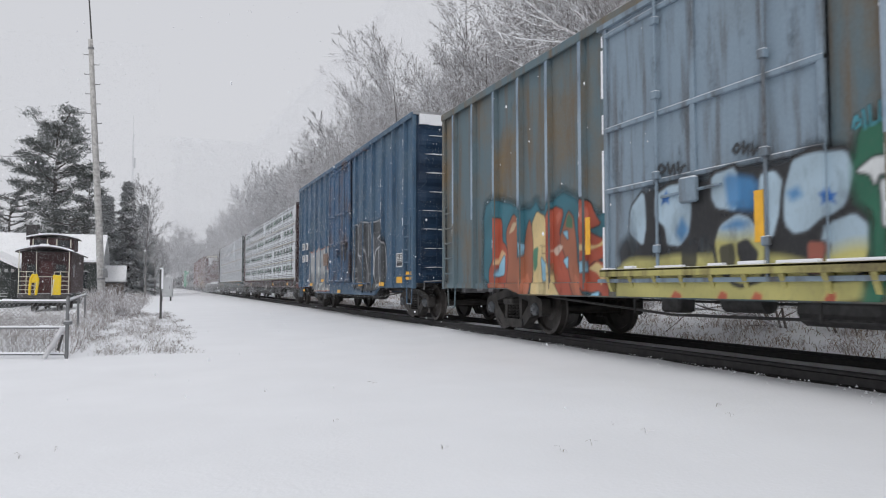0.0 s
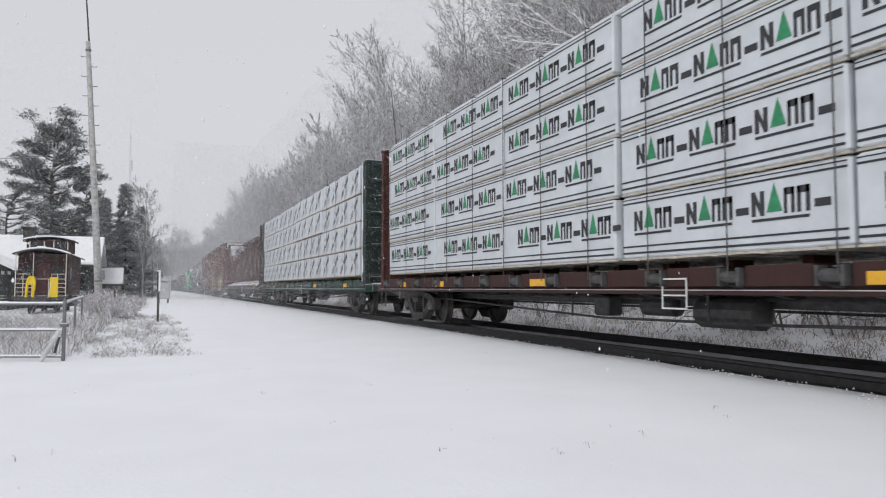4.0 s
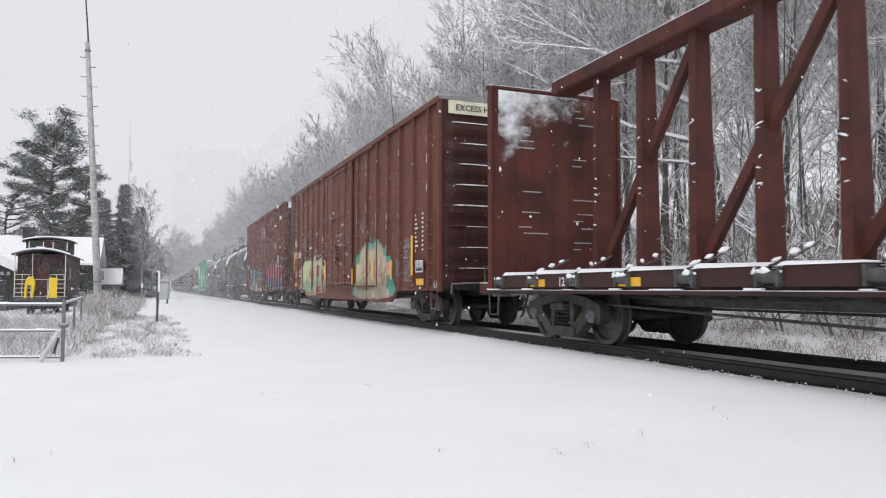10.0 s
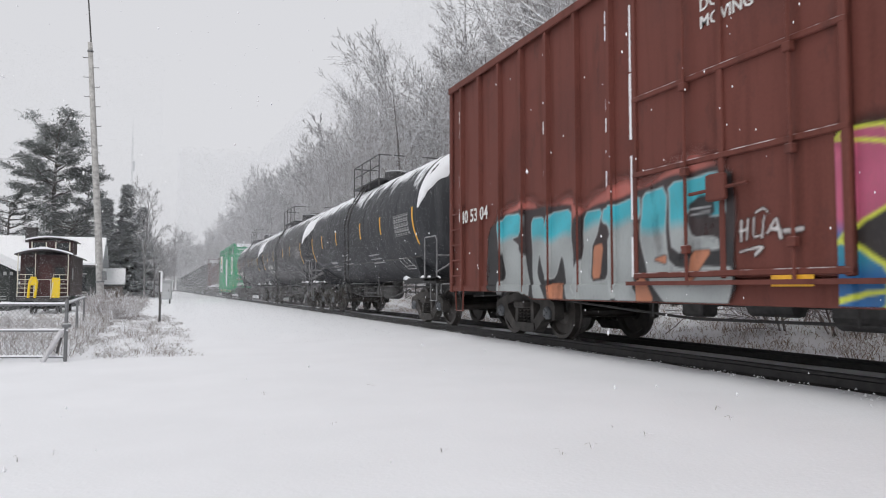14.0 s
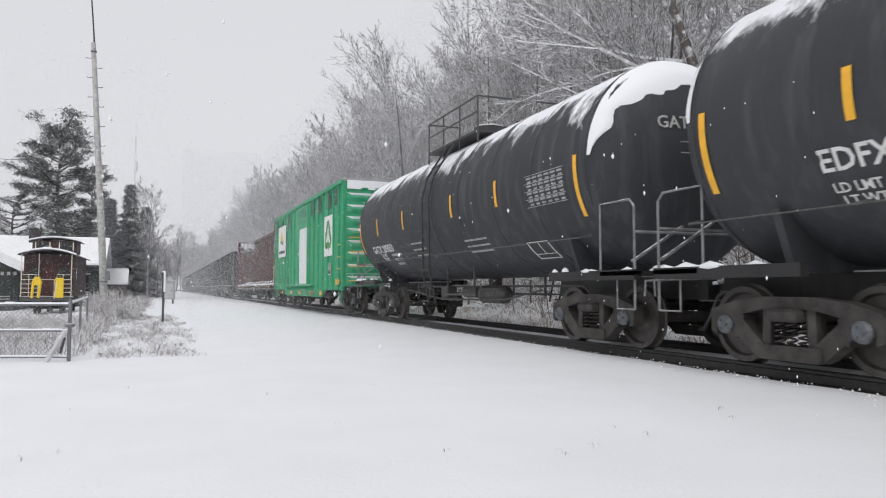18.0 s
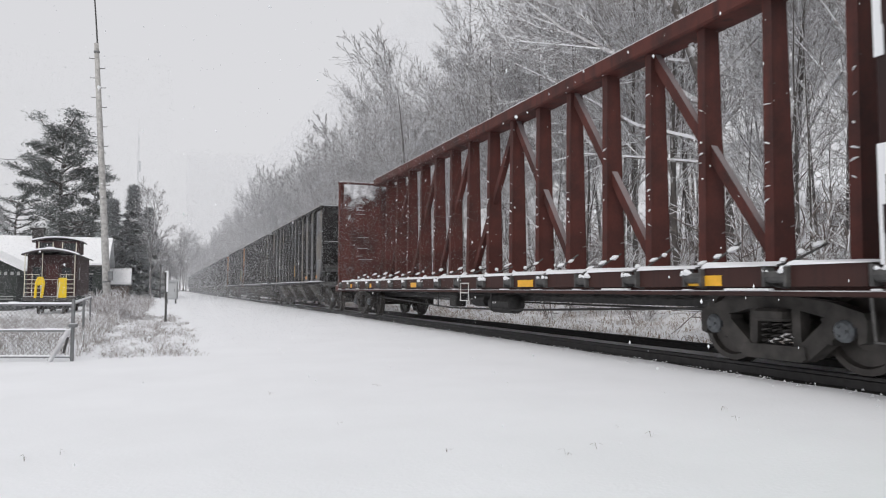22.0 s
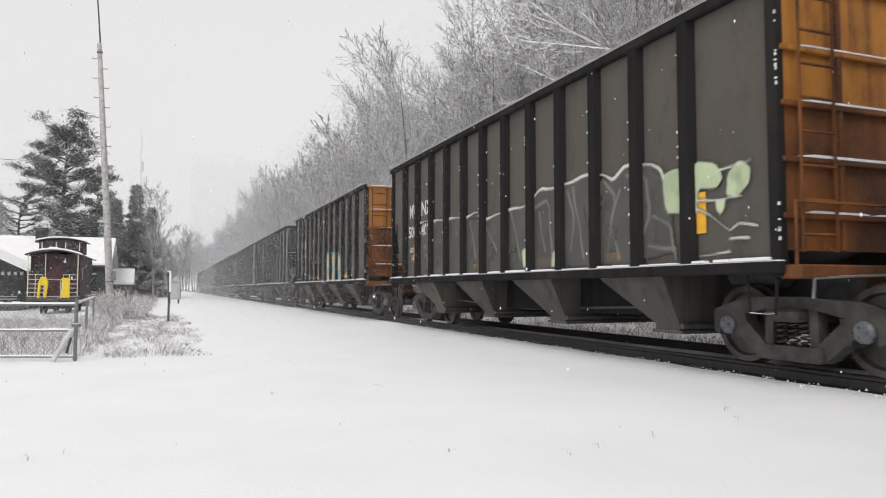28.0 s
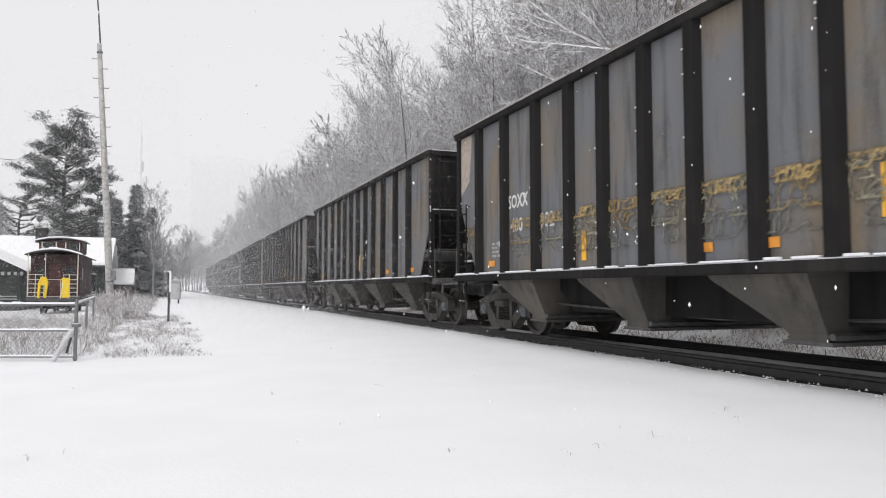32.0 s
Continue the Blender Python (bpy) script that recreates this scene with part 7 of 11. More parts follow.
m.poly([(5.89, 2.43), (5.42, 2.56), (4.05, 2.19), (3.81, 2.33), (3.6, 2.13), (2.96, 2.39), (2.61, 2.25), (2.41, 2.07), (1.92, 1.91), (1.82, 2.28), (1.73, 2.2), (1.75, 1.76), (1.47, 1.64), (1.49, 0.71), (5.92, 0.74)], (0.05, 0.2, 0.26), cover=0.85, edge=0.2)
m.poly([(5.36, 2.15), (5.1, 2.1), (5.06, 1.69), (4.92, 1.59), (4.84, 1.43), (4.85, 1.06), (4.93, 0.65), (5.57, 0.64), (5.66, 1.14), (5.44, 1.39), (5.29, 1.64)], (0.36, 0.075, 0.04), line=(0.02, 0.02, 0.022), lw=0.02)
m.poly([(4.91, 1.87), (4.64, 2.14), (4.46, 2.03), (4.42, 1.7), (4.35, 1.23), (4.15, 1.8), (4.03, 1.99), (3.92, 1.78), (3.88, 1.32), (4.08, 0.66), (4.93, 0.65), (4.84, 1.37)], (0.33, 0.115, 0.06), line=(0.02, 0.02, 0.022), lw=0.02)
m.poly([(3.96, 1.89), (3.78, 2.11), (3.52, 2.01), (3.45, 1.57), (3.3, 1.19), (3, 0.69), (3.99, 0.67), (3.9, 1.33)], (0.6, 0.46, 0.22), line=(0.02, 0.02, 0.022), lw=0.02)
m.poly([(3.4, 1.94), (3.23, 2.12), (2.97, 2.05), (3.09, 1.7), (2.98, 1.59), (2.77, 1.18), (2.55, 0.7), (3, 0.69), (3.22, 0.98), (3.41, 1.46)], (0.36, 0.075, 0.04), line=(0.02, 0.02, 0.022), lw=0.02)
m.poly([(3.07, 1.6), (2.84, 2.04), (2.68, 1.91), (2.62, 1.66), (2.6, 1.27), (2.44, 0.88), (2.29, 0.7), (2.65, 0.69), (2.84, 1.18)], (0.33, 0.115, 0.06), line=(0.02, 0.02, 0.022), lw=0.02)
m.poly([(2.54, 1.99), (2.41, 2.14), (2.21, 2.07), (2.07, 1.88), (1.97, 1.76), (2.32, 1.7), (2.11, 1.6), (1.83, 1.5), (1.85, 1.28), (2.06, 1.24), (2.34, 1.14), (2.12, 1.25), (1.89, 1.19), (1.65, 0.88), (1.55, 0.71), (1.84, 0.67), (1.95, 0.79), (2.19, 0.79), (2.38, 0.83), (2.53, 1.26)], (0.36, 0.075, 0.04), line=(0.02, 0.02, 0.022), lw=0.02)
m.poly([(2.88, 1.93), (2.82, 2), (2.7, 1.89), (2.69, 1.74), (2.9, 1.79)], (0.06, 0.16, 0.09))
m.poly([(3.92, 1.49), (3.74, 1.54), (3.78, 1.21), (3.9, 1.1)], (0.06, 0.2, 0.12))
m.poly([(3.81, 0.71), (3.71, 1.32), (3.46, 1.15), (3, 0.69)], (0.62, 0.5, 0.26))
m.poly([(2.28, 1.14), (2.06, 1.22), (1.86, 1.1), (1.92, 0.86), (2.06, 1.06)], (0.6, 0.46, 0.22))
m.poly([(2.56, 1.35), (2.43, 1.49), (2.05, 1.46), (1.85, 1.55), (1.87, 1.45), (2.36, 1.4)], (0.6, 0.46, 0.22))
m.poly([(3.29, 1.43), (3.07, 1.53), (2.97, 1.49), (3.17, 1.34)], (0.55, 0.42, 0.34))
m.poly([(5.32, 1.26), (5.08, 1.54), (4.92, 1.43), (5.09, 1.28)], (0.55, 0.36, 0.2))
m.poly([(4.8, 1.79), (4.66, 1.99), (4.49, 1.99), (4.62, 1.84)], (0.55, 0.4, 0.24))
m.poly([(3.2, 1.97), (3.08, 2.04), (3.03, 1.98), (3.16, 1.81)], (0.46, 0.13, 0.08))
m.poly([(5.57, 0.81), (5.44, 0.98), (4.98, 0.88), (5.01, 0.68)], (0.33, 0.115, 0.06))
m.poly([(4.36, 0.88), (4.12, 1.11), (4.03, 0.88), (4.13, 0.68)], (0.45, 0.16, 0.09))
m.poly([(2.67, 1.07), (2.54, 0.97), (2.41, 0.74), (2.58, 0.73)], (0.45, 0.15, 0.08))
m.poly([(2.41, 1.97), (2.31, 2.03), (2.25, 1.91), (2.32, 1.77)], (0.46, 0.14, 0.09))
m.poly([(5.2, 1.26), (4.97, 1.44), (4.98, 1.06), (5.26, 1.04)], (0.25, 0.48, 0.62), line=(0.02, 0.02, 0.022), lw=0.015)
m.poly([(3.66, 1.37), (3.5, 1.2), (3.46, 0.96), (3.63, 0.94)], (0.25, 0.48, 0.62), line=(0.02, 0.02, 0.022), lw=0.015)
m.poly([(4.34, 1.64), (4.23, 1.57), (4.27, 1.34)], (0.25, 0.48, 0.62), line=(0.02, 0.02, 0.022), lw=0.015)
m.poly([(2.98, 1.72), (2.83, 1.73), (2.82, 1.58)], (0.25, 0.48, 0.62), line=(0.02, 0.02, 0.022), lw=0.015)
m.poly([(2.99, 1.28), (2.85, 1.33), (2.85, 1.13)], (0.25, 0.48, 0.62), line=(0.02, 0.02, 0.022), lw=0.015)
m.poly([(2.43, 1.21), (2.3, 1.25), (2.28, 1.09), (2.44, 1.07)], (0.25, 0.48, 0.62), line=(0.02, 0.02, 0.022), lw=0.015)
m.poly([(2.19, 0.76), (1.98, 0.79), (1.99, 0.66), (2.2, 0.67)], (0.25, 0.48, 0.62), line=(0.02, 0.02, 0.022), lw=0.015)
m.stroke([(3.7, 1.54), (3.53, 1.52)], (0.2, 0.12, 0.06), 0.008)
m.stroke([(3.62, 1.41), (3.44, 1.4)], (0.2, 0.12, 0.06), 0.008)
m.stroke([(3.52, 1.25), (3.36, 1.24)], (0.2, 0.12, 0.06), 0.008)
m.stroke([(3.38, 1.06), (3.22, 1.06)], (0.2, 0.12, 0.06), 0.008)
m.stroke([(3.22, 0.93), (3.03, 0.92)], (0.2, 0.12, 0.06), 0.008)
m.stroke([(3.62, 1.53), (3.62, 1.41)], (0.2, 0.12, 0.06), 0.008)
m.stroke([(3.45, 1.39), (3.46, 1.25)], (0.2, 0.12, 0.06), 0.008)
m.stroke([(3.29, 1.22), (3.3, 1.06)], (0.2, 0.12, 0.06), 0.008)
m.stroke([(3.18, 1.04), (3.18, 0.93)], (0.2, 0.12, 0.06), 0.008)
m.lay_on()
m = Mural(car, 'graffiti', -5.9, 1.95, 0.74, 3.2, 1.66, lambda y: np.where(abs(y) < 1.75, 0.055, 0.0), 'pale blue sprayed letters with black outline over yellow')
m.poly([(0.87, 2.1), (0.16, 2.14), (-0.39, 2.1), (-0.77, 2.14), (-1.32, 2.12), (-1.66, 2.23), (-2.05, 2.09), (-2.09, 1.74), (-2.17, 1.47), (-2.13, 0.99), (-1.97, 0.88), (1.35, 0.88), (1.43, 1.39), (0.88, 1.75)], (0.02, 0.02, 0.022), cover=0.85, edge=0.12)
m.poly([(1.46, 1.22), (-0.74, 1.25), (-2.1, 1.03), (-2.14, 0.69), (1.47, 0.63)], (0.5, 0.46, 0.16), cover=0.92, edge=0.08)
m.poly([(0.89, 1.37), (1.15, 1.55), (1.14, 1.88), (0.87, 2.07), (0.8, 1.63)], (0.36, 0.47, 0.55), line=(0.02, 0.02, 0.022), lw=0.03)
m.poly([(0.63, 1.72), (0.65, 1.99), (0.38, 2.09), (0.05, 2.04), (-0.01, 1.81), (0.07, 1.47), (0.21, 1.33), (0.44, 1.37), (0.47, 1.6)], (0.36, 0.47, 0.55), line=(0.02, 0.02, 0.022), lw=0.05)
m.poly([(-0.32, 1.85), (-0.34, 2.11), (-0.71, 2.13), (-0.69, 1.65), (-0.38, 1.73)], (0.36, 0.47, 0.55), line=(0.02, 0.02, 0.022), lw=0.05)
m.poly([(-0.95, 1.62), (-0.99, 2.02), (-1.18, 2.03), (-1.28, 1.89), (-1.25, 1.6), (-1.14, 1.35), (-0.92, 1.36)], (0.36, 0.47, 0.55), line=(0.02, 0.02, 0.022), lw=0.05)
m.poly([(-0.37, 1.35), (-0.44, 1.53), (-0.69, 1.63), (-0.87, 1.59), (-1.03, 1.4), (-1.02, 0.97), (-0.67, 0.9), (-0.4, 1.07)], (0.5, 0.46, 0.16), line=(0.02, 0.02, 0.022), lw=0.05, upper=(0.36, 0.47, 0.55), split=1.42)
m.poly([(-0.68, 1.33), (-0.83, 1.38), (-0.96, 1.23), (-0.91, 1.08), (-0.74, 1.06), (-0.67, 1.2)], (0.02, 0.02, 0.022))
m.poly([(-1.3, 1.46), (-1.31, 1.84), (-1.39, 2.08), (-1.56, 2.11), (-1.66, 2.12), (-1.93, 2.11), (-2.03, 1.9), (-1.91, 1.61), (-1.69, 1.51), (-1.54, 1.4), (-1.39, 1.37)], (0.36, 0.47, 0.55), line=(0.02, 0.02, 0.022), lw=0.05)
m.poly([(-1.68, 1.2), (-1.73, 1.47), (-1.99, 1.52), (-2.13, 1.4), (-2.14, 1.18), (-2.02, 0.97), (-1.76, 0.96)], (0.5, 0.46, 0.16), line=(0.02, 0.02, 0.022), lw=0.05, upper=(0.36, 0.47, 0.55), split=1.22)
m.poly([(0.53, 1.98), (0.47, 1.98), (0.44, 2.04), (0.4, 1.98), (0.33, 1.97), (0.39, 1.92), (0.36, 1.85), (0.44, 1.9), (0.52, 1.86), (0.5, 1.93)], (0.03, 0.14, 0.42))
m.poly([(-1.69, 1.74), (-1.74, 1.75), (-1.76, 1.8), (-1.78, 1.74), (-1.84, 1.73), (-1.8, 1.69), (-1.82, 1.63), (-1.76, 1.67), (-1.71, 1.63), (-1.73, 1.69)], (0.03, 0.14, 0.42))
m.poly([(-0.52, 2.09), (-0.96, 1.98), (-0.95, 1.65), (-0.54, 1.69)], (0.05, 0.2, 0.42), cover=0.9, edge=0.08)
m.poly([(-1.33, 1.78), (-1.46, 1.82), (-1.53, 1.73), (-1.4, 1.68)], (0.05, 0.2, 0.42), cover=0.9, edge=0.08)
m.poly([(-0.44, 1.49), (-0.69, 1.58), (-0.87, 1.54), (-0.75, 1.47)], (0.05, 0.2, 0.42), cover=0.9, edge=0.08)
m.poly([(0.29, 1.49), (0.17, 1.68), (0.06, 1.52), (0.18, 1.38)], (0.05, 0.2, 0.42), cover=0.9, edge=0.08)
m.poly([(0.4, 0.73), (0.32, 0.82), (0.2, 0.78), (0.22, 0.67), (0.35, 0.64)], (0.42, 0.1, 0.05), line=(0.5, 0.46, 0.16), lw=0.02)
m.poly([(-0.38, 0.74), (-0.44, 0.82), (-0.54, 0.79), (-0.53, 0.69), (-0.41, 0.66)], (0.42, 0.1, 0.05), line=(0.5, 0.46, 0.16), lw=0.02)
m.poly([(-0.86, 0.75), (-0.92, 0.83), (-1.01, 0.79), (-0.99, 0.7), (-0.89, 0.68)], (0.42, 0.1, 0.05), line=(0.5, 0.46, 0.16), lw=0.02)
m.poly([(-1.7, 0.76), (-1.75, 0.83), (-1.82, 0.8), (-1.8, 0.72), (-1.72, 0.7)], (0.42, 0.1, 0.05), line=(0.5, 0.46, 0.16), lw=0.02)
m.poly([(0.18, 1.33), (-0.07, 1.37), (-0.09, 1.17), (0.03, 0.95), (0.16, 0.98)], (0.02, 0.02, 0.022), cover=0.9)
m.poly([(-0.42, 1.3), (-0.64, 1.33), (-0.65, 1.15), (-0.55, 0.95), (-0.44, 0.97)], (0.02, 0.02, 0.022), cover=0.9)
m.poly([(-1.54, 1.24), (-1.7, 1.27), (-1.71, 1.12), (-1.63, 0.94), (-1.55, 0.96)], (0.02, 0.02, 0.022), cover=0.9)
m.poly([(-1.54, 1.3), (-1.75, 1.29), (-1.71, 1), (-1.58, 1.02)], (0.3, 0.09, 0.06), line=(0.02, 0.02, 0.022), lw=0.02)
m.stroke([(0.58, 2.3), (0.51, 2.36), (0.43, 2.3), (0.51, 2.25), (0.58, 2.3)], (0.02, 0.02, 0.022), 0.016)
m.stroke([(0.39, 2.35), (0.37, 2.21), (0.29, 2.33), (0.28, 2.2)], (0.02, 0.02, 0.022), 0.016)
m.stroke([(0.22, 2.33), (0.21, 2.17), (0.12, 2.28)], (0.02, 0.02, 0.022), 0.016)
m.stroke([(0.24, 2.25), (0.1, 2.26)], (0.02, 0.02, 0.022), 0.016)
m.stroke([(-0.65, 2.32), (-0.7, 2.37), (-0.76, 2.32), (-0.7, 2.27), (-0.65, 2.32)], (0.02, 0.02, 0.022), 0.016)
m.stroke([(-0.8, 2.37), (-0.8, 2.24), (-0.87, 2.34), (-0.87, 2.23)], (0.02, 0.02, 0.022), 0.016)
m.stroke([(-0.92, 2.34), (-0.93, 2.21), (-1, 2.3)], (0.02, 0.02, 0.022), 0.016)
m.stroke([(-0.91, 2.27), (-1.01, 2.28)], (0.02, 0.02, 0.022), 0.016)
m.poly([(-2.02, 2.3), (-2.36, 2.3), (-2.31, 0.7), (-2.03, 0.68), (-2.15, 1.1), (-2.16, 1.47), (-1.98, 1.64)], (0.02, 0.13, 0.075), cover=0.95, edge=0.1)
m.poly([(-2.04, 1.89), (-2.21, 1.98), (-2.35, 1.97), (-2.35, 1.82), (-2.25, 1.83), (-2.2, 1.74), (-2.17, 1.84)], (0.66, 0.68, 0.68), line=(0.02, 0.02, 0.022), lw=0.02)
m.poly([(-2.24, 1.76), (-2.35, 1.8), (-2.33, 1.38), (-2.27, 1.39)], (0.62, 0.65, 0.66), line=(0.02, 0.02, 0.022), lw=0.02)
m.stroke([(-2, 2.29), (-2.04, 2.4), (-2.08, 2.31), (-2.02, 2.27)], (0.05, 0.24, 0.3), 0.025)
m.stroke([(-2.11, 2.42), (-2.12, 2.26)], (0.05, 0.24, 0.3), 0.025)
m.stroke([(-2.17, 2.44), (-2.17, 2.27), (-2.22, 2.28)], (0.05, 0.24, 0.3), 0.025)
m.stroke([(-2.27, 2.46), (-2.25, 2.29), (-2.34, 2.3), (-2.35, 2.45)], (0.05, 0.24, 0.3), 0.025)
m.lay_on()
for ya in (-3.2, -1.0, 2.1):
    plate(car, "reflector", M_YELLOW, -1.735, ya - 0.06, ya + 0.06, 1.32, 1.85, "upright orange strip")
M_SILLYEL = paint("overspray_yellow_steel", (0.42, 0.38, 0.14), (0.12, 0.10, 0.06), 0.5, 0.7, (0.08, 0.06, 0.04), snow=0.6)
b = MB()
b.box(-1.79, -1.62, -5.4, 1.75, 1.06, 1.10, 0.01).box(-1.79, -1.75, -5.4, 1.75, 1.0, 1.10, 0.006)
part("door_track", b, M_SILLYEL, car, "yellow sprayed door track with snow on it")
me = MB().prism([(-1.78, 1.0), (-1.63, 1.0), (-1.63, 0.80), (-1.70, 0.80)], "y", -0.03, 0.03).mesh("track_bracket", M_SILLYEL)
for i in range(15):
    part("track_bracket", me, None, car, "", (0, 1.6 - i * 0.48, 0))
b = MB()
rg = random.Random(91)
yy = 1.7
while yy > -5.3:
    ln = rg.uniform(0.1, 0.6)
    b.box(-1.79, -1.66, yy - ln, yy, 1.10, 1.10 + rg.uniform(0.012, 0.035), 0.005)
    yy -= ln + rg.uniform(0.05, 0.5)
tagged(part("ledge_snow", b, M_SNOW, car), kind="stuff")
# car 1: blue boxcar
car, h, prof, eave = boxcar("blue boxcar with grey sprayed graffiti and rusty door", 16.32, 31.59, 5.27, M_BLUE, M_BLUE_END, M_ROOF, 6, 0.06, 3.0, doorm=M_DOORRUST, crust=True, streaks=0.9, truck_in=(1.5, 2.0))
for words, y, z in (("CO", 6.70, 2.41), ("ER", 5.96, 2.40), ("173", 6.70, 1.90), ("713", 5.96, 1.90)):
    p = plate(car, "number_patch", M_WHITE, -1.69, y - 0.52, y, z - 0.02, z + 0.27, "white stencil patch")
    lettering("reporting_mark", words, 0.30, M_BLACKINK, p, -1.699, y - 0.02, z + 0.02, squeeze=0.95 if len(words) == 2 else 0.82)
m = Mural(car, 'graffiti', -6.5, -1.55, 0.66, 2.9, 1.6, prof, 'dark grey sprayed letters outlined in white')
m.poly([(-1.62, 2.67), (-2.4, 2.84), (-3.04, 2.83), (-4.12, 2.73), (-4.94, 2.81), (-5.05, 2.32), (-5.32, 1.92), (-5.36, 1.3), (-5.21, 0.73), (-3, 0.7), (-1.67, 0.85)], (0.075, 0.08, 0.085), cover=0.85, edge=0.12)
m.poly([(-4.53, 2.12), (-4.84, 2.14), (-5.08, 2), (-5.07, 0.89), (-4.72, 0.83), (-4.56, 1.33)], (0.12, 0.14, 0.16), cover=0.7, edge=0.1)
m.stroke([(-1.66, 2.63), (-2.27, 2.86), (-2.4, 2.32), (-2.32, 1.85), (-2.83, 1.48), (-2.88, 0.99)], (0.62, 0.63, 0.64), 0.016)
m.stroke([(-2.4, 2.73), (-2.56, 2.88), (-2.92, 2.87), (-3.01, 2.57), (-2.91, 2.33), (-3.08, 2.05), (-3.25, 1.71), (-3.52, 1.26), (-3.46, 0.83)], (0.62, 0.63, 0.64), 0.016)
m.stroke([(-3.1, 2.81), (-3.55, 2.76), (-3.53, 1.75)], (0.62, 0.63, 0.64), 0.016)
m.stroke([(-4.02, 2.72), (-4.11, 2.23), (-4.14, 1.12), (-4.37, 0.89)], (0.62, 0.63, 0.64), 0.016)
m.stroke([(-4.07, 2.73), (-4.98, 2.77), (-5.01, 2.44), (-4.76, 2.31), (-4.44, 2.24)], (0.62, 0.63, 0.64), 0.016)
m.stroke([(-4.84, 2.3), (-5.16, 2.04), (-5.35, 1.61), (-5.33, 1.09), (-5.13, 0.78)], (0.62, 0.63, 0.64), 0.016)
m.stroke([(-4.15, 1.59), (-4.3, 1.92), (-4.66, 1.97)], (0.62, 0.63, 0.64), 0.016)
m.stroke([(-4.57, 1.89), (-4.6, 1.22), (-4.72, 0.75)], (0.62, 0.63, 0.64), 0.016)
m.stroke([(-1.62, 2.71), (-1.84, 2.17), (-1.6, 1.18), (-1.82, 0.82)], (0.62, 0.63, 0.64), 0.016)
m.stroke([(-2.28, 1.84), (-2.71, 1.79)], (0.62, 0.63, 0.64), 0.016)
m.stroke([(-4.37, 0.83), (-4.59, 0.94), (-4.72, 0.75), (-4.46, 0.72)], (0.62, 0.63, 0.64), 0.016)
m.stroke([(-5.59, 2.44), (-5.7, 2.63), (-5.77, 2.46), (-5.63, 2.39), (-5.83, 2.3), (-5.96, 2.18), (-5.62, 2.04)], (0.62, 0.63, 0.64), 0.009)
m.stroke([(-5.76, 2.17), (-5.68, 1.93), (-5.61, 1.74), (-5.85, 1.66)], (0.62, 0.63, 0.64), 0.009)
m.stroke([(-5.56, 1.34), (-5.67, 1.48), (-5.74, 1.33), (-5.88, 1.37), (-6, 1.22), (-6, 1.08), (-5.86, 0.94)], (0.62, 0.63, 0.64), 0.009)
m.stroke([(-5.54, 1.46), (-5.74, 1.53), (-6, 1.15)], (0.62, 0.63, 0.64), 0.009)
m.stroke([(-1.9, 1.39), (-2.04, 1.45), (-2.25, 1.37), (-2, 1.24)], (0.62, 0.63, 0.64), 0.009)
m.stroke([(-1.97, 1.17), (-2.03, 0.99), (-2.24, 1.16), (-2.31, 0.96)], (0.62, 0.63, 0.64), 0.009)
m.lay_on()
m = Mural(car, 'graffiti', 1.55, 6.2, 0.66, 2.6, 1.6, prof, 'grey sprayed letters with white lines and an orange rim')
m.poly([(5.52, 2.34), (5.21, 2.37), (4.85, 2.16), (4.52, 2.37), (4.15, 2.17), (3.71, 2.37), (3.44, 2.33), (3.23, 2.09), (3.02, 2.27), (2.64, 2.32), (2.42, 2.13), (2.32, 2.27), (1.95, 2.35), (1.86, 2.29), (1.91, 2.11), (2.1, 1.46), (1.73, 1.48), (1.56, 1.16), (1.4, 1.09), (1.32, 1.06), (1.35, 0.89), (1.52, 0.7), (5.48, 0.67), (5.63, 1.3), (5.5, 1.5)], (0.19, 0.2, 0.21), line=(0.5, 0.17, 0.09), lw=0.035, upper=(0.34, 0.35, 0.355), split=1.4)
m.stroke([(5.46, 2.37), (5.4, 1.89), (4.98, 1.6), (4.75, 1.46)], (0.6, 0.62, 0.58), 0.014)
m.stroke([(4.85, 2.16), (4.75, 1.65), (4.76, 1.02), (4.6, 0.71)], (0.6, 0.62, 0.58), 0.014)
m.stroke([(4.52, 2.34), (4.15, 2.14), (4, 2.15), (3.71, 2.36)], (0.6, 0.62, 0.58), 0.014)
m.stroke([(4.26, 1.79), (4.22, 1.61), (4.32, 1.44), (4.02, 1.36), (4.54, 1.2)], (0.6, 0.62, 0.58), 0.014)
m.stroke([(3.44, 2.32), (3.63, 2.02), (3.78, 1.69)], (0.6, 0.62, 0.58), 0.014)
m.stroke([(2.64, 2.27), (2.76, 1.82), (2.81, 1.51), (2.66, 1.35), (2.11, 1.18), (2.18, 1.08), (2.38, 1.04)], (0.6, 0.62, 0.58), 0.014)
m.stroke([(5.54, 1.43), (5.58, 1.03), (5.11, 0.77)], (0.6, 0.62, 0.58), 0.014)
m.stroke([(1.51, 1.2), (1.41, 0.89), (1.52, 0.76)], (0.6, 0.62, 0.58), 0.014)
m.stroke([(2.37, 1.48), (2.04, 1.41), (1.73, 1.47), (1.57, 1.2), (1.68, 1.07), (1.93, 0.99)], (0.6, 0.62, 0.58), 0.014)
m.stroke([(2.39, 0.94), (2.5, 0.74)], (0.6, 0.62, 0.58), 0.014)
m.stroke([(2.42, 2.12), (2.65, 1.81)], (0.6, 0.62, 0.58), 0.014)
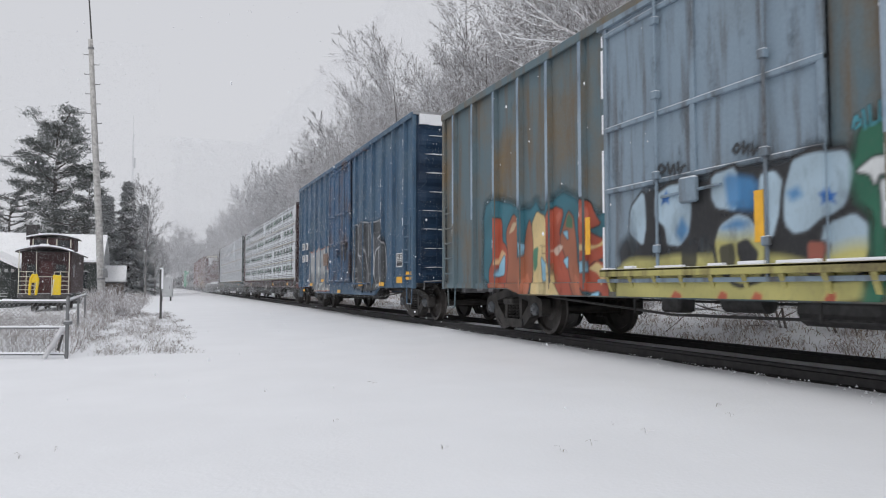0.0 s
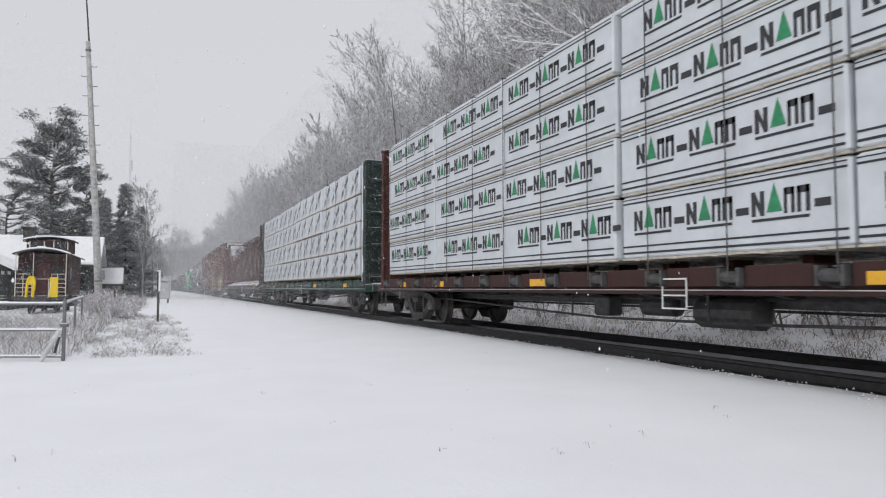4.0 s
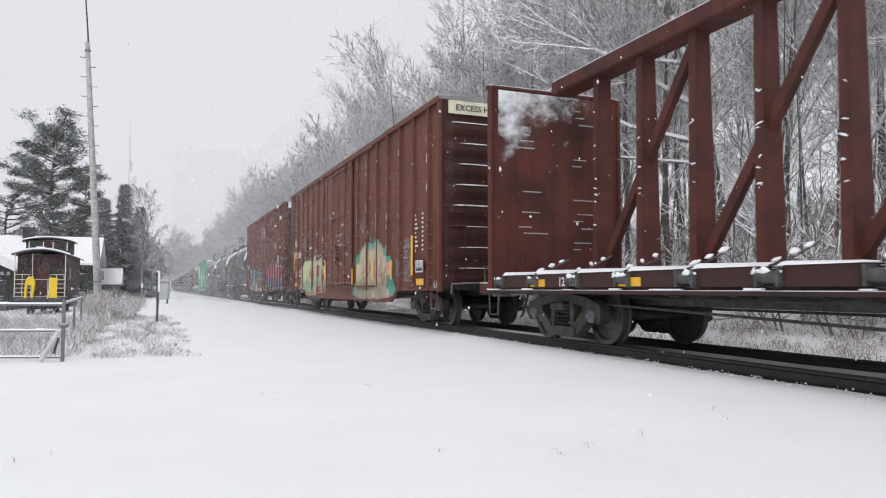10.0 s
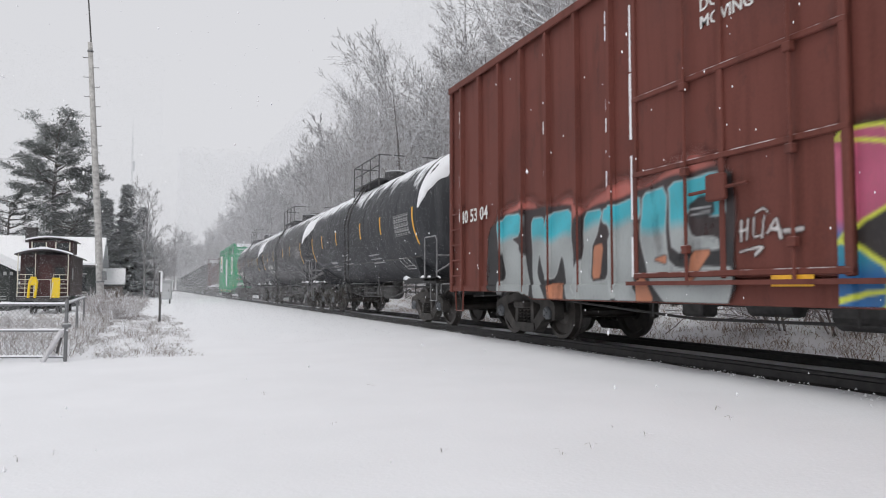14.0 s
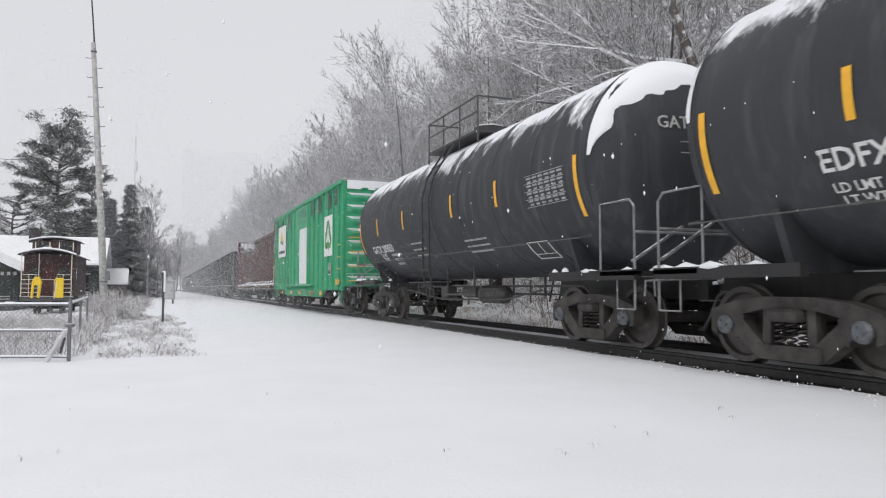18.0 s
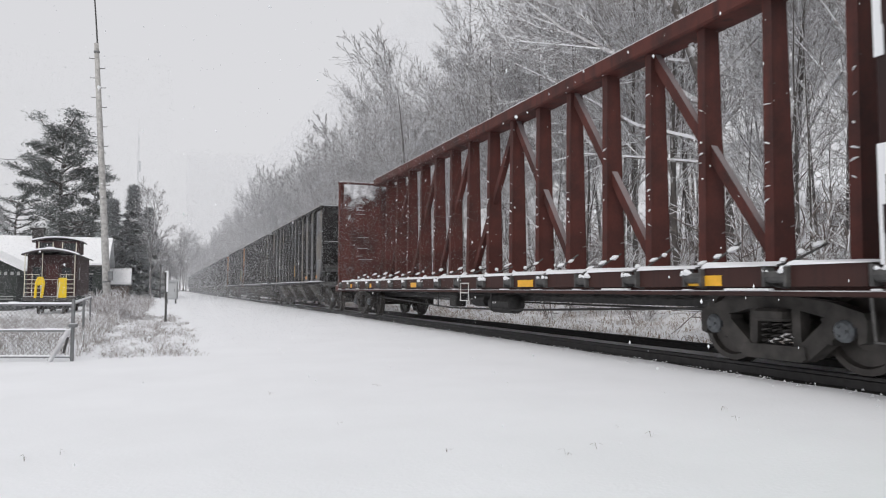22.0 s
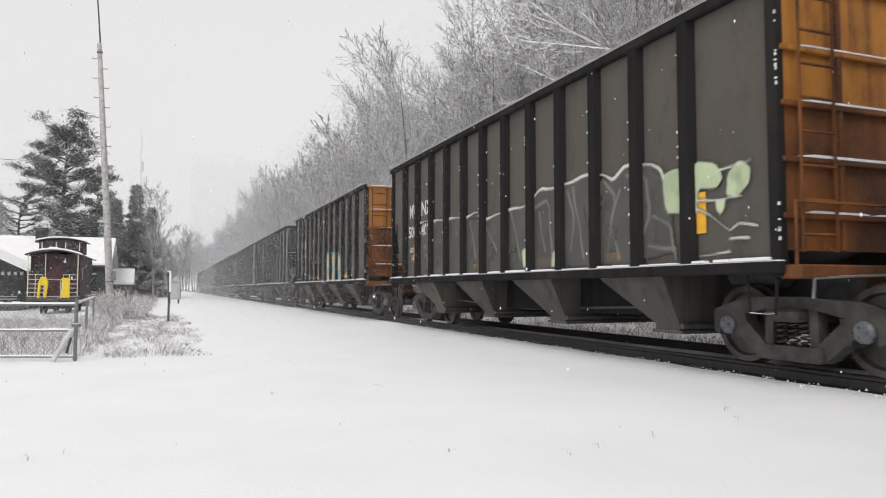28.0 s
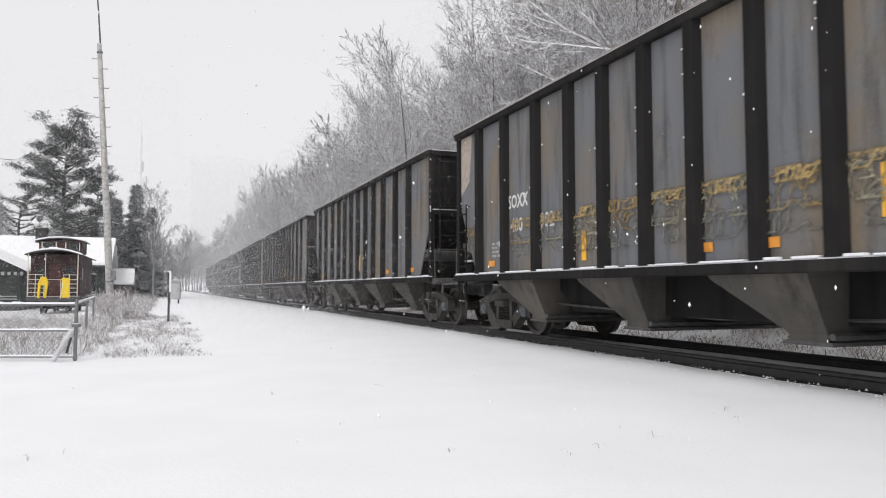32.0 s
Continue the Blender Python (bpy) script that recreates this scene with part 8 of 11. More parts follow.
m.poly([(3.82, 1.58), (3.55, 1.65), (3.36, 1.47), (3.65, 1.18), (3.69, 1.4)], (0.55, 0.58, 0.52))
m.poly([(2.64, 2.21), (2.42, 2.18), (2.65, 1.81), (2.8, 1.77)], (0.55, 0.58, 0.52))
m.poly([(4.65, 1.33), (4.48, 1.41), (4.38, 1.26), (4.54, 1.14)], (0.55, 0.58, 0.52))
m.poly([(4.03, 1.01), (3.93, 1.21), (3.92, 0.81)], (0.55, 0.58, 0.52))
m.poly([(3.34, 1.03), (3.14, 0.97), (2.9, 1.01), (3.12, 0.75)], (0.55, 0.58, 0.52))
m.poly([(4.44, 0.71), (4.23, 0.78), (3.94, 0.69)], (0.55, 0.58, 0.52))
m.poly([(3.66, 0.73), (3.44, 0.8), (3.14, 0.69)], (0.55, 0.58, 0.52))
m.poly([(2.9, 0.74), (2.68, 0.79), (2.39, 0.71)], (0.55, 0.58, 0.52))
m.poly([(2.81, 1.41), (2.59, 1.37), (2.11, 1.18), (2.31, 1.13)], (0.55, 0.58, 0.52))
m.poly([(1.37, 1.06), (1.28, 1.05), (1.36, 0.76)], (0.55, 0.58, 0.52))
m.poly([(2.16, 0.75), (1.87, 0.78), (1.66, 0.71)], (0.55, 0.58, 0.52))
m.lay_on()
board = plate(car, "board", plain("weathered_plywood", (0.19, 0.13, 0.10), 0.85, 0.3, 5.0), -1.69, 1.62, 2.32, 1.62, 2.07, "weathered plywood board", 0.03)
reflectors(car, -1.69, (4.72, -2.92, -5.15), 0.87, 0.11, 0.46)
reflectors(car, -1.69, (2.57,), 1.03, 0.10, 0.48)
reflectors(car, -1.69, (-0.1, -3.6 + 9.9), 0.64, 0.10, 0.42)
reflectors(car, -1.66, (-7.4,), 1.14, 0.09, 0.46)
reflectors(car, -1.66, (-7.42,), 1.03, 0.07, 0.5)
plate(car, "placard", M_YELLOW, -1.67, -6.9, -6.45, 0.95, 1.11, "orange yellow placard")
consolidated_stencil(car, -1.66, -6.4, 1.36, 0.52, 0.36)
plate(car, "placard", M_BLACKINK, -1.675, -1.05, -0.35, 1.75, 2.3, "black door placard")
bars("stencil_print", [[(0.28, 0.03)], [(0.34, 0.03)], [(0.2, 0.03)]], M_GREYWHITE, car, -1.683, -0.55, 2.2, "small unreadable white stencils")
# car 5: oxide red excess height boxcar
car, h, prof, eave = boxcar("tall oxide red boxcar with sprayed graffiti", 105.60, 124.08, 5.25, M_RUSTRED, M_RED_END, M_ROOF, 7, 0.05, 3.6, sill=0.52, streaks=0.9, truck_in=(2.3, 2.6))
lettering("reporting_mark", "NS", 0.38, M_WHITE, car, -1.66, h - 1.0, 2.72)
lettering("number", "472", 0.38, M_WHITE, car, -1.66, h - 0.98, 2.2)
for words, dy, zz in (("LD LMT", 1.14, 1.52), ("LT WT", 1.14, 1.36), ("211000", 1.95, 1.55), ("75000", 2.02, 1.39)):
    lettering("load_limit_words", words, 0.15, M_WHITE, car, -1.655, h - dy, zz)
plate(car, "placard", M_YELLOW, -1.66, h - 1.62, h - 1.16, 0.98, 1.14, "yellow placard")
plate(car, "reflector", M_YELLOW, -1.67, h - 2.7, h - 2.58, 1.26, 1.73, "orange strip")
plate(car, "reflector", M_YELLOW, -1.67, h - 4.34, h - 4.2, 1.3, 1.81, "orange strip")
b = MB()
for a in ((0, 0.4, 0, 0.02), (0, 0.4, 0.38, 0.4), (0, 0.02, 0, 0.4), (0.38, 0.4, 0, 0.4), (0.1, 0.3, 0.22, 0.26), (0.17, 0.24, 0.08, 0.18)):
    b.box(-1.658, -1.654, h - 2.85 - a[1], h - 2.85 - a[0], 2.6 + a[2], 2.6 + a[3])
tagged(part("stencil_frame", b, M_GREYWHITE, car), kind="stuff")
for y0, z1, w in ((1.35, 3.45, 0.15), (-0.4, 3.05, 0.55), (0.3, 2.72, 0.9), (-0.15, 1.75, 0.4), (-1.0, 2.05, 0.35)):
    bars("stencil_print", [[(w, 0.03)], [(w * 0.8, 0.03)]], M_GREYWHITE, car, -1.668, y0, z1, "small unreadable door stencils")
plate(car, "lock_box", M_RUSTRED, -1.70, 0.16, 0.38, 1.75, 2.4, "lock cover on the door", 0.05)
plate(car, "seal_label", M_WHITE, -1.752, 0.22, 0.32, 1.85, 2.08, "white label on the lock cover")
lettering("number", "006", 0.38, M_WHITE, car, -1.66, h - 1.85, 2.2)
plate(car, "reflector", M_YELLOW, -1.67, h - 0.93, h - 0.82, 1.6, 2.55, "tall orange strip")
spray(car, "graffiti", h - 0.85, h - 0.05, 3.0, 4.5, 1.6, prof, scribble(38, 4, 0.6, 1.2, (0.5, 0.45, 0.42), 0.014), "thin white scrawl")
m = Mural(car, 'graffiti', 1.95, 7.9, 0.55, 3.3, 1.6, prof, 'pale green sprayed letters with dark red shapes')
m.poly([(6.36, 2.2), (5.91, 2.34), (5.51, 2.19), (5.14, 2.45), (4.68, 2.19), (4.25, 2.57), (3.88, 2.46), (3.43, 2.29), (3.34, 2.11), (3.35, 1.9), (4.95, 1.95)], (0.33, 0.23, 0.24), cover=0.35, edge=0.35)
m.poly([(6.21, 2.21), (6.08, 2.27), (5.97, 2.17), (6.09, 2.11)], (0.42, 0.38, 0.32), line=(0.2, 0.06, 0.05), lw=0.012, cover=0.8)
m.poly([(5.48, 2.08), (5.4, 2.13), (5.33, 2.06), (5.4, 2.02)], (0.42, 0.38, 0.32), line=(0.2, 0.06, 0.05), lw=0.012, cover=0.8)
m.poly([(5.23, 2.09), (5.15, 2.14), (5.06, 2.07), (5.15, 2.02)], (0.42, 0.38, 0.32), line=(0.2, 0.06, 0.05), lw=0.012, cover=0.8)
m.poly([(4.88, 2.09), (4.81, 2.13), (4.75, 2.07), (4.81, 2.03)], (0.42, 0.38, 0.32), line=(0.2, 0.06, 0.05), lw=0.012, cover=0.8)
m.poly([(4.74, 2.22), (4.65, 2.28), (4.56, 2.19), (4.65, 2.14)], (0.42, 0.38, 0.32), line=(0.2, 0.06, 0.05), lw=0.012, cover=0.8)
m.poly([(4.5, 2.08), (4.44, 2.12), (4.38, 2.06), (4.44, 2.03)], (0.42, 0.38, 0.32), line=(0.2, 0.06, 0.05), lw=0.012, cover=0.8)
m.poly([(3.9, 2.1), (3.84, 2.14), (3.78, 2.08), (3.84, 2.04)], (0.42, 0.38, 0.32), line=(0.2, 0.06, 0.05), lw=0.012, cover=0.8)
m.poly([(3.72, 2.08), (3.67, 2.12), (3.62, 2.07), (3.67, 2.03)], (0.42, 0.38, 0.32), line=(0.2, 0.06, 0.05), lw=0.012, cover=0.8)
m.poly([(4.36, 2.37), (4.25, 2.44), (4.16, 2.33), (4.26, 2.27)], (0.42, 0.38, 0.32), line=(0.2, 0.06, 0.05), lw=0.012, cover=0.8)
m.poly([(5.74, 2.08), (5.67, 2.12), (5.6, 2.06), (5.67, 2.02)], (0.42, 0.38, 0.32), line=(0.2, 0.06, 0.05), lw=0.012, cover=0.8)
m.poly([(3.67, 2.28), (3.62, 2.32), (3.56, 2.26), (3.62, 2.22)], (0.42, 0.38, 0.32), line=(0.2, 0.06, 0.05), lw=0.012, cover=0.8)
m.poly([(5.1, 2.28), (5.04, 2.32), (4.98, 2.26), (5.04, 2.23)], (0.42, 0.38, 0.32), line=(0.2, 0.06, 0.05), lw=0.012, cover=0.8)
m.poly([(3.96, 2.27), (3.91, 2.31), (3.86, 2.25), (3.91, 2.22)], (0.42, 0.38, 0.32), line=(0.2, 0.06, 0.05), lw=0.012, cover=0.8)
m.poly([(4.6, 2.4), (4.55, 2.43), (4.5, 2.38), (4.55, 2.34)], (0.42, 0.38, 0.32), line=(0.2, 0.06, 0.05), lw=0.012, cover=0.8)
m.poly([(7.3, 0.87), (7.07, 1.16), (6.67, 1.21), (6.48, 0.87)], (0.34, 0.3, 0.27), line=(0.45, 0.42, 0.4), lw=0.012)
m.poly([(6.57, 1.79), (6.18, 2.04), (5.52, 2), (4.81, 2.01), (4.44, 1.98), (4.1, 2.04), (3.9, 1.9), (3.53, 1.99), (3.17, 1.93), (3.22, 0.64), (5.48, 0.59), (5.55, 0.81), (6.58, 0.83), (6.66, 1.37)], (0.26, 0.36, 0.24), line=(0.24, 0.07, 0.055), lw=0.02, upper=(0.46, 0.54, 0.33), split=1.16)
m.poly([(4.37, 2.11), (4.26, 2.21), (4.05, 2.17), (3.97, 2.05), (4.08, 1.96), (4.3, 1.99)], (0.5, 0.55, 0.33), line=(0.24, 0.07, 0.055), lw=0.018)
m.poly([(5.93, 1.7), (5.84, 1.85), (5.8, 1.66), (5.91, 1.57)], (0.27, 0.06, 0.05), line=(0.5, 0.5, 0.4), lw=0.008)
m.poly([(5.85, 1.41), (5.84, 1.18), (6.03, 1.1)], (0.27, 0.06, 0.05), line=(0.5, 0.5, 0.4), lw=0.008)
m.poly([(5.27, 1.46), (5.02, 1.7), (4.99, 1.39), (5.17, 1.25)], (0.27, 0.06, 0.05), line=(0.5, 0.5, 0.4), lw=0.008)
m.poly([(4.58, 1.38), (4.27, 1.62), (4.35, 1.35), (4.53, 1.2)], (0.27, 0.06, 0.05), line=(0.5, 0.5, 0.4), lw=0.008)
m.poly([(3.9, 1.74), (3.57, 1.77), (3.26, 1.69), (3.27, 1.58), (3.81, 1.67)], (0.27, 0.06, 0.05), line=(0.5, 0.5, 0.4), lw=0.008)
m.poly([(5.44, 0.63), (5.12, 0.82), (4.67, 0.65)], (0.27, 0.06, 0.05), line=(0.5, 0.5, 0.4), lw=0.008)
m.poly([(4.48, 0.87), (4.19, 0.93), (4.09, 0.67), (4.32, 0.63)], (0.27, 0.06, 0.05), line=(0.5, 0.5, 0.4), lw=0.008)
m.poly([(3.77, 0.64), (3.65, 0.79), (3.29, 0.85), (3.3, 0.64)], (0.27, 0.06, 0.05), line=(0.5, 0.5, 0.4), lw=0.008)
m.poly([(3.83, 1.12), (3.63, 1.15), (3.5, 1.08), (3.73, 1.05)], (0.27, 0.06, 0.05), line=(0.5, 0.5, 0.4), lw=0.008)
m.stroke([(5.64, 1.98), (5.53, 1.75), (5.61, 1.54)], (0.27, 0.09, 0.07), 0.01)
m.stroke([(4.63, 1.93), (4.99, 1.49), (5.54, 1.09), (5.67, 0.87)], (0.27, 0.09, 0.07), 0.01)
m.stroke([(4.28, 1.66), (4.1, 1.24), (4.08, 0.92)], (0.27, 0.09, 0.07), 0.01)
m.stroke([(6.39, 1.02), (6.07, 1.05)], (0.27, 0.09, 0.07), 0.01)
m.stroke([(5.18, 0.87), (4.84, 1.02), (4.48, 0.92), (4.31, 0.69)], (0.27, 0.09, 0.07), 0.01)
m.stroke([(4.02, 1.46), (3.44, 1.5)], (0.27, 0.09, 0.07), 0.01)
m.stroke([(3.89, 1.36), (3.63, 1.36)], (0.27, 0.09, 0.07), 0.01)
m.poly([(4.3, 1.92), (3.41, 1.97), (2.93, 2.06), (2.51, 2.12), (2.46, 1.8), (2.13, 1.47), (1.96, 1.1), (1.94, 0.74), (4.32, 0.7)], (0.26, 0.36, 0.24), line=(0.24, 0.07, 0.055), lw=0.02, upper=(0.46, 0.54, 0.33), split=1.3)
m.poly([(4.51, 2.22), (3.68, 2.34), (2.8, 2.28), (2.12, 2.05), (1.99, 1.46), (2.49, 1.81), (3.69, 1.96)], (0.33, 0.23, 0.24), cover=0.35, edge=0.3)
m.poly([(3.69, 1.77), (3.29, 1.78), (3.33, 1.34), (3.61, 1.25)], (0.27, 0.06, 0.05), line=(0.5, 0.5, 0.4), lw=0.008)
m.poly([(2.94, 1.71), (2.81, 1.7), (2.86, 0.98), (3.03, 0.94)], (0.27, 0.06, 0.05), line=(0.5, 0.5, 0.4), lw=0.008)
m.poly([(2.57, 1.57), (2.32, 1.34), (2.43, 1.02), (2.63, 1.21)], (0.27, 0.06, 0.05), line=(0.5, 0.5, 0.4), lw=0.008)
m.poly([(3.71, 0.94), (3.08, 1.01), (2.75, 0.74), (3.62, 0.71)], (0.27, 0.06, 0.05), line=(0.5, 0.5, 0.4), lw=0.008)
m.poly([(2.44, 0.89), (2.07, 0.93), (1.99, 0.75), (2.44, 0.73)], (0.27, 0.06, 0.05), line=(0.5, 0.5, 0.4), lw=0.008)
m.stroke([(3.28, 1.92), (3.23, 1.23), (3.34, 0.74)], (0.27, 0.09, 0.07), 0.012)
m.stroke([(3.41, 1.89), (2.52, 2)], (0.27, 0.09, 0.07), 0.012)
m.stroke([(2.73, 1.73), (2.7, 0.93)], (0.27, 0.09, 0.07), 0.012)
m.poly([(3.52, 2.14), (3.4, 2.19), (3.3, 2.12), (3.41, 2.07)], (0.42, 0.38, 0.32), line=(0.2, 0.06, 0.05), lw=0.012, cover=0.8)
m.poly([(2.82, 2.2), (2.72, 2.25), (2.62, 2.18), (2.72, 2.13)], (0.42, 0.38, 0.32), line=(0.2, 0.06, 0.05), lw=0.012, cover=0.8)
m.poly([(2.43, 1.9), (2.34, 1.95), (2.25, 1.88), (2.34, 1.84)], (0.42, 0.38, 0.32), line=(0.2, 0.06, 0.05), lw=0.012, cover=0.8)
m.poly([(2.21, 1.65), (2.12, 1.7), (2.04, 1.64), (2.13, 1.59)], (0.42, 0.38, 0.32), line=(0.2, 0.06, 0.05), lw=0.012, cover=0.8)
m.poly([(3.15, 2.17), (3.05, 2.22), (2.95, 2.15), (3.05, 2.1)], (0.42, 0.38, 0.32), line=(0.2, 0.06, 0.05), lw=0.012, cover=0.8)
m.lay_on()
m = Mural(car, 'graffiti', -6.9, -1.7, 0.55, 2.75, 1.6, prof, 'cream and pink sprayed letters edged in teal')
m.poly([(-2.16, 1.47), (-2.58, 2.08), (-3.48, 2.28), (-3.82, 2.17), (-4.46, 2.33), (-4.93, 2.06), (-5.09, 1.99), (-5.41, 1.96), (-5.4, 1.76), (-5.63, 1.77), (-5.78, 1.54), (-5.77, 1.22), (-6.17, 0.82), (-5.87, 0.64), (-1.76, 0.61), (-1.9, 1.04), (-2.21, 1.04)], (0.08, 0.32, 0.27), cover=0.95)
m.poly([(-2.33, 1.39), (-2.66, 2), (-3.19, 2.16), (-3.34, 1.95), (-3.69, 2.15), (-4.15, 1.95), (-4.46, 2.19), (-4.87, 2.06), (-4.98, 1.79), (-5.35, 1.76), (-5.45, 1.56), (-5.77, 1.66), (-5.77, 1.49), (-5.34, 1.01), (-5.49, 1.06), (-5.71, 0.89), (-5.6, 0.62), (-2.21, 0.57), (-2.14, 1.11)], (0.3, 0.28, 0.2), line=(0.3, 0.16, 0.13), lw=0.02, upper=(0.46, 0.39, 0.26), split=1.08)
m.stroke([(-2.89, 2.02), (-3.11, 1.56), (-2.73, 1.03)], (0.2, 0.07, 0.055), 0.014)
m.stroke([(-3.41, 1.94), (-3.61, 1.54), (-3.4, 1.03), (-3.67, 0.9)], (0.2, 0.07, 0.055), 0.014)
m.stroke([(-3.78, 2.07), (-4.2, 1.51), (-3.94, 1.08)], (0.2, 0.07, 0.055), 0.014)
m.stroke([(-4.42, 2.11), (-4.57, 1.55), (-4.85, 1.01)], (0.2, 0.07, 0.055), 0.014)
m.stroke([(-4.87, 1.95), (-4.69, 1.37), (-5.02, 0.95)], (0.2, 0.07, 0.055), 0.014)
m.stroke([(-5.3, 1.6), (-5.13, 1.29), (-5.07, 0.84)], (0.2, 0.07, 0.055), 0.014)
m.stroke([(-2.41, 1.39), (-2.89, 1.3), (-3.33, 1.55)], (0.2, 0.07, 0.055), 0.014)
m.stroke([(-4.63, 1.25), (-5.19, 1.35), (-5.7, 1.46)], (0.2, 0.07, 0.055), 0.014)
m.stroke([(-2.58, 1.87), (-2.73, 1.58), (-2.57, 1.31)], (0.2, 0.07, 0.055), 0.014)
m.poly([(-2.97, 1.95), (-3.27, 2.06), (-3.4, 1.55), (-3.18, 1.23)], (0.55, 0.49, 0.34), cover=0.85, edge=0.05)
m.poly([(-3.69, 1.99), (-3.95, 1.87), (-3.99, 1.33), (-3.68, 1.09)], (0.55, 0.49, 0.34), cover=0.85, edge=0.05)
m.poly([(-4.46, 2.04), (-4.75, 2.02), (-4.75, 1.6), (-4.57, 1.49)], (0.55, 0.49, 0.34), cover=0.85, edge=0.05)
m.poly([(-4.92, 1.74), (-5.19, 1.69), (-4.97, 1.18)], (0.55, 0.49, 0.34), cover=0.85, edge=0.05)
m.poly([(-2.41, 1.6), (-2.73, 1.65), (-2.73, 1.17), (-2.44, 1.11)], (0.55, 0.49, 0.34), cover=0.85, edge=0.05)
m.poly([(-5.29, 1.46), (-5.48, 1.53), (-5.18, 1.06)], (0.55, 0.49, 0.34), cover=0.85, edge=0.05)
m.poly([(-4.02, 1.68), (-4.27, 1.63), (-4.26, 1.13), (-4.03, 1.14)], (0.22, 0.13, 0.085), cover=0.8, edge=0.05)
m.poly([(-3.55, 1.67), (-3.68, 1.54), (-3.61, 1.28)], (0.22, 0.13, 0.085), cover=0.8, edge=0.05)
m.poly([(-4.97, 1.3), (-5.18, 1.18), (-5.02, 0.89), (-4.85, 1.01)], (0.22, 0.13, 0.085), cover=0.8, edge=0.05)
m.poly([(-2.88, 1.2), (-3.18, 1.29), (-3.33, 0.9), (-3.03, 0.8)], (0.22, 0.13, 0.085), cover=0.8, edge=0.05)
m.poly([(-4.26, 1.29), (-4.63, 1.42), (-4.65, 1.19), (-4.41, 1.12)], (0.5, 0.28, 0.29))
m.poly([(-5.45, 1.53), (-5.7, 1.64), (-5.72, 1.43), (-5.5, 1.35)], (0.5, 0.28, 0.29))
m.poly([(-5.24, 1.22), (-5.41, 1.23), (-5.56, 1.01), (-5.34, 0.94)], (0.5, 0.28, 0.29))
m.poly([(-5.44, 0.78), (-5.67, 0.89), (-5.68, 0.65), (-5.4, 0.63)], (0.5, 0.28, 0.29))
m.poly([(-3.94, 0.77), (-4.26, 0.77), (-4.23, 0.62), (-3.98, 0.61)], (0.5, 0.28, 0.29))
m.poly([(-5.47, 0.87), (-5.79, 1.23), (-5.75, 1), (-6.17, 0.94), (-6.13, 0.81), (-5.87, 0.64), (-5.7, 0.79)], (0.08, 0.32, 0.27), line=(0.2, 0.07, 0.055), lw=0.012)
m.stroke([(-3.12, 2.24), (-3.16, 2.11)], (0.08, 0.32, 0.27), 0.02)
m.stroke([(-3.73, 2.42), (-3.69, 2.18)], (0.08, 0.32, 0.27), 0.02)
m.stroke([(-4.34, 2.3), (-4.58, 2.15)], (0.08, 0.32, 0.27), 0.02)
m.stroke([(-3.48, 2.2), (-3.69, 2.24), (-3.96, 2.09)], (0.08, 0.32, 0.27), 0.02)
m.lay_on()
for r in range(4):
    spray(car, "graffiti", -7.45, -6.7, 1.05 + 0.27 * r, 1.36 + 0.27 * r, 1.6, prof, scribble(36 + 3 * r, 6, 0.66, 0.22, (0.6, 0.6, 0.58), 0.008, 0.03, 0.03), "white scrawl", 0.016)
for r in range(2):
    spray(car, "graffiti", -6.6, -6.08, 1.2 + 0.22 * r, 1.46 + 0.22 * r, 1.6, prof, scribble(66 + 3 * r, 5, 0.44, 0.17, (0.6, 0.6, 0.58), 0.008, 0.03, 0.03), "white scrawl", 0.016)
plate(car, "reflector", M_YELLOW, -1.69, -7.66, -7.53, 1.19, 2.16, "tall orange strip")
plate(car, "reflector", M_YELLOW, -1.69, -4.32, -4.18, 1.11, 1.66, "orange strip")
plate(car, "reflector", M_YELLOW, -1.69, -6.0, -5.87, 1.12, 1.62, "orange strip")
plate(car, "reflector", M_YELLOW, -1.69, -2.02, -1.9, 1.0, 1.5, "orange strip")
spray(car, "graffiti", -3.3, -2.0, 2.5, 3.6, 1.6, prof, scribble(37, 2, 0.5, 0.75, (0.62, 0.6, 0.58), 0.016), "white scrawled tag")
plate(car, "reflector", M_YELLOW, -1.67, 1.95, 2.1, 1.2, 1.85, "orange strip")
plate(car, "placard", M_YELLOW, -1.69, -8.4, -7.92, 0.96, 1.11, "yellow placard")
consolidated_stencil(car, -1.69, -7.87, 1.26, 0.52, 0.28)
for r in range(9):
    bars("stencil_print", [[(0.06 + 0.05 * ((r * 5) % 4), 0.045)]], M_WHITE, car, -1.664, -7.75, 2.65 - 0.105 * r, "small unreadable white stencils")
    bars("stencil_print", [[(0.10 + 0.04 * ((r * 3) % 3), 0.045)]], M_WHITE, car, -1.664, -8.22, 2.65 - 0.105 * r, "small unreadable white stencils")
part("emblem_ring", MB().tube([(-1.655, -9.06 + 0.08 * math.cos(a * 0.5236), 0.98 + 0.08 * math.sin(a * 0.5236)) for a in range(13)], 0.018, 5), M_GREYWHITE, car, "small pale round emblem")
b = MB()
b.box(-1.45, 1.45, -h - 0.10, -h - 0.085, eave - 0.32, eave - 0.02)
sign = part("end_sign", b, cached("cream", lambda: plain("cream_sign", (0.72, 0.68, 0.52), 0.6, 0.12)), car, "cream warning band across the car end")
w = lettering("warning_words", "EXCESS HEIGHT CAR", 0.19, M_BLACKINK, sign, 0, 0, 0)
w.matrix_basis = Matrix(((0, -1, 0, -1.28), (1, 0, 0, -h - 0.104), (0, 0, 1, eave - 0.24), (0, 0, 0, 1)))
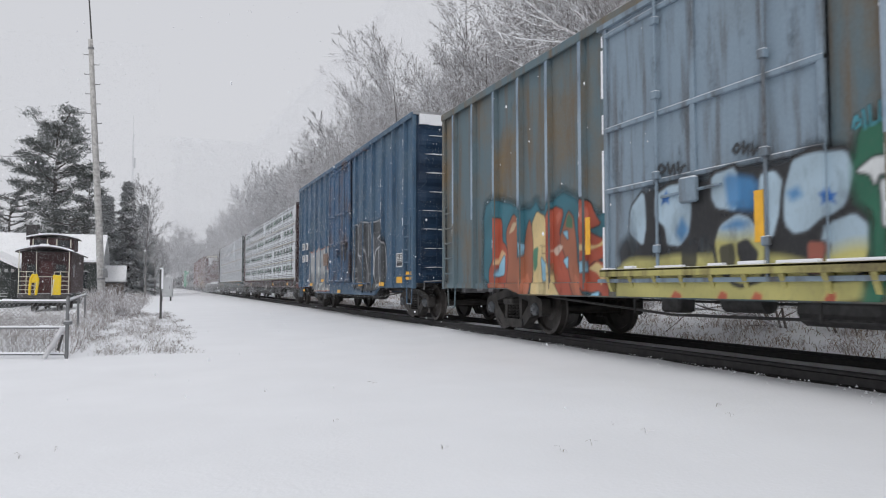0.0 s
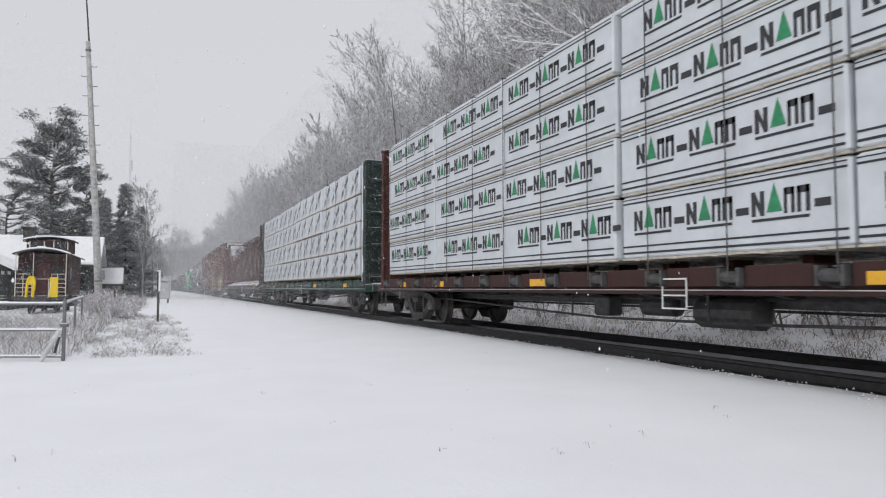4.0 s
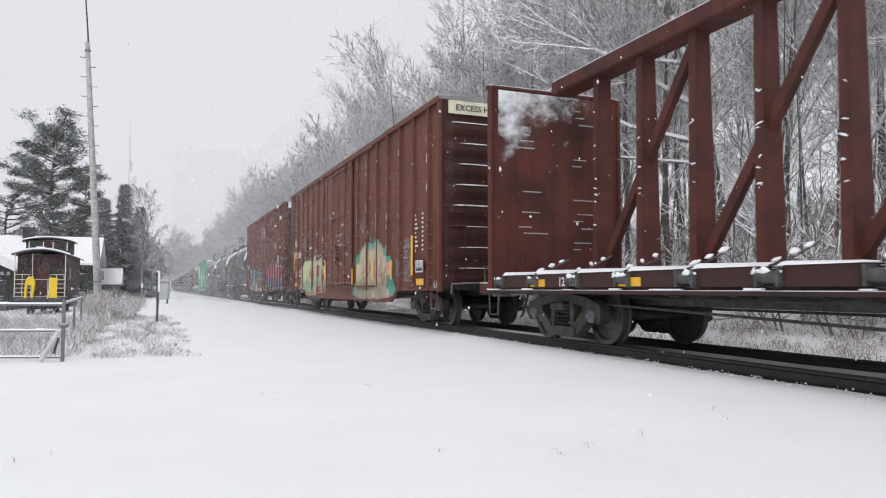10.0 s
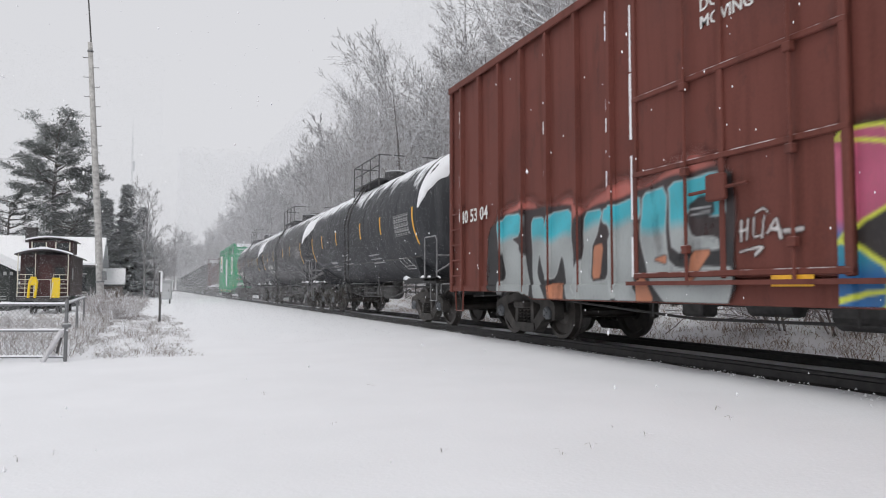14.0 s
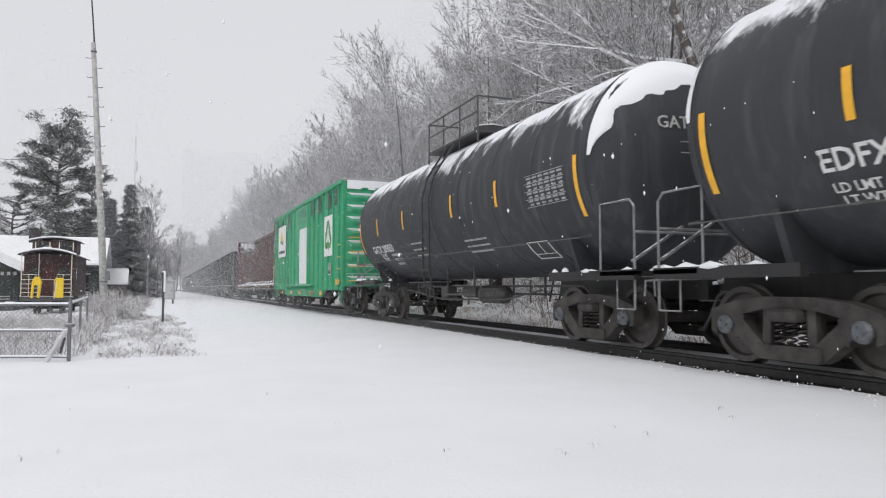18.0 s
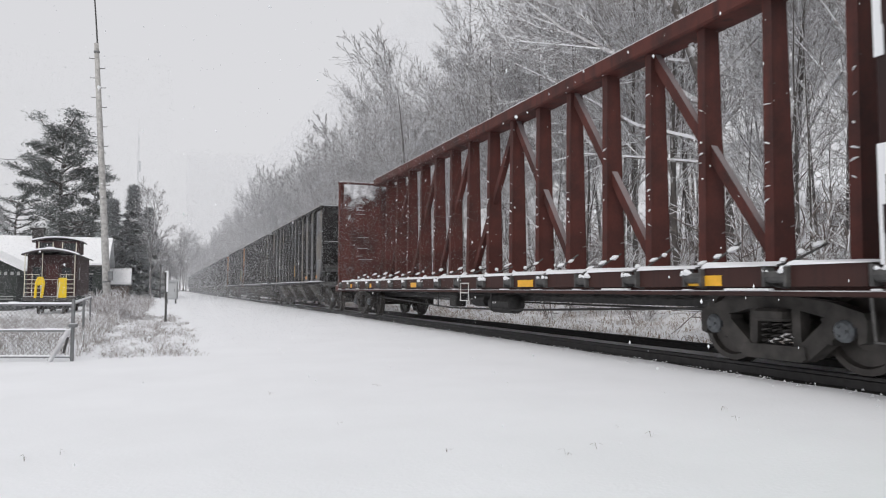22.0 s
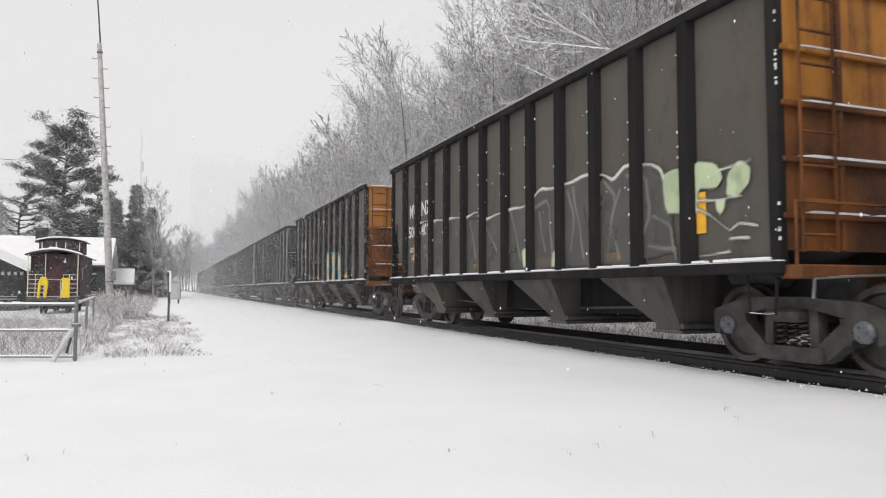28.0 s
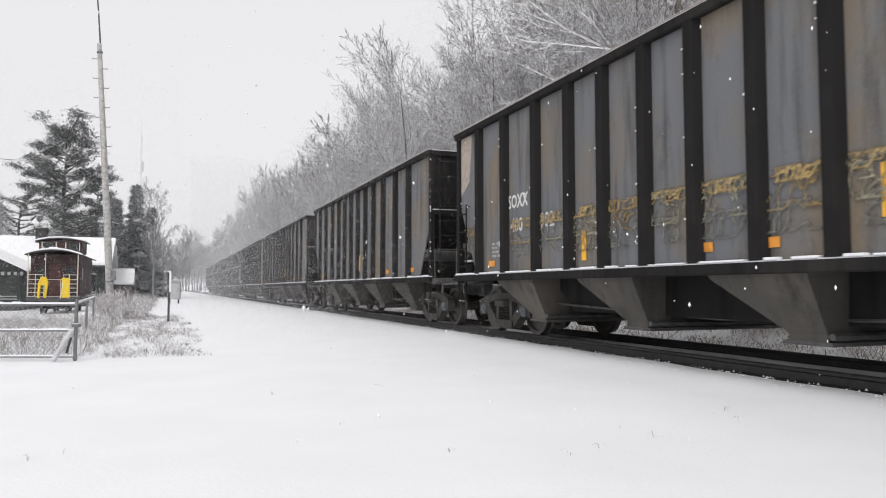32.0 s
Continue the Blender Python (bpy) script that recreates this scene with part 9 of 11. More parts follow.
# car 6: second red boxcar
car, h, prof, eave = boxcar("oxide red boxcar with bright pink, green and blue graffiti", 126.02, 141.65, 5.25, M_BROWN2, M_RED_END, M_ROOF, 7, 0.05, 3.1, sill=0.70, crust=True, streaks=0.5)
lettering("number", "40 53 04", 0.36, M_WHITE, car, -1.66, h - 0.55, 2.2)
m = Mural(car, 'graffiti', -1.7, 7.2, 0.62, 3.1, 1.6, lambda y: np.where(np.abs(y) < 1.55, 0.075, prof(y)), 'silver and turquoise sprayed letters with a coral haze')
m.poly([(5.84, 2.05), (5.31, 2.35), (4.36, 2.43), (4.07, 2.18), (3.15, 2.32), (2.81, 2.08), (2.69, 2.19), (1.86, 2.41), (1.41, 2.21), (0.91, 2.35), (0.39, 2.49), (0.03, 2.29), (-0.15, 1.97), (-0.16, 1.41), (2.08, 1.27), (5.66, 1.56)], (0.55, 0.17, 0.14), cover=0.85, edge=0.22)
m.poly([(6.07, 1.99), (5.31, 2.25), (3.16, 2.18), (3.14, 1.83), (2.81, 2.04), (1.41, 2.15), (0.84, 2.23), (0.06, 2.25), (-0.2, 2.1), (-0.15, 0.67), (1.04, 0.61), (1.72, 0.65), (5.67, 0.6), (6.17, 0.93)], (0.02, 0.02, 0.022), cover=0.96, edge=0.05)
m.poly([(5.31, 2.2), (4.66, 2.15), (4.67, 1.8), (5.15, 1.76), (4.67, 1.51), (4.45, 0.93), (4.53, 0.65), (5.59, 0.63), (5.67, 0.93), (5.32, 1.08), (5.49, 1.63), (5.57, 2.03)], (0.33, 0.355, 0.355), line=(0.52, 0.55, 0.55), lw=0.012, upper=(0.05, 0.4, 0.48), split=1.77)
m.poly([(4.39, 2.06), (4, 2.02), (3.87, 1.82), (3.73, 2.09), (3.18, 2.06), (3.19, 1.7), (3.06, 1.18), (2.97, 0.7), (3.25, 0.67), (3.42, 1.45), (3.65, 1.06), (3.95, 1.03), (4.15, 1.49), (4.23, 1.07), (3.89, 0.66), (4.31, 0.68), (4.37, 1.5)], (0.33, 0.355, 0.355), line=(0.52, 0.55, 0.55), lw=0.012, upper=(0.05, 0.4, 0.48), split=1.68)
m.poly([(2.81, 1.99), (2.35, 1.98), (2.49, 1.65), (2.65, 1.47), (2.66, 0.95), (2.24, 1.01), (2.16, 1.57), (1.69, 1.71), (1.76, 1), (2.2, 0.65), (2.84, 0.64), (3.18, 0.92), (2.82, 1.42)], (0.33, 0.355, 0.355), line=(0.52, 0.55, 0.55), lw=0.012, upper=(0.05, 0.4, 0.48), split=1.78)
m.poly([(2.32, 2), (1.42, 2.07), (1.44, 1.8), (1.69, 1.71), (1.71, 0.92), (1.49, 0.7), (2, 0.69), (2.14, 0.92), (2.07, 1.74), (2.36, 1.81)], (0.33, 0.355, 0.355), line=(0.52, 0.55, 0.55), lw=0.012, upper=(0.05, 0.4, 0.48), split=1.78)
m.poly([(1.35, 2.09), (0.92, 2.11), (0.94, 1.23), (0.76, 1.12), (0.16, 1.1), (-0.1, 1.12), (-0.1, 0.98), (-0.03, 0.67), (0.88, 0.64), (1.27, 0.99), (1.43, 1.63)], (0.33, 0.355, 0.355), line=(0.52, 0.55, 0.55), lw=0.012, upper=(0.05, 0.4, 0.48), split=1.61)
m.poly([(0.88, 2.13), (0.1, 2.17), (-0.04, 1.98), (-0.04, 1.7), (0.14, 1.67), (0.48, 1.83), (0.59, 1.72), (0.49, 1.46), (0.09, 1.43), (0.06, 1.31), (0.83, 1.33), (0.85, 1.74)], (0.33, 0.355, 0.355), line=(0.52, 0.55, 0.55), lw=0.012, upper=(0.05, 0.4, 0.48), split=1.62)
m.poly([(2.6, 1.47), (2.36, 1.52), (2.41, 1.04), (2.61, 1.01)], (0.5, 0.2, 0.11), line=(0.02, 0.02, 0.022), lw=0.015)
m.poly([(1.6, 1.7), (1.47, 1.71), (1.5, 1.41), (1.61, 1.36)], (0.5, 0.2, 0.11), line=(0.02, 0.02, 0.022), lw=0.015)
m.poly([(3.82, 0.96), (3.36, 0.95), (3.37, 0.67), (3.75, 0.67)], (0.5, 0.2, 0.11), line=(0.02, 0.02, 0.022), lw=0.015)
m.poly([(1.58, 0.94), (1.4, 1.08), (1.16, 0.7), (1.5, 0.67)], (0.5, 0.2, 0.11), line=(0.02, 0.02, 0.022), lw=0.015)
m.poly([(0.5, 1.31), (0.16, 1.3), (0.43, 1.01), (0.58, 0.91)], (0.5, 0.2, 0.11), line=(0.02, 0.02, 0.022), lw=0.015)
m.poly([(1.18, 1.23), (0.94, 1.28), (0.95, 1.17)], (0.5, 0.2, 0.11), line=(0.02, 0.02, 0.022), lw=0.015)
m.poly([(0.54, 1.85), (0.34, 1.94), (0.11, 1.91), (0.11, 1.69), (0.41, 1.67)], (0.02, 0.02, 0.022))
m.stroke([(0.48, 1.8), (0.17, 1.79)], (0.62, 0.63, 0.64), 0.008)
m.stroke([(0.48, 1.74), (0.18, 1.73)], (0.62, 0.63, 0.64), 0.008)
m.stroke([(-0.26, 1.59), (-0.27, 1.38)], (0.6, 0.58, 0.57), 0.022)
m.stroke([(-0.35, 1.6), (-0.35, 1.39)], (0.6, 0.58, 0.57), 0.022)
m.stroke([(-0.25, 1.49), (-0.35, 1.5)], (0.6, 0.58, 0.57), 0.022)
m.stroke([(-0.43, 1.6), (-0.44, 1.4), (-0.51, 1.41)], (0.6, 0.58, 0.57), 0.022)
m.stroke([(-0.57, 1.6), (-0.55, 1.39)], (0.6, 0.58, 0.57), 0.022)
m.stroke([(-0.62, 1.43), (-0.73, 1.59), (-0.78, 1.39)], (0.6, 0.58, 0.57), 0.022)
m.stroke([(-0.65, 1.47), (-0.77, 1.47)], (0.6, 0.58, 0.57), 0.022)
m.stroke([(-0.83, 1.45), (-1.03, 1.46)], (0.6, 0.58, 0.57), 0.022)
m.stroke([(-0.25, 1.27), (-0.56, 1.3), (-0.45, 1.22)], (0.6, 0.58, 0.57), 0.022)
m.stroke([(-0.46, 1.66), (-0.55, 1.69), (-0.62, 1.64)], (0.6, 0.58, 0.57), 0.022)
m.lay_on()
m = Mural(car, 'graffiti', -7.7, -1.4, 0.62, 3.3, 1.6, lambda y: np.where(np.abs(y) < 1.55, 0.078, prof(y)), 'pink and blue sprayed letters edged in yellow green on black')
m.poly([(0.89, 2.19), (-2.21, 2.36), (-3.93, 2.53), (-6.42, 2.33), (-7.16, 2.26), (-7.81, 2.12), (-8.04, 1.39), (-7.77, 0.75), (-6.39, 0.67), (0.87, 0.43)], (0.035, 0.03, 0.03), cover=0.9, edge=0.2)
m.poly([(-1.15, 2.16), (-1.31, 2.21), (-1.56, 2.36), (-1.87, 2.37), (-1.83, 1.49), (-1.53, 1.44), (-1.13, 1.47), (-0.93, 1.45), (-0.67, 1.16), (-1.05, 0.66), (-1.8, 0.68), (-1.8, 0.61), (-0.65, 0.65)], (0.035, 0.03, 0.03), cover=0.9, edge=0.2)
m.poly([(-0.62, 1.21), (-0.94, 1.45), (-1.12, 1.35), (-1.52, 1.25), (-1.82, 1.05), (-1.8, 0.68), (-1, 0.65), (-0.84, 0.99)], (0.02, 0.13, 0.34), line=(0.6, 0.65, 0.07), lw=0.05, upper=(0.03, 0.22, 0.32), split=1.1)
m.poly([(-1.31, 2.13), (-1.51, 2.29), (-1.86, 2.29), (-1.85, 1.85), (-1.54, 1.9), (-1.51, 2.1)], (0.48, 0.105, 0.19), line=(0.6, 0.65, 0.07), lw=0.04)
m.poly([(-1.18, 1.95), (-1.24, 2.09), (-1.51, 2.11), (-1.58, 1.89), (-1.55, 1.59), (-1.4, 1.48), (-1.22, 1.54), (-1.29, 1.62)], (0.48, 0.105, 0.19), line=(0.6, 0.65, 0.07), lw=0.04)
m.stroke([(-1.64, 1.69), (-1.82, 1.86), (-1.7, 1.57), (-1.59, 1.55)], (0.6, 0.65, 0.07), 0.03)
m.stroke([(-0.78, 1.37), (-1.11, 0.99), (-0.93, 1.24)], (0.6, 0.65, 0.07), 0.03)
m.stroke([(-1.08, 1.35), (-1.25, 1.06), (-1.15, 0.75)], (0.6, 0.65, 0.07), 0.03)
m.poly([(-1.3, 2.22), (-1.88, 2.13), (-2.42, 1.61), (-2.83, 2.22), (-3.22, 2.18), (-3.31, 1.89), (-3.93, 2.16), (-4.26, 2.28), (-4.73, 2.19), (-4.57, 1.88), (-4.26, 1.82), (-4.16, 0.93), (-3.74, 0.93), (-3.75, 1.63), (-3.39, 1.41), (-3.39, 0.93), (-2.82, 0.93), (-2.93, 1.67), (-2.42, 1.1), (-1.99, 0.94), (-1.88, 1.64), (-1.54, 1.48), (-1.06, 0.94), (-0.81, 0.94), (-1.06, 1.77)], (0.02, 0.13, 0.34), line=(0.6, 0.65, 0.07), lw=0.035, upper=(0.48, 0.105, 0.19), split=1.43)
m.poly([(-4.09, 1.91), (-4.5, 2.21), (-5.3, 2.2), (-5.63, 2), (-5.5, 1.74), (-5.15, 1.69), (-5.08, 1.48), (-5.28, 1.13), (-5.28, 0.72), (-4.71, 0.78), (-4.64, 1.58), (-4.17, 1.6)], (0.02, 0.13, 0.34), line=(0.6, 0.65, 0.07), lw=0.035, upper=(0.48, 0.105, 0.19), split=1.35)
m.poly([(-5.43, 2.08), (-6.07, 2.21), (-6.36, 2.12), (-6.41, 1.8), (-6.06, 1.63), (-6.4, 1.29), (-6.63, 1.35), (-7.14, 1.44), (-7.33, 1.26), (-6.62, 1.04), (-6.28, 0.92), (-5.87, 1.18), (-5.8, 0.72), (-5.28, 0.72), (-5.36, 1.68)], (0.02, 0.13, 0.34), line=(0.6, 0.65, 0.07), lw=0.035, upper=(0.48, 0.105, 0.19), split=1.31)
m.poly([(-7.15, 1.91), (-7.44, 2.04), (-7.79, 1.68), (-7.7, 1.58), (-7.52, 1.53), (-7.78, 1.19), (-7.52, 1.14), (-7.28, 0.92), (-7.13, 0.92), (-7.19, 1.38), (-6.57, 1.17), (-6.84, 1.46), (-7.15, 1.56)], (0.02, 0.13, 0.34), line=(0.6, 0.65, 0.07), lw=0.035, upper=(0.48, 0.105, 0.19), split=1.26)
m.poly([(-6.29, 1.3), (-7.19, 1.32), (-7.18, 0.79), (-6.39, 0.73)], (0.02, 0.12, 0.34), cover=0.9, edge=0.1)
m.poly([(-5.88, 2.01), (-6.42, 2.08), (-6.47, 1.64), (-5.94, 1.67)], (0.02, 0.02, 0.022))
m.poly([(-6.59, 2.15), (-7.11, 2.15), (-7.1, 1.62), (-6.58, 1.6)], (0.02, 0.02, 0.022))
m.stroke([(-0.81, 0.58), (-1.77, 0.89), (-2.2, 0.61), (-3.02, 0.89), (-3.39, 0.63), (-4.24, 0.89), (-4.71, 0.67), (-5.55, 0.92)], (0.6, 0.65, 0.07), 0.02)
m.stroke([(-6.05, 1.18), (-6.39, 0.76)], (0.6, 0.65, 0.07), 0.02)
m.stroke([(-7.19, 1.29), (-7.27, 0.8)], (0.6, 0.65, 0.07), 0.02)
m.lay_on()
consolidated_stencil(car, -1.685, -5.75, 2.0, 0.6, 0.55)
data_print(car, -1.66, -4.7, 3.3, 6)
lettering("door_notice", "CLOSE AND L\nDOORS BEFORE\nMOVING CAR", 0.2, M_WHITE, car, -1.67, 0.3, 4.25)
reflectors(car, -1.69, (-0.9,), 0.9, 0.14, 0.5)
# car 10: green boxcar with white roll-up door
car, h, prof, eave = boxcar("bright green boxcar with white roll-up door and sign boards", 188.88, 204.53, 4.78, M_GREEN, M_GREEN_END, M_ROOF, 7, 0.04, 2.6, door=False, sill=0.55, crust=True, truck_in=(1.45, 2.0))
M_ROLL = plain("white_roller_door", (0.80, 0.81, 0.82), 0.6, 0.06, 4.0)
d = part("roller_door", MB().box(-1.625, -1.60, -1.42, 0.52, 1.10, 3.56), M_ROLL, car, "white slatted roll-up door")
me = MB().box(-1.640, -1.62, -1.42, 0.52, 0.0, 0.069, 0.006).mesh("slat", M_ROLL)
for i in range(34):
    part("slat", me, None, d, "", (0, 0, 1.12 + i * 0.071))
b = MB()
for y in (-1.5, 0.6):
    b.box(-1.68, -1.60, y - 0.08, y + 0.08, 1.02, 3.6, 0.015)
b.box(-1.68, -1.60, -1.58, 0.68, 3.55, 4.5, 0.02)
b.box(-1.80, -1.60, -2.9, 3.4, 0.98, 1.06, 0.01)
part("door_frame", b, M_GREEN, d, "green frame with snow on its sill")
me = MB().box(-1.75, -1.63, 0.0, 0.03, 0.86, 0.98).mesh("sill_bracket", M_GREEN)
for i in range(26):
    part("sill_bracket", me, None, d, "", (0, -2.8 + i * 0.24, 0))
b = MB()
for i in range(5):
    b.box(-1.69, -1.68, 0.05 - i * 0.04, 0.55 - i * 0.08, 3.95 + i * 0.09, 4.0 + i * 0.09)
b.box(-1.69, -1.68, -1.3, -0.25, 4.0, 4.32)
b.box(-1.69, -1.68, -1.35, 0.5, 3.78, 3.86)
part("faded_emblem", b, plain("dark_green_emblem", (0.04, 0.20, 0.12), 0.6), car, "faded dark emblem over the door as plain shapes")
M_SIGNW = plain("white_sign_board", (0.80, 0.81, 0.80), 0.5, 0.06, 3.0)


def recycling_sign(car, yc, zc, w, h):
    p = plate(car, "sign_board", M_SIGNW, -1.66, yc - w / 2, yc + w / 2, zc - h / 2, zc + h / 2, "white board with three chasing green arrows", 0.015)
    light = plain("leaf_green_print", (0.04, 0.33, 0.05), 0.5)
    dark = plain("deep_green_print", (0.02, 0.16, 0.03), 0.5)

    def flat(pts, a, lift):
        ca, sa = math.cos(a), math.sin(a)
        return [(-1.678 - lift, yc - 1.28 * w * (p * ca - q * sa), zc - 0.03 + 1.2 * h * (p * sa + q * ca)) for p, q in pts]

    for k in range(3):
        a = radians(-120 * k)
        # one arrow: a folded band over a corner that points along the next side
        band = MB()
        q = flat([(-0.22, 0.10), (-0.09, 0.33), (0.05, 0.33), (-0.08, 0.10), (-0.05, 0.04)], a, 0.0)
        band.add(q, [tuple(range(len(q)))])
        part("arrow_band", band, dark, p, "dark green folded band")
        head = MB()
        q = flat([(-0.07, 0.335), (0.08, 0.335), (0.165, 0.19), (0.225, 0.225), (0.19, 0.05), (0.02, 0.09), (0.075, 0.13), (0.0, 0.26)], a, 0.002)
        head.add(q, [tuple(range(len(q)))])
        part("arrow_head", head, light, p, "bright green arrow head")


recycling_sign(car, -h + 2.15, 2.84, 1.38, 1.5)
p = plate(car, "sign_board", M_SIGNW, -1.66, h - 3.6, h - 1.3, 2.5, 4.08, "white board with a yellow sun over a green wave", 0.015)
b = MB()
yc, zc = h - 2.35, 3.3
fan = [(-1.68, yc - 0.36 * math.cos(radians(a)), zc + 0.36 * math.sin(radians(a))) for a in range(0, 181, 15)]
b.add(fan, [tuple(range(len(fan)))])
for a in range(10, 180, 20):
    ca, sa = math.cos(radians(a)), math.sin(radians(a))
    cb, sb = math.cos(radians(a - 8)), math.sin(radians(a - 8))
    cc, sc = math.cos(radians(a + 8)), math.sin(radians(a + 8))
    b.add([(-1.68, yc - 0.38 * cb, zc + 0.38 * sb), (-1.68, yc - 0.38 * cc, zc + 0.38 * sc), (-1.68, yc - 0.56 * ca, zc + 0.56 * sa)], [(0, 1, 2)])
part("sun_emblem", b, plain("sun_yellow_print", (0.80, 0.62, 0.04), 0.5), p)
b = MB()
ws = [(i / 12, 0.10 * math.sin(i / 12 * 6.0)) for i in range(13)]
b.add([(-1.684, yc + 0.5 - 1.25 * u, zc - 0.06 + v + 0.20 * u * u) for u, v in ws] + [(-1.684, yc + 0.5 - 1.25 * u, zc - 0.06 + v + 0.20 * u * u - 0.16 * math.sin(math.pi * u)) for u, v in ws], [(i, i + 1, i + 14, i + 13) for i in range(12)])
part("wave_emblem", b, plain("wave_green_print", (0.05, 0.22, 0.12), 0.5), p)
b = MB()
yy = yc + 0.75
for wd in (0.32, 0.78, 0.52):
    b.box(-1.684, -1.68, yy - wd, yy, 2.68, 2.82)
    yy -= wd + 0.07
part("name_bar", b, M_BLACKINK, p)
for y in (h - 0.55, h - 2.2, h - 4.4, -2.6, -3.9, -5.6, -h + 0.9):
    plate(car, "vent_patch", plain("dark_green_vent", (0.035, 0.11, 0.075), 0.7), -1.655, y - 0.32, y + 0.32, eave - 0.75, eave - 0.18, "dark vent patch under the eave")
for words, dy in (("SOU", 1.05), ("523", 1.95), ("565", 2.85), ("MW", 3.95)):
    lettering("reporting_mark", words, 0.29, M_BLACKINK, car, -1.664, h - dy, 1.2)
lettering("warning_words", "DO NOT HUMP", 0.16, plain("dull_red_print", (0.30, 0.05, 0.04)), car, -1.66, -2.0, 0.62)
consolidated_stencil(car, -1.655, -h + 2.15, 1.38, 0.42, 0.42)
reflectors(car, -1.65, (5.2, 2.6, 0.3, -2.2, -4.3), 0.62, 0.15, 0.45)
reflectors(car, -1.66, (-h + 0.65,), 1.02, 0.2, 0.55)
for s in (-1, 1):
    b = MB()
    for i in range(4):
        b.tube([(-1.67, s * (h - 0.15), 1.15 + i * 0.42), (-1.67, s * (h - 0.6), 1.15 + i * 0.42)], 0.016, 5)
    part("grab_iron", b, M_YELLOW, car, "yellow grab irons")
b = MB()
for i in range(4):
    b.tube([(-1.45, -h - 0.13, 1.15 + i * 0.5), (-0.9 if i < 3 else 0.3, -h - 0.13, 1.15 + i * 0.5)], 0.016, 5)
part("grab_iron", b, M_YELLOW, car, "yellow grab irons")
# tanks
for k, (f, r, words, sub) in enumerate(((143.9, 156.6, "", 0), (158.9, 171.5, "EDFX 201510", 1), (173.8, 186.6, "GATX 209053", 1))):
    car, h, rad, zc = tank_car("black tank car with white lettering and snow on its crown", f, r, M_TANK if k == 1 else M_TANK2)
    if k == 2:
        tank_end_words(car, "GATX  209053", 0.26, rad, zc, h, -0.75, zc + 0.45)
        for i, w in enumerate((0.5, 0.45)):
            tank_end_words(car, "-" * 9, 0.12, rad, zc, h, -0.4, zc + 0.22 - 0.16 * i)
    if words:
        tank_words(car, words, 0.32, rad, zc, h - (1.55 if k == 1 else 1.05), -28 if k == 1 else -31)
        tank_words(car, "LD LMT", 0.15, rad, zc, h - 1.6, -36)
        tank_words(car, "LT WT", 0.15, rad, zc, h - 1.65, -41)
    b = MB()
    for i in range(3):
        on_tank(b, rad, zc, h - 3.4 + 0.15 * i, h - 2.5, -36.5 - 5.5 * i, -33.5 - 5.5 * i, 0.006, 1)
    for i in range(3):
        on_tank(b, rad, zc, h - 5.4, h - 4.5, -28 - 6 * i, -26.5 - 6 * i, 0.006, 1)
        on_tank(b, rad, zc, -h + 3.9, -h + 5.0, -33 - 5 * i, -31.5 - 5 * i, 0.006, 1)
    tagged(part("stencil_print", b, M_GREYWHITE, car, "small unreadable white stencils"), kind="stuff")
    for y in (h - 0.15, h - 2.0, h - 4.3, -1.2, -h + 3.0, -h + 0.25):
        b = on_tank(MB(), rad, zc, y - 0.05, y + 0.05, -29 if abs(y) > h - 0.5 else -13, 4, 0.010, 8)
        part("reflector", b, M_YELLOW, car, "tall orange reflective strip")
    b = MB()
    for i in range(8):
        for c in range(6):
            on_tank(b, rad, zc, -h + 0.62 + 0.2 * c, -h + 0.74 + 0.2 * c + 0.04 * (i % 2), -17.4 + i * 2.2, -16.2 + i * 2.2, 0.006, 1)
    for i in range(5):
        on_tank(b, rad, zc, -h + 0.58, -h + 1.86, -18.4 + i * 4.6, -18.0 + i * 4.6, 0.0065, 1)
    tagged(part("stencil_panel", b, M_GREYWHITE, car, "panel of small white print"), kind="stuff")
    b = MB()
    for y0, y1, a0, a1 in ((-h + 1.75, -h + 2.5, -41, -40), (-h + 1.75, -h + 2.5, -55, -54), (-h + 1.75, -h + 1.79, -55, -40), (-h + 2.46, -h + 2.5, -55, -40), (-h + 1.75, -h + 2.5, -50.6, -50), (-h + 2.10, -h + 2.13, -50, -40)):
        on_tank(b, rad, zc, y0, y1, a0, a1, 0.006, 2)
    part("stencil_frame", b, M_WHITE, car)


# centerbeams
def deck_marks(car, h, deck, words):
    for y in (h - 1.9, 0.6 * h, 0.2 * h, -0.35 * h, -h + 2.6):
        plate(car, "reflector", M_YELLOW, -1.50, y - 0.28, y + 0.28, deck - 0.19, deck - 0.07, "orange yellow reflective strip")
    if words:
        lettering("number", words, 0.2, M_WHITE, car, -1.505, h - 2.6, deck - 0.18)
    b = MB()
    y = -0.9
    for a in ((0, 0.45, 0, 0.02), (0, 0.45, 0.36, 0.38), (0, 0.02, 0, 0.38), (0.43, 0.45, 0, 0.38), (0, 0.45, 0.16, 0.18)):
        b.box(-1.53, -1.52, y - a[1], y - a[0], deck - 0.48 + a[2], deck - 0.48 + a[3])
    part("stencil_frame", b, M_WHITE, car)


def bulkhead_print(car, h, deck, bulk):
    b = MB()
    rng = random.Random(7)
    for i in range(22):
        z = deck + 0.4 + i * 0.14 + rng.uniform(0, 0.03)
        for x in (-0.9, 0.35):
            x += rng.uniform(0, 0.25)
            if rng.random() < 0.5:
                b.box(x, x + rng.uniform(0.15, 0.55), h - 0.118, h - 0.112, z, z + 0.022)
    tagged(part("stencil_print", b, M_GREYWHITE, car, "rows of unreadable warning print on the bulkhead"), kind="stuff")


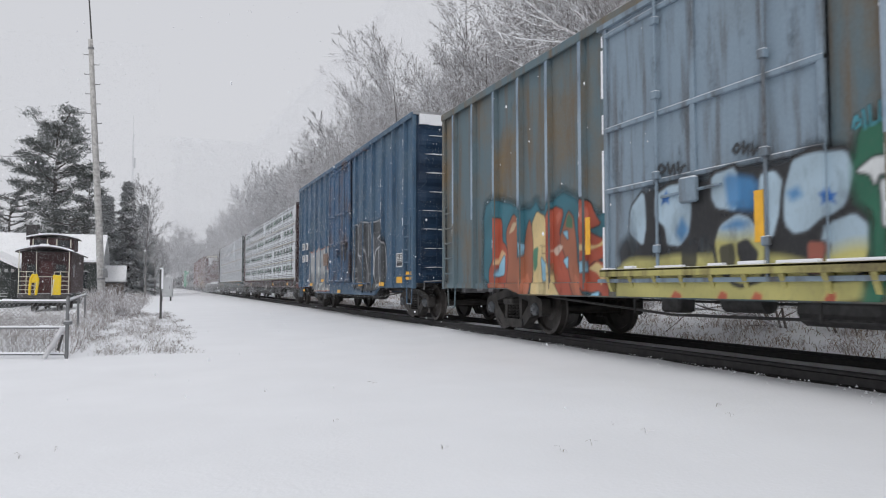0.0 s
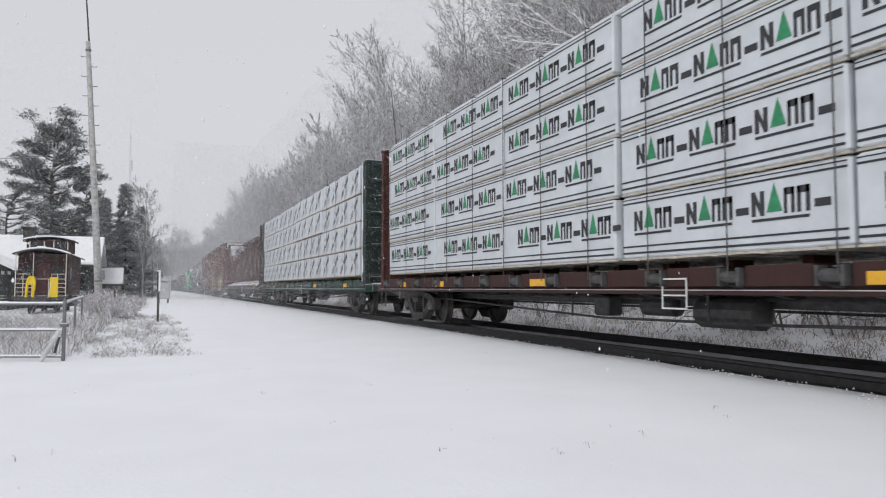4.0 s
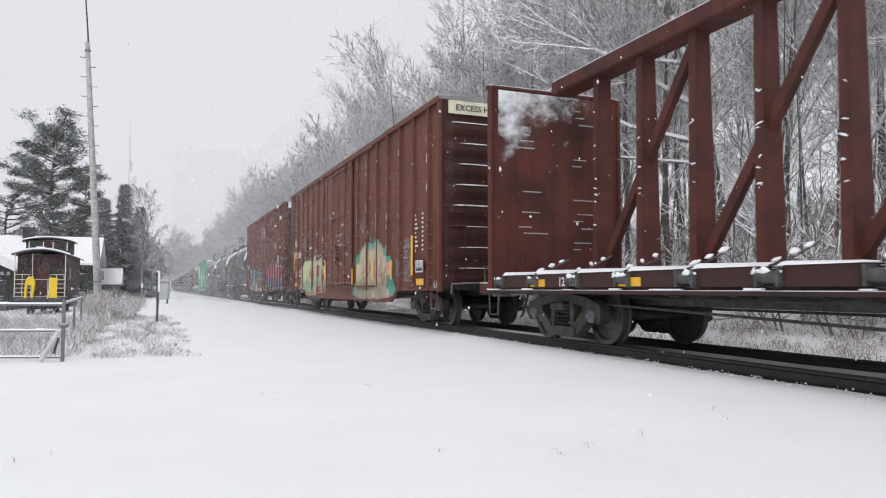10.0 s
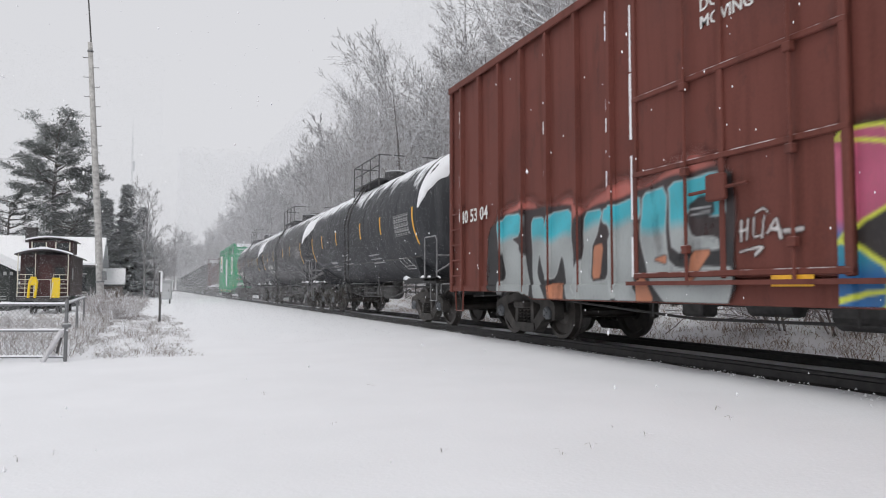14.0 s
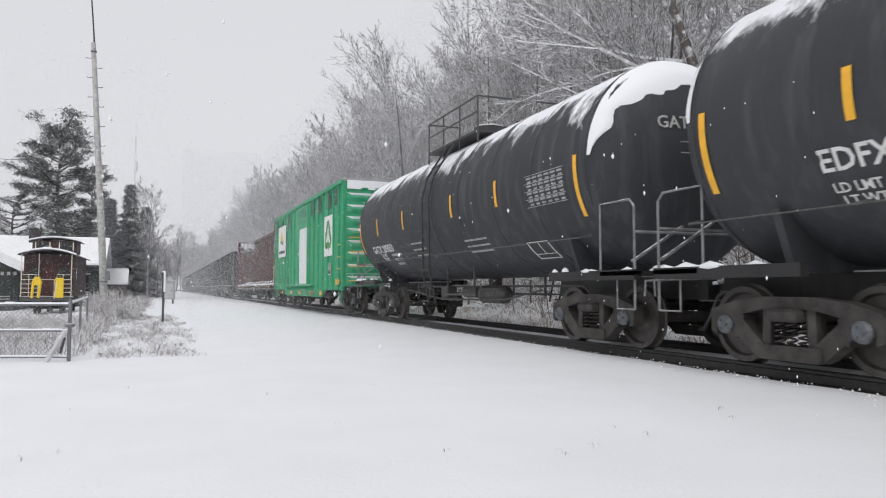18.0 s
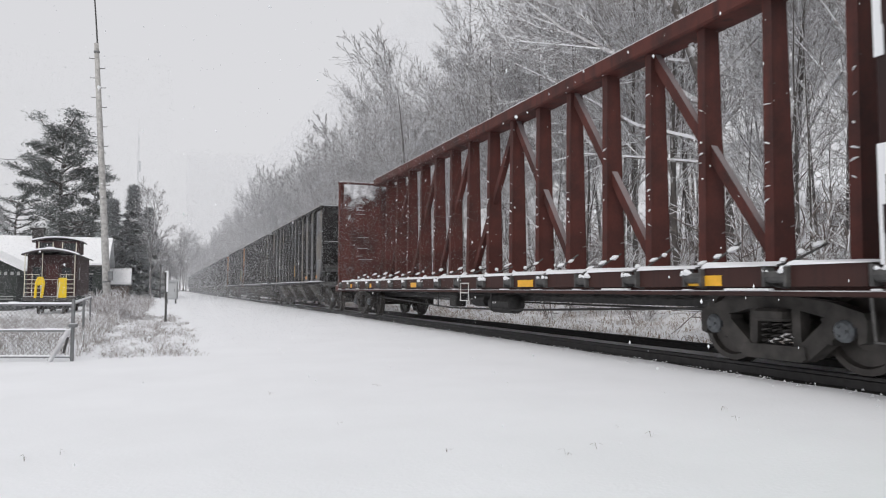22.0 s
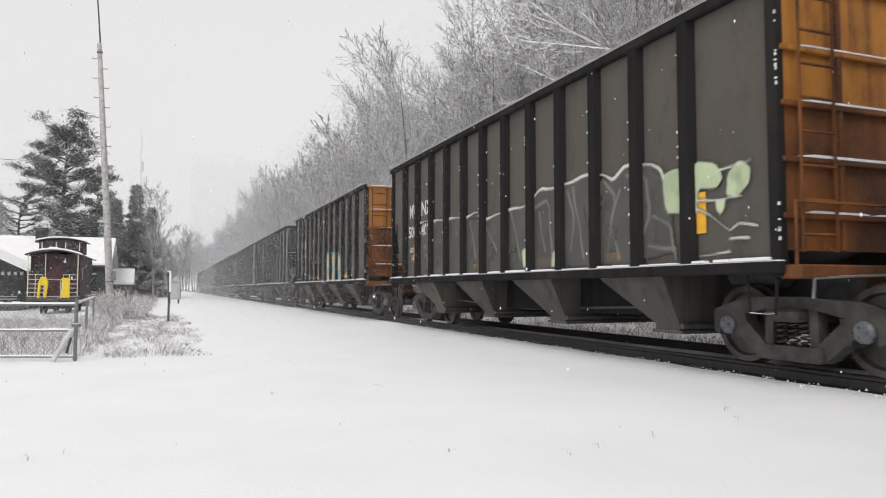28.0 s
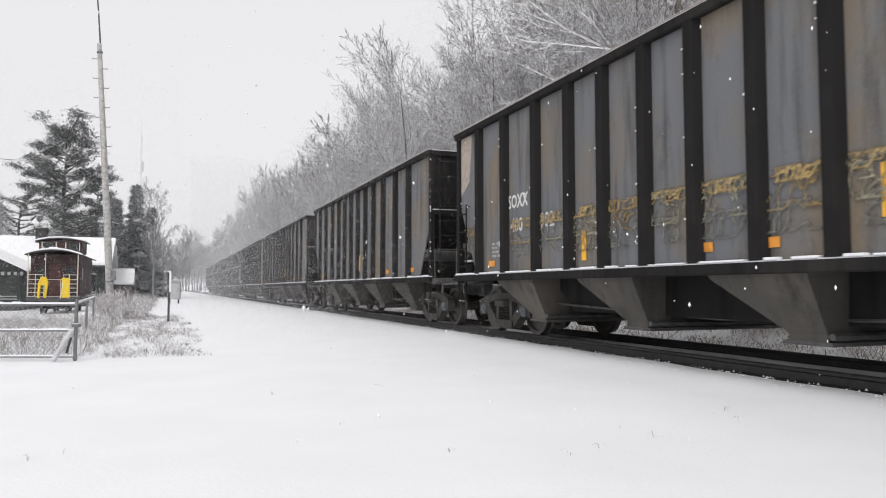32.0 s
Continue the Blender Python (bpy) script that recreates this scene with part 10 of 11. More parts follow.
def bundles(m_wrap, f, r, m_print, kind, top=4.72, z0=1.24):
    L = r - f
    half = L / 2
    load = thing("lumber_load", "stacked lumber packs in printed white wrap strapped to a flatcar", "lumber", Matrix(), "lumber loads")
    rng = random.Random(len(kind) + 5)
    tiers, th = 4, (top - z0) / 4
    n = 4 if kind == "slant" else 6
    gap_at = n // 2
    plen = (L - 1.5) / n
    M_WOOD = cached("woodm", lambda: plain("pale_softwood", (0.36, 0.28, 0.17), 0.8, 0.3, 12.0))
    M_PALEWOOD = cached("palewoodm", lambda: plain("bleached_softwood", (0.55, 0.50, 0.42), 0.8, 0.25, 12.0))
    for s in (-1, 1):
        for i in range(n):
            y0 = -half + 0.7 + plen * i + (0.08 if i >= gap_at else 0)
            for t in range(tiers):
                z = z0 + th * t
                jut = rng.uniform(-0.02, 0.03) + (0.06 if kind == "slant" and i == 1 and t > 1 else 0)
                xa, xb = (0.27, 1.50 + jut)
                b = MB()
                b.box(*sorted((s * xa, s * xb)), y0 + 0.02, y0 + plen - 0.03, z + 0.032, z + th - 0.010, 0.025)
                p = part("lumber_pack", b, m_wrap, load)
                b = MB()
                for k in range(5):
                    yk = y0 + plen * (k + 0.5) / 5
                    b.box(*sorted((s * xa, s * (xb + 0.005))), yk - 0.05, yk + 0.05, z, z + 0.032)
                b.box(*sorted((s * (xb - 0.06), s * (xb - 0.01))), y0 + 0.02, y0 + plen - 0.03, z + 0.008, z + 0.032)
                part("spacer", b, M_WOOD if kind == "slant" else M_PALEWOOD, p)
                if s > 0:
                    continue
                X = -xb
                b = MB()
                c = MB()
                g = MB()
                if kind == "slant":
                    m = 4
                    for k in range(m):
                        cy = y0 + plen * (k + 0.5) / m
                        ca, sa = math.cos(radians(33)), math.sin(radians(33))
                        off = rng.uniform(-0.1, 0.1)
                        u = -0.68
                        for wl, hh in ((0.14, 0.19), (0.17, 0.19), (0.036, 0.19), (0.13, 0.19), (-0.12, 0), (0.12, 0.19), (0.036, 0.19), (0.13, 0.19), (0.11, 0.19), (0.12, 0.19), (0.11, 0.19)):
                            for ua, ub in (((0, 0.045), (wl - 0.045, wl)) if wl > 0.05 else ((0, wl),)) if hh else ():
                                q = [(u + ua, -hh / 2), (u + ub, -hh / 2), (u + ub, hh / 2), (u + ua, hh / 2)]
                                q2 = [(-(a * ca - d * sa) + cy + off, a * sa + d * ca + z + th * 0.5) for a, d in q]
                                if all(z + 0.06 < zz < z + th - 0.03 for _, zz in q2):
                                    b.add([(X - 0.004, yy, zz) for yy, zz in q2], [(0, 1, 2, 3)])
                            u += abs(wl) + 0.022
                        for k2 in range(3):
                            q = [(-0.05, -0.36 + 0.07 * k2), (0.33, -0.36 + 0.07 * k2), (0.33, -0.32 + 0.07 * k2), (-0.05, -0.32 + 0.07 * k2)]
                            q2 = [(-(a * ca - d * sa) + cy + off, a * sa + d * ca + z + th * 0.5) for a, d in q]
                            if all(z + 0.06 < zz < z + th - 0.03 for _, zz in q2):
                                c.add([(X - 0.004, yy, zz) for yy, zz in q2], [(0, 1, 2, 3)])
                        for k2 in range(3):
                            yy, zz = cy + off + 0.30 - 0.09 * k2, z + th * (0.60 + 0.07 * (k2 == 1))
                            c.add([(X - 0.004, yy + 0.04, zz), (X - 0.004, yy - 0.04, zz), (X - 0.004, yy, zz + 0.16)], [(0, 1, 2)])
                    tagged(part("print", b, M_BLACKINK, p, "slanting dark wordmark as plain blocks"), kind="stuff")
                    tagged(part("faint_print", c, cached("faintm", lambda: plain("faint_grey_print", (0.45, 0.47, 0.48), 0.6)), p), kind="stuff")
                else:
                    yy = y0 + plen - 0.15 - rng.uniform(0, 0.5)
                    while yy - 0.8 > y0:
                        zc = z + th * 0.60
                        for du, dw in ((0.0, 0.17), (0.42, 0.13), (0.58, 0.15)):
                            b.box(X - 0.005, X - 0.002, yy - du - dw, yy - du - dw * 0.68, zc - 0.13, zc + 0.13)
                            if du == 0.0:
                                b.box(X - 0.005, X - 0.002, yy - dw * 0.32, yy, zc - 0.13, zc + 0.13)
                                b.add([(X - 0.004, yy, zc + 0.13), (X - 0.004, yy - 0.05, zc + 0.13), (X - 0.004, yy - dw, zc - 0.13), (X - 0.004, yy - dw + 0.05, zc - 0.13)], [(0, 1, 2, 3)])
                            else:
                                b.box(X - 0.005, X - 0.002, yy - du - dw, yy - du, zc + 0.06, zc + 0.13)
                                b.box(X - 0.005, X - 0.002, yy - du - dw * 0.3, yy - du, zc - 0.13, zc + 0.13)
                        g.add([(X - 0.005, yy - 0.20, zc - 0.10), (X - 0.005, yy - 0.40, zc - 0.10), (X - 0.005, yy - 0.30, zc + 0.20)], [(0, 1, 2)])
                        b.box(X - 0.005, X - 0.002, yy - 0.72, yy, zc - 0.19, zc - 0.16)
                        b.box(X - 0.005, X - 0.002, yy - 0.96, yy - 0.78, zc - 0.10, zc - 0.02)
                        yy -= 1.0
                    b.box(X - 0.005, X - 0.002, y0 + 0.05, y0 + plen - 0.05, z + th * 0.20, z + th * 0.225)
                    b.box(X - 0.005, X - 0.002, y0 + 0.05, y0 + plen - 0.05, z + th * 0.10, z + th * 0.13)
                    b.box(X - 0.005, X - 0.002, y0 + 0.05, y0 + plen - 0.05, z + th * 0.865, z + th * 0.89)
                    b.box(X - 0.005, X - 0.002, y0 + 0.05, y0 + plen - 0.05, z + th * 0.93, z + th * 0.945)
                    tagged(part("print", b, M_BLACKINK, p, "dark wordmark as plain blocks with stripes"), kind="stuff")
                    tagged(part("tree_print", g, cached("treegreen", lambda: plain("fir_green_print", (0.03, 0.26, 0.11), 0.5)), p, "small green fir shapes"), kind="stuff")
        # straps over the stack
    for i in range(16):
        y = -half + 1.0 + (L - 2.0) * i / 15
        b = MB()
        for s in (-1, 1):
            b.box(*sorted((s * 1.555, s * 1.562)), y - 0.008, y + 0.008, 1.0, top)
            b.box(*sorted((s * 0.25, s * 1.562)), y - 0.012, y + 0.012, top, top + 0.012)
        part("strap", b, M_STEEL, load)
    b = MB()
    for s in (-1, 1):
        b.box(*sorted((s * 0.3, s * 1.48)), -half + 0.75, half - 0.75, top - 0.005, top + 0.05, 0.03)
    part("snow_cap", b, M_SNOW, load, "thin snow on the top packs")
    mover(load, (f + r) / 2)


M_WRAP = plain("white_lumber_wrap", (0.66, 0.69, 0.715), 0.42, 0.09, 3.0)
car, h, bay, deck = centerbeam("red brown centerbeam flatcar loaded with lumber", 33.2, 55.59, M_CB, loaded=True)
deck_marks(car, h, deck, "")
bundles(M_WRAP, 33.2, 55.59, M_BLACKINK, "level")
car, h, bay, deck = centerbeam("dark green centerbeam flatcar loaded with lumber", 57.2, 80.29, M_CBGREEN, loaded=True, truck_in=2.7)
deck_marks(car, h, deck, "355 46")
bundles(M_WRAP, 57.2, 80.29, M_BLACKINK, "slant")
car, h, bay, deck = centerbeam("empty red brown centerbeam flatcar with snow on its deck", 81.6, 103.45, M_CB)
deck_marks(car, h, deck, "12 248")
bulkhead_print(car, h, deck, 4.8)
car, h, bay, deck = centerbeam("empty red brown centerbeam flatcar with snow on its deck", 205.73, 227.33, M_CB)
deck_marks(car, h, deck, "120346")
bulkhead_print(car, h, deck, 4.8)

# hoppers
flat0 = lambda y: np.zeros(np.shape(y))
HOPS = [(229.41, 243.66, "SOXX", "400    828", M_HOP, M_HRIB), (245.5, 259.4, "SOXX", "400", M_HOP2, M_HRIB), (261.35, 274.72, "MW  NX", "500   408", M_HOP2, M_RUSTEND),
        (277.5, 290.65, "MW  NX", "500   403", M_HOP2, M_RUSTEND), (293.0, 306.78, "SOXX", "400    902", M_HOP, M_HRIB), (308.35, 322.68, "", "", M_HOP, M_HRIB)]
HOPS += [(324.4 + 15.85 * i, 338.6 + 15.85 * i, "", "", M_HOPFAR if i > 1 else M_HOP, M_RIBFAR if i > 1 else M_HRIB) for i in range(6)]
for k, (f, r, mark, num, pm, em) in enumerate(HOPS):
    lab = "dark coal hopper with black ribs" + (" and a rusty orange end" if em is M_RUSTEND else " and grey panels" if pm is M_HOP else " and brown grey panels")
    mw = em is M_RUSTEND
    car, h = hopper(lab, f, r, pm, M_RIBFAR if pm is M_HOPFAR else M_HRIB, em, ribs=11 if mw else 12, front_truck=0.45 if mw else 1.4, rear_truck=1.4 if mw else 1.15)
    if mark == "SOXX":
        b = MB()
        b.add([(-1.586, h - 0.08, 4.05), (-1.586, h - 0.75, 4.05), (-1.586, h - 0.62, 3.1), (-1.586, h - 0.08, 2.75)], [(0, 1, 2, 3)])
        part("end_patch", b, cached("beige", lambda: plain("pale_bare_patch", (0.40, 0.34, 0.29), 0.7, 0.2)), car, "pale bare patch by the end")
    if mark:
        n1, n2 = (num.split() + [""])[:2]
        if mark == "SOXX":
            lettering("reporting_mark", mark, 0.34, M_WHITE, car, -1.585, h - 2.40, 2.33, squeeze=0.82)
            lettering("number", n1, 0.34, M_WHITE, car, -1.585, h - 2.50, 1.90, squeeze=0.90)
            if n2:
                lettering("number", n2, 0.34, M_WHITE, car, -1.585, h - 3.58, 1.90, squeeze=0.95)
        else:
            lettering("reporting_mark", "MW", 0.48, M_WHITE, car, -1.585, h - 1.45, 2.68, squeeze=0.80)
            lettering("reporting_mark", "NX", 0.48, M_WHITE, car, -1.585, h - 2.34, 2.68, squeeze=1.0)
            lettering("number", n1, 0.40, M_WHITE, car, -1.585, h - 1.38, 2.18, squeeze=0.95)
            lettering("number", n2, 0.40, M_WHITE, car, -1.585, h - 2.36, 2.18, squeeze=0.95)
            plate(car, "reflector", M_YELLOW, -1.59, h - 1.99, h - 1.83, 1.53, 2.0, "upright orange strip")
            if k == 2:
                for words, dy, zz in (("LD LMT", 1.5, 1.80), ("LT WT", 1.62, 1.60), ("198200", 2.6, 1.84), ("64800", 2.66, 1.64)):
                    lettering("load_limit_words", words, 0.17, M_WHITE, car, -1.585, h - dy, zz)
    if mw:
        reflectors(car, -1.59, (-3.75, -1.76, 1.05, 2.93), 1.27, 0.11, 0.44)
        if k == 2:
            plate(car, "reflector", M_YELLOW, -1.59, -h + 1.12, -h + 1.34, 1.52, 2.0, "tall orange strip")
    else:
        reflectors(car, -1.59, [-h + 1.5, -h + 3.7, -h + 5.35, -h + 6.3, h - 1.7], 1.30, 0.11, 0.26, M_AMBER)
        for ya, za, zb in ((-0.4, 1.45, 1.95), (-2.9, 1.5, 1.98), (-3.02, 1.22, 1.72), (1.9, 1.3, 1.75)):
            plate(car, "reflector", M_YELLOW, -1.59, ya, ya + 0.12, za, zb, "tall orange strip")
    if k != 2:
        data_print(car, -1.585, h - 1.7, 1.75, 4, 0.3)
    if k == 2:
        m = Mural(car, 'graffiti', -6.35, 4.6, 1.19, 2.75, 1.6, flat0, 'pale outline of sprayed letters with green ends')
        m.poly([(3.96, 2.52), (1.95, 2.42), (0.51, 2.24), (-0.47, 2.32), (-1.33, 2.36), (-1.72, 2.54), (-2.55, 2.51), (-2.97, 2.57), (-3.78, 2.39), (-4.08, 2.55), (-4.56, 2.49), (-4.88, 2.21), (-5.1, 1.21), (0.88, 1.18), (3.96, 1.17)], (0.125, 0.12, 0.11), cover=0.75, edge=0.05)
        m.stroke([(4.51, 2.52), (2.38, 2.41), (1.95, 2.42), (1.54, 2.34), (0.96, 2.44), (0.51, 2.24), (0.01, 2.27), (-0.47, 2.32), (-0.98, 2.3), (-1.33, 2.36), (-1.72, 2.54), (-2.2, 2.5), (-2.55, 2.51), (-2.97, 2.57), (-3.56, 2.51), (-3.78, 2.39), (-4.08, 2.55), (-4.56, 2.49), (-4.78, 2.37), (-4.88, 2.21)], (0.6, 0.63, 0.55), 0.022)
        m.poly([(-4.85, 2.29), (-4.99, 2.34), (-5.16, 2.34), (-5.15, 1.79), (-4.87, 1.84)], (0.46, 0.55, 0.34), line=(0.6, 0.63, 0.55), lw=0.01)
        m.poly([(-5.19, 2.21), (-5.45, 2.35), (-5.75, 2.3), (-5.84, 2.14), (-5.75, 2.03), (-5.44, 2.04), (-5.43, 1.72), (-5.21, 1.78)], (0.46, 0.55, 0.34), line=(0.6, 0.63, 0.55), lw=0.01)
        m.poly([(-5.92, 2.15), (-6.09, 2.27), (-6.25, 2.16), (-6.24, 2), (-6.08, 1.88), (-5.91, 1.92)], (0.46, 0.55, 0.34), line=(0.6, 0.63, 0.55), lw=0.01)
        m.poly([(-5.74, 1.88), (-5.89, 1.89), (-5.88, 1.78), (-5.82, 1.72), (-5.77, 1.77)], (0.46, 0.55, 0.34), line=(0.6, 0.63, 0.55), lw=0.01)
        m.poly([(-1.04, 1.55), (-1.31, 1.6), (-1.31, 1.28), (-1.06, 1.25)], (0.46, 0.55, 0.34), line=(0.6, 0.63, 0.55), lw=0.01)
        m.poly([(-2.07, 1.45), (-2.32, 1.47), (-2.32, 1.25), (-2.06, 1.22)], (0.46, 0.55, 0.34), line=(0.6, 0.63, 0.55), lw=0.01)
        m.stroke([(-5.44, 1.8), (-5.68, 1.72), (-5.93, 1.51), (-6.07, 1.58), (-6.39, 1.54)], (0.6, 0.63, 0.55), 0.014)
        m.stroke([(-5.45, 1.27), (-5.94, 1.28)], (0.6, 0.63, 0.55), 0.014)
        m.stroke([(-5.78, 2.22), (-6.26, 2.24)], (0.6, 0.63, 0.55), 0.014)
        m.stroke([(-5.44, 1.9), (-6.14, 1.87)], (0.6, 0.63, 0.55), 0.014)
        m.stroke([(-5.93, 1.42), (-6.22, 1.42)], (0.6, 0.63, 0.55), 0.014)
        m.stroke([(-1.46, 2.22), (-1.96, 2.35), (-2.07, 1.37)], (0.24, 0.24, 0.215), 0.022, 0.8)
        m.stroke([(-1.65, 2.14), (-1.83, 1.51)], (0.24, 0.24, 0.215), 0.022, 0.8)
        m.stroke([(-2.71, 2.43), (-2.86, 1.91), (-3, 1.34)], (0.24, 0.24, 0.215), 0.022, 0.8)
        m.stroke([(-2.54, 2.4), (-2.75, 2.03), (-2.64, 1.47)], (0.24, 0.24, 0.215), 0.022, 0.8)
        m.stroke([(-3.55, 2.43), (-3.82, 2.13), (-3.62, 1.42)], (0.24, 0.24, 0.215), 0.022, 0.8)
        m.stroke([(-3.91, 2.22), (-3.68, 1.78), (-3.88, 1.3)], (0.24, 0.24, 0.215), 0.022, 0.8)
        m.stroke([(-4.08, 2.4), (-4.48, 2.34), (-4.58, 1.85), (-4.22, 1.29)], (0.24, 0.24, 0.215), 0.022, 0.8)
        m.stroke([(-4.32, 2.22), (-4.43, 2.06), (-4.31, 1.73)], (0.24, 0.24, 0.215), 0.022, 0.8)
        m.stroke([(-4.62, 1.79), (-4.97, 1.67), (-5.04, 1.25)], (0.24, 0.24, 0.215), 0.022, 0.8)
        m.stroke([(-4.53, 1.42), (-5.05, 1.37)], (0.24, 0.24, 0.215), 0.022, 0.8)
        m.stroke([(0.52, 2.13), (0.01, 1.6)], (0.24, 0.24, 0.215), 0.022, 0.8)
        m.stroke([(-0.62, 2.24), (-0.97, 1.42)], (0.24, 0.24, 0.215), 0.022, 0.8)
        m.stroke([(1.25, 2.27), (0.97, 1.5)], (0.24, 0.24, 0.215), 0.022, 0.8)
        m.lay_on()
    if k == 3:
        m = Mural(car, 'graffiti', -6.2, 4, 1.19, 2.7, 1.6, flat0, 'sand coloured sprayed letters edged in turquoise')
        m.poly([(-0.41, 1.85), (-0.5, 2.25), (-0.81, 2.3), (-1.1, 2.28), (-1.46, 2.24), (-2.2, 2.31), (-2.56, 2.28), (-2.83, 2.13), (-3.03, 1.94), (-3.06, 1.62), (-3.28, 1.48), (-3.23, 1.26), (-3.06, 1.17), (-2.53, 1.15), (-0.56, 1.12), (-0.46, 1.33)], (0.05, 0.29, 0.36))
        m.poly([(-0.56, 1.22), (-0.55, 2.12), (-0.81, 2.23), (-0.98, 2.12), (-0.94, 1.8), (-1.25, 1.67), (-1.22, 1.19), (-0.64, 1.16)], (0.53, 0.43, 0.27))
        m.poly([(-1.08, 1.71), (-1.09, 2.11), (-1.28, 2.22), (-1.53, 2.16), (-1.53, 1.7), (-1.31, 1.61)], (0.53, 0.43, 0.27))
        m.poly([(-1.62, 1.8), (-1.63, 2.1), (-1.8, 2.21), (-1.96, 2.11), (-2.19, 2.2), (-2.22, 1.84), (-1.87, 1.68), (-1.75, 1.76)], (0.53, 0.43, 0.27))
        m.poly([(-1.7, 1.56), (-1.87, 1.7), (-2.06, 1.64), (-2.01, 1.25), (-1.86, 1.38)], (0.53, 0.43, 0.27))
        m.poly([(-2.05, 1.2), (-2.18, 1.84), (-2.27, 2.19), (-2.52, 2.18), (-2.51, 1.76), (-2.25, 1.62), (-2.61, 1.5), (-2.57, 1.17)], (0.53, 0.43, 0.27))
        m.poly([(-2.55, 2.04), (-2.76, 2.08), (-2.92, 1.97), (-2.93, 1.59), (-2.75, 1.51), (-2.53, 1.58)], (0.53, 0.43, 0.27))
        m.poly([(-2.74, 1.31), (-2.88, 1.46), (-3.07, 1.53), (-3.18, 1.4), (-3.07, 1.24), (-2.8, 1.2)], (0.53, 0.43, 0.27))
        m.poly([(-1.3, 1.21), (-1.31, 1.54), (-1.7, 1.53), (-2.05, 1.19)], (0.53, 0.43, 0.27))
        m.poly([(-0.75, 1.74), (-1.04, 1.68), (-1.03, 1.37), (-0.79, 1.37)], (0.05, 0.29, 0.36))
        m.poly([(-1.26, 1.99), (-1.44, 1.97), (-1.41, 1.74), (-1.25, 1.75)], (0.05, 0.29, 0.36))
        m.poly([(-2.22, 1.62), (-2.56, 1.66), (-2.55, 1.48)], (0.05, 0.29, 0.36))
        m.poly([(-2.84, 1.35), (-3, 1.41), (-3.06, 1.32), (-2.9, 1.28)], (0.05, 0.29, 0.36))
        m.poly([(-0.78, 2.09), (-0.88, 2.05), (-0.88, 1.86), (-0.78, 1.86)], (0.05, 0.29, 0.36))
        m.stroke([(-4.88, 2.13), (-4.82, 2.04), (-4.86, 1.86), (-4.83, 1.72), (-4.91, 1.64), (-5.1, 1.59), (-5.22, 1.59), (-5.22, 1.64)], (0.62, 0.62, 0.6), 0.013)
        m.stroke([(-4.59, 1.42), (-4.64, 1.51), (-4.86, 1.54), (-5, 1.63), (-5.02, 1.49)], (0.62, 0.62, 0.6), 0.013)
        m.stroke([(-4.62, 1.56), (-4.9, 1.57), (-4.66, 1.5)], (0.62, 0.62, 0.6), 0.013)
        m.stroke([(-3.62, 1.29), (-3.65, 1.45), (-3.73, 1.39), (-3.62, 1.31), (-3.81, 1.38), (-3.86, 1.48), (-3.96, 1.37), (-4.04, 1.48), (-4.11, 1.46)], (0.62, 0.62, 0.6), 0.013)
        m.stroke([(-4.16, 1.32), (-4.26, 1.41), (-4.21, 1.49), (-4.13, 1.34)], (0.62, 0.62, 0.6), 0.013)
        m.stroke([(-3.71, 1.57), (-3.74, 1.77), (-3.78, 1.68), (-3.86, 1.72), (-3.84, 1.52)], (0.62, 0.62, 0.6), 0.013)
        m.stroke([(1.25, 1.6), (1.11, 1.88), (0.91, 1.96), (0.85, 1.61), (1.21, 1.69)], (0.62, 0.62, 0.6), 0.013)
        m.stroke([(1.24, 1.99), (1.15, 2.17), (1.04, 1.97), (0.9, 2.21), (0.78, 1.95)], (0.62, 0.62, 0.6), 0.013)
        m.stroke([(1.21, 1.37), (1.05, 1.52), (0.92, 1.36), (0.76, 1.51)], (0.62, 0.62, 0.6), 0.013)
        m.stroke([(2.21, 1.72), (2.05, 1.85), (1.9, 1.67), (1.75, 1.83)], (0.62, 0.62, 0.6), 0.013)
        m.stroke([(2.14, 1.54), (1.9, 1.58), (2.03, 1.3)], (0.62, 0.62, 0.6), 0.013)
        m.stroke([(-4.67, 1.45), (-4.67, 1.35)], (0.34, 0.33, 0.31), 0.02)
        m.stroke([(-4.67, 1.45), (-4.74, 1.45)], (0.34, 0.33, 0.31), 0.02)
        m.stroke([(-4.86, 1.35), (-4.86, 1.46), (-4.92, 1.4)], (0.34, 0.33, 0.31), 0.02)
        m.stroke([(-5, 1.39), (-5.09, 1.39)], (0.34, 0.33, 0.31), 0.02)
        m.stroke([(-5.15, 1.44), (-5.14, 1.35), (-5.2, 1.35)], (0.34, 0.33, 0.31), 0.02)
        m.stroke([(-5.24, 1.42), (-5.32, 1.43), (-5.32, 1.36), (-5.24, 1.35)], (0.34, 0.33, 0.31), 0.02)
        m.lay_on()
    if k == 4:
        for j, yc in enumerate((6.1, 3.98, 2.86, 1.87, 0.94, 0.0, -0.94, -1.87, -2.86, -3.98)):
            tint = (0.60, 0.56, 0.38) if j % 3 != 1 else (0.64, 0.42, 0.12)
            spray(car, "graffiti", yc - 0.42, yc + 0.42, 1.3, 2.25, 1.6, flat0, over((scribble(58 + j, 5, 0.66, 0.40, tint, 0.010), 0.02, 0.28), (scribble(78 + j, 3, 0.5, 0.3, (0.50, 0.50, 0.42), 0.008), 0.08, 0.05), (scribble(98 + j, 4, 0.6, 0.14, (0.60, 0.42, 0.16), 0.013), 0.02, 0.56)), "pale yellow scrawl", 0.02)


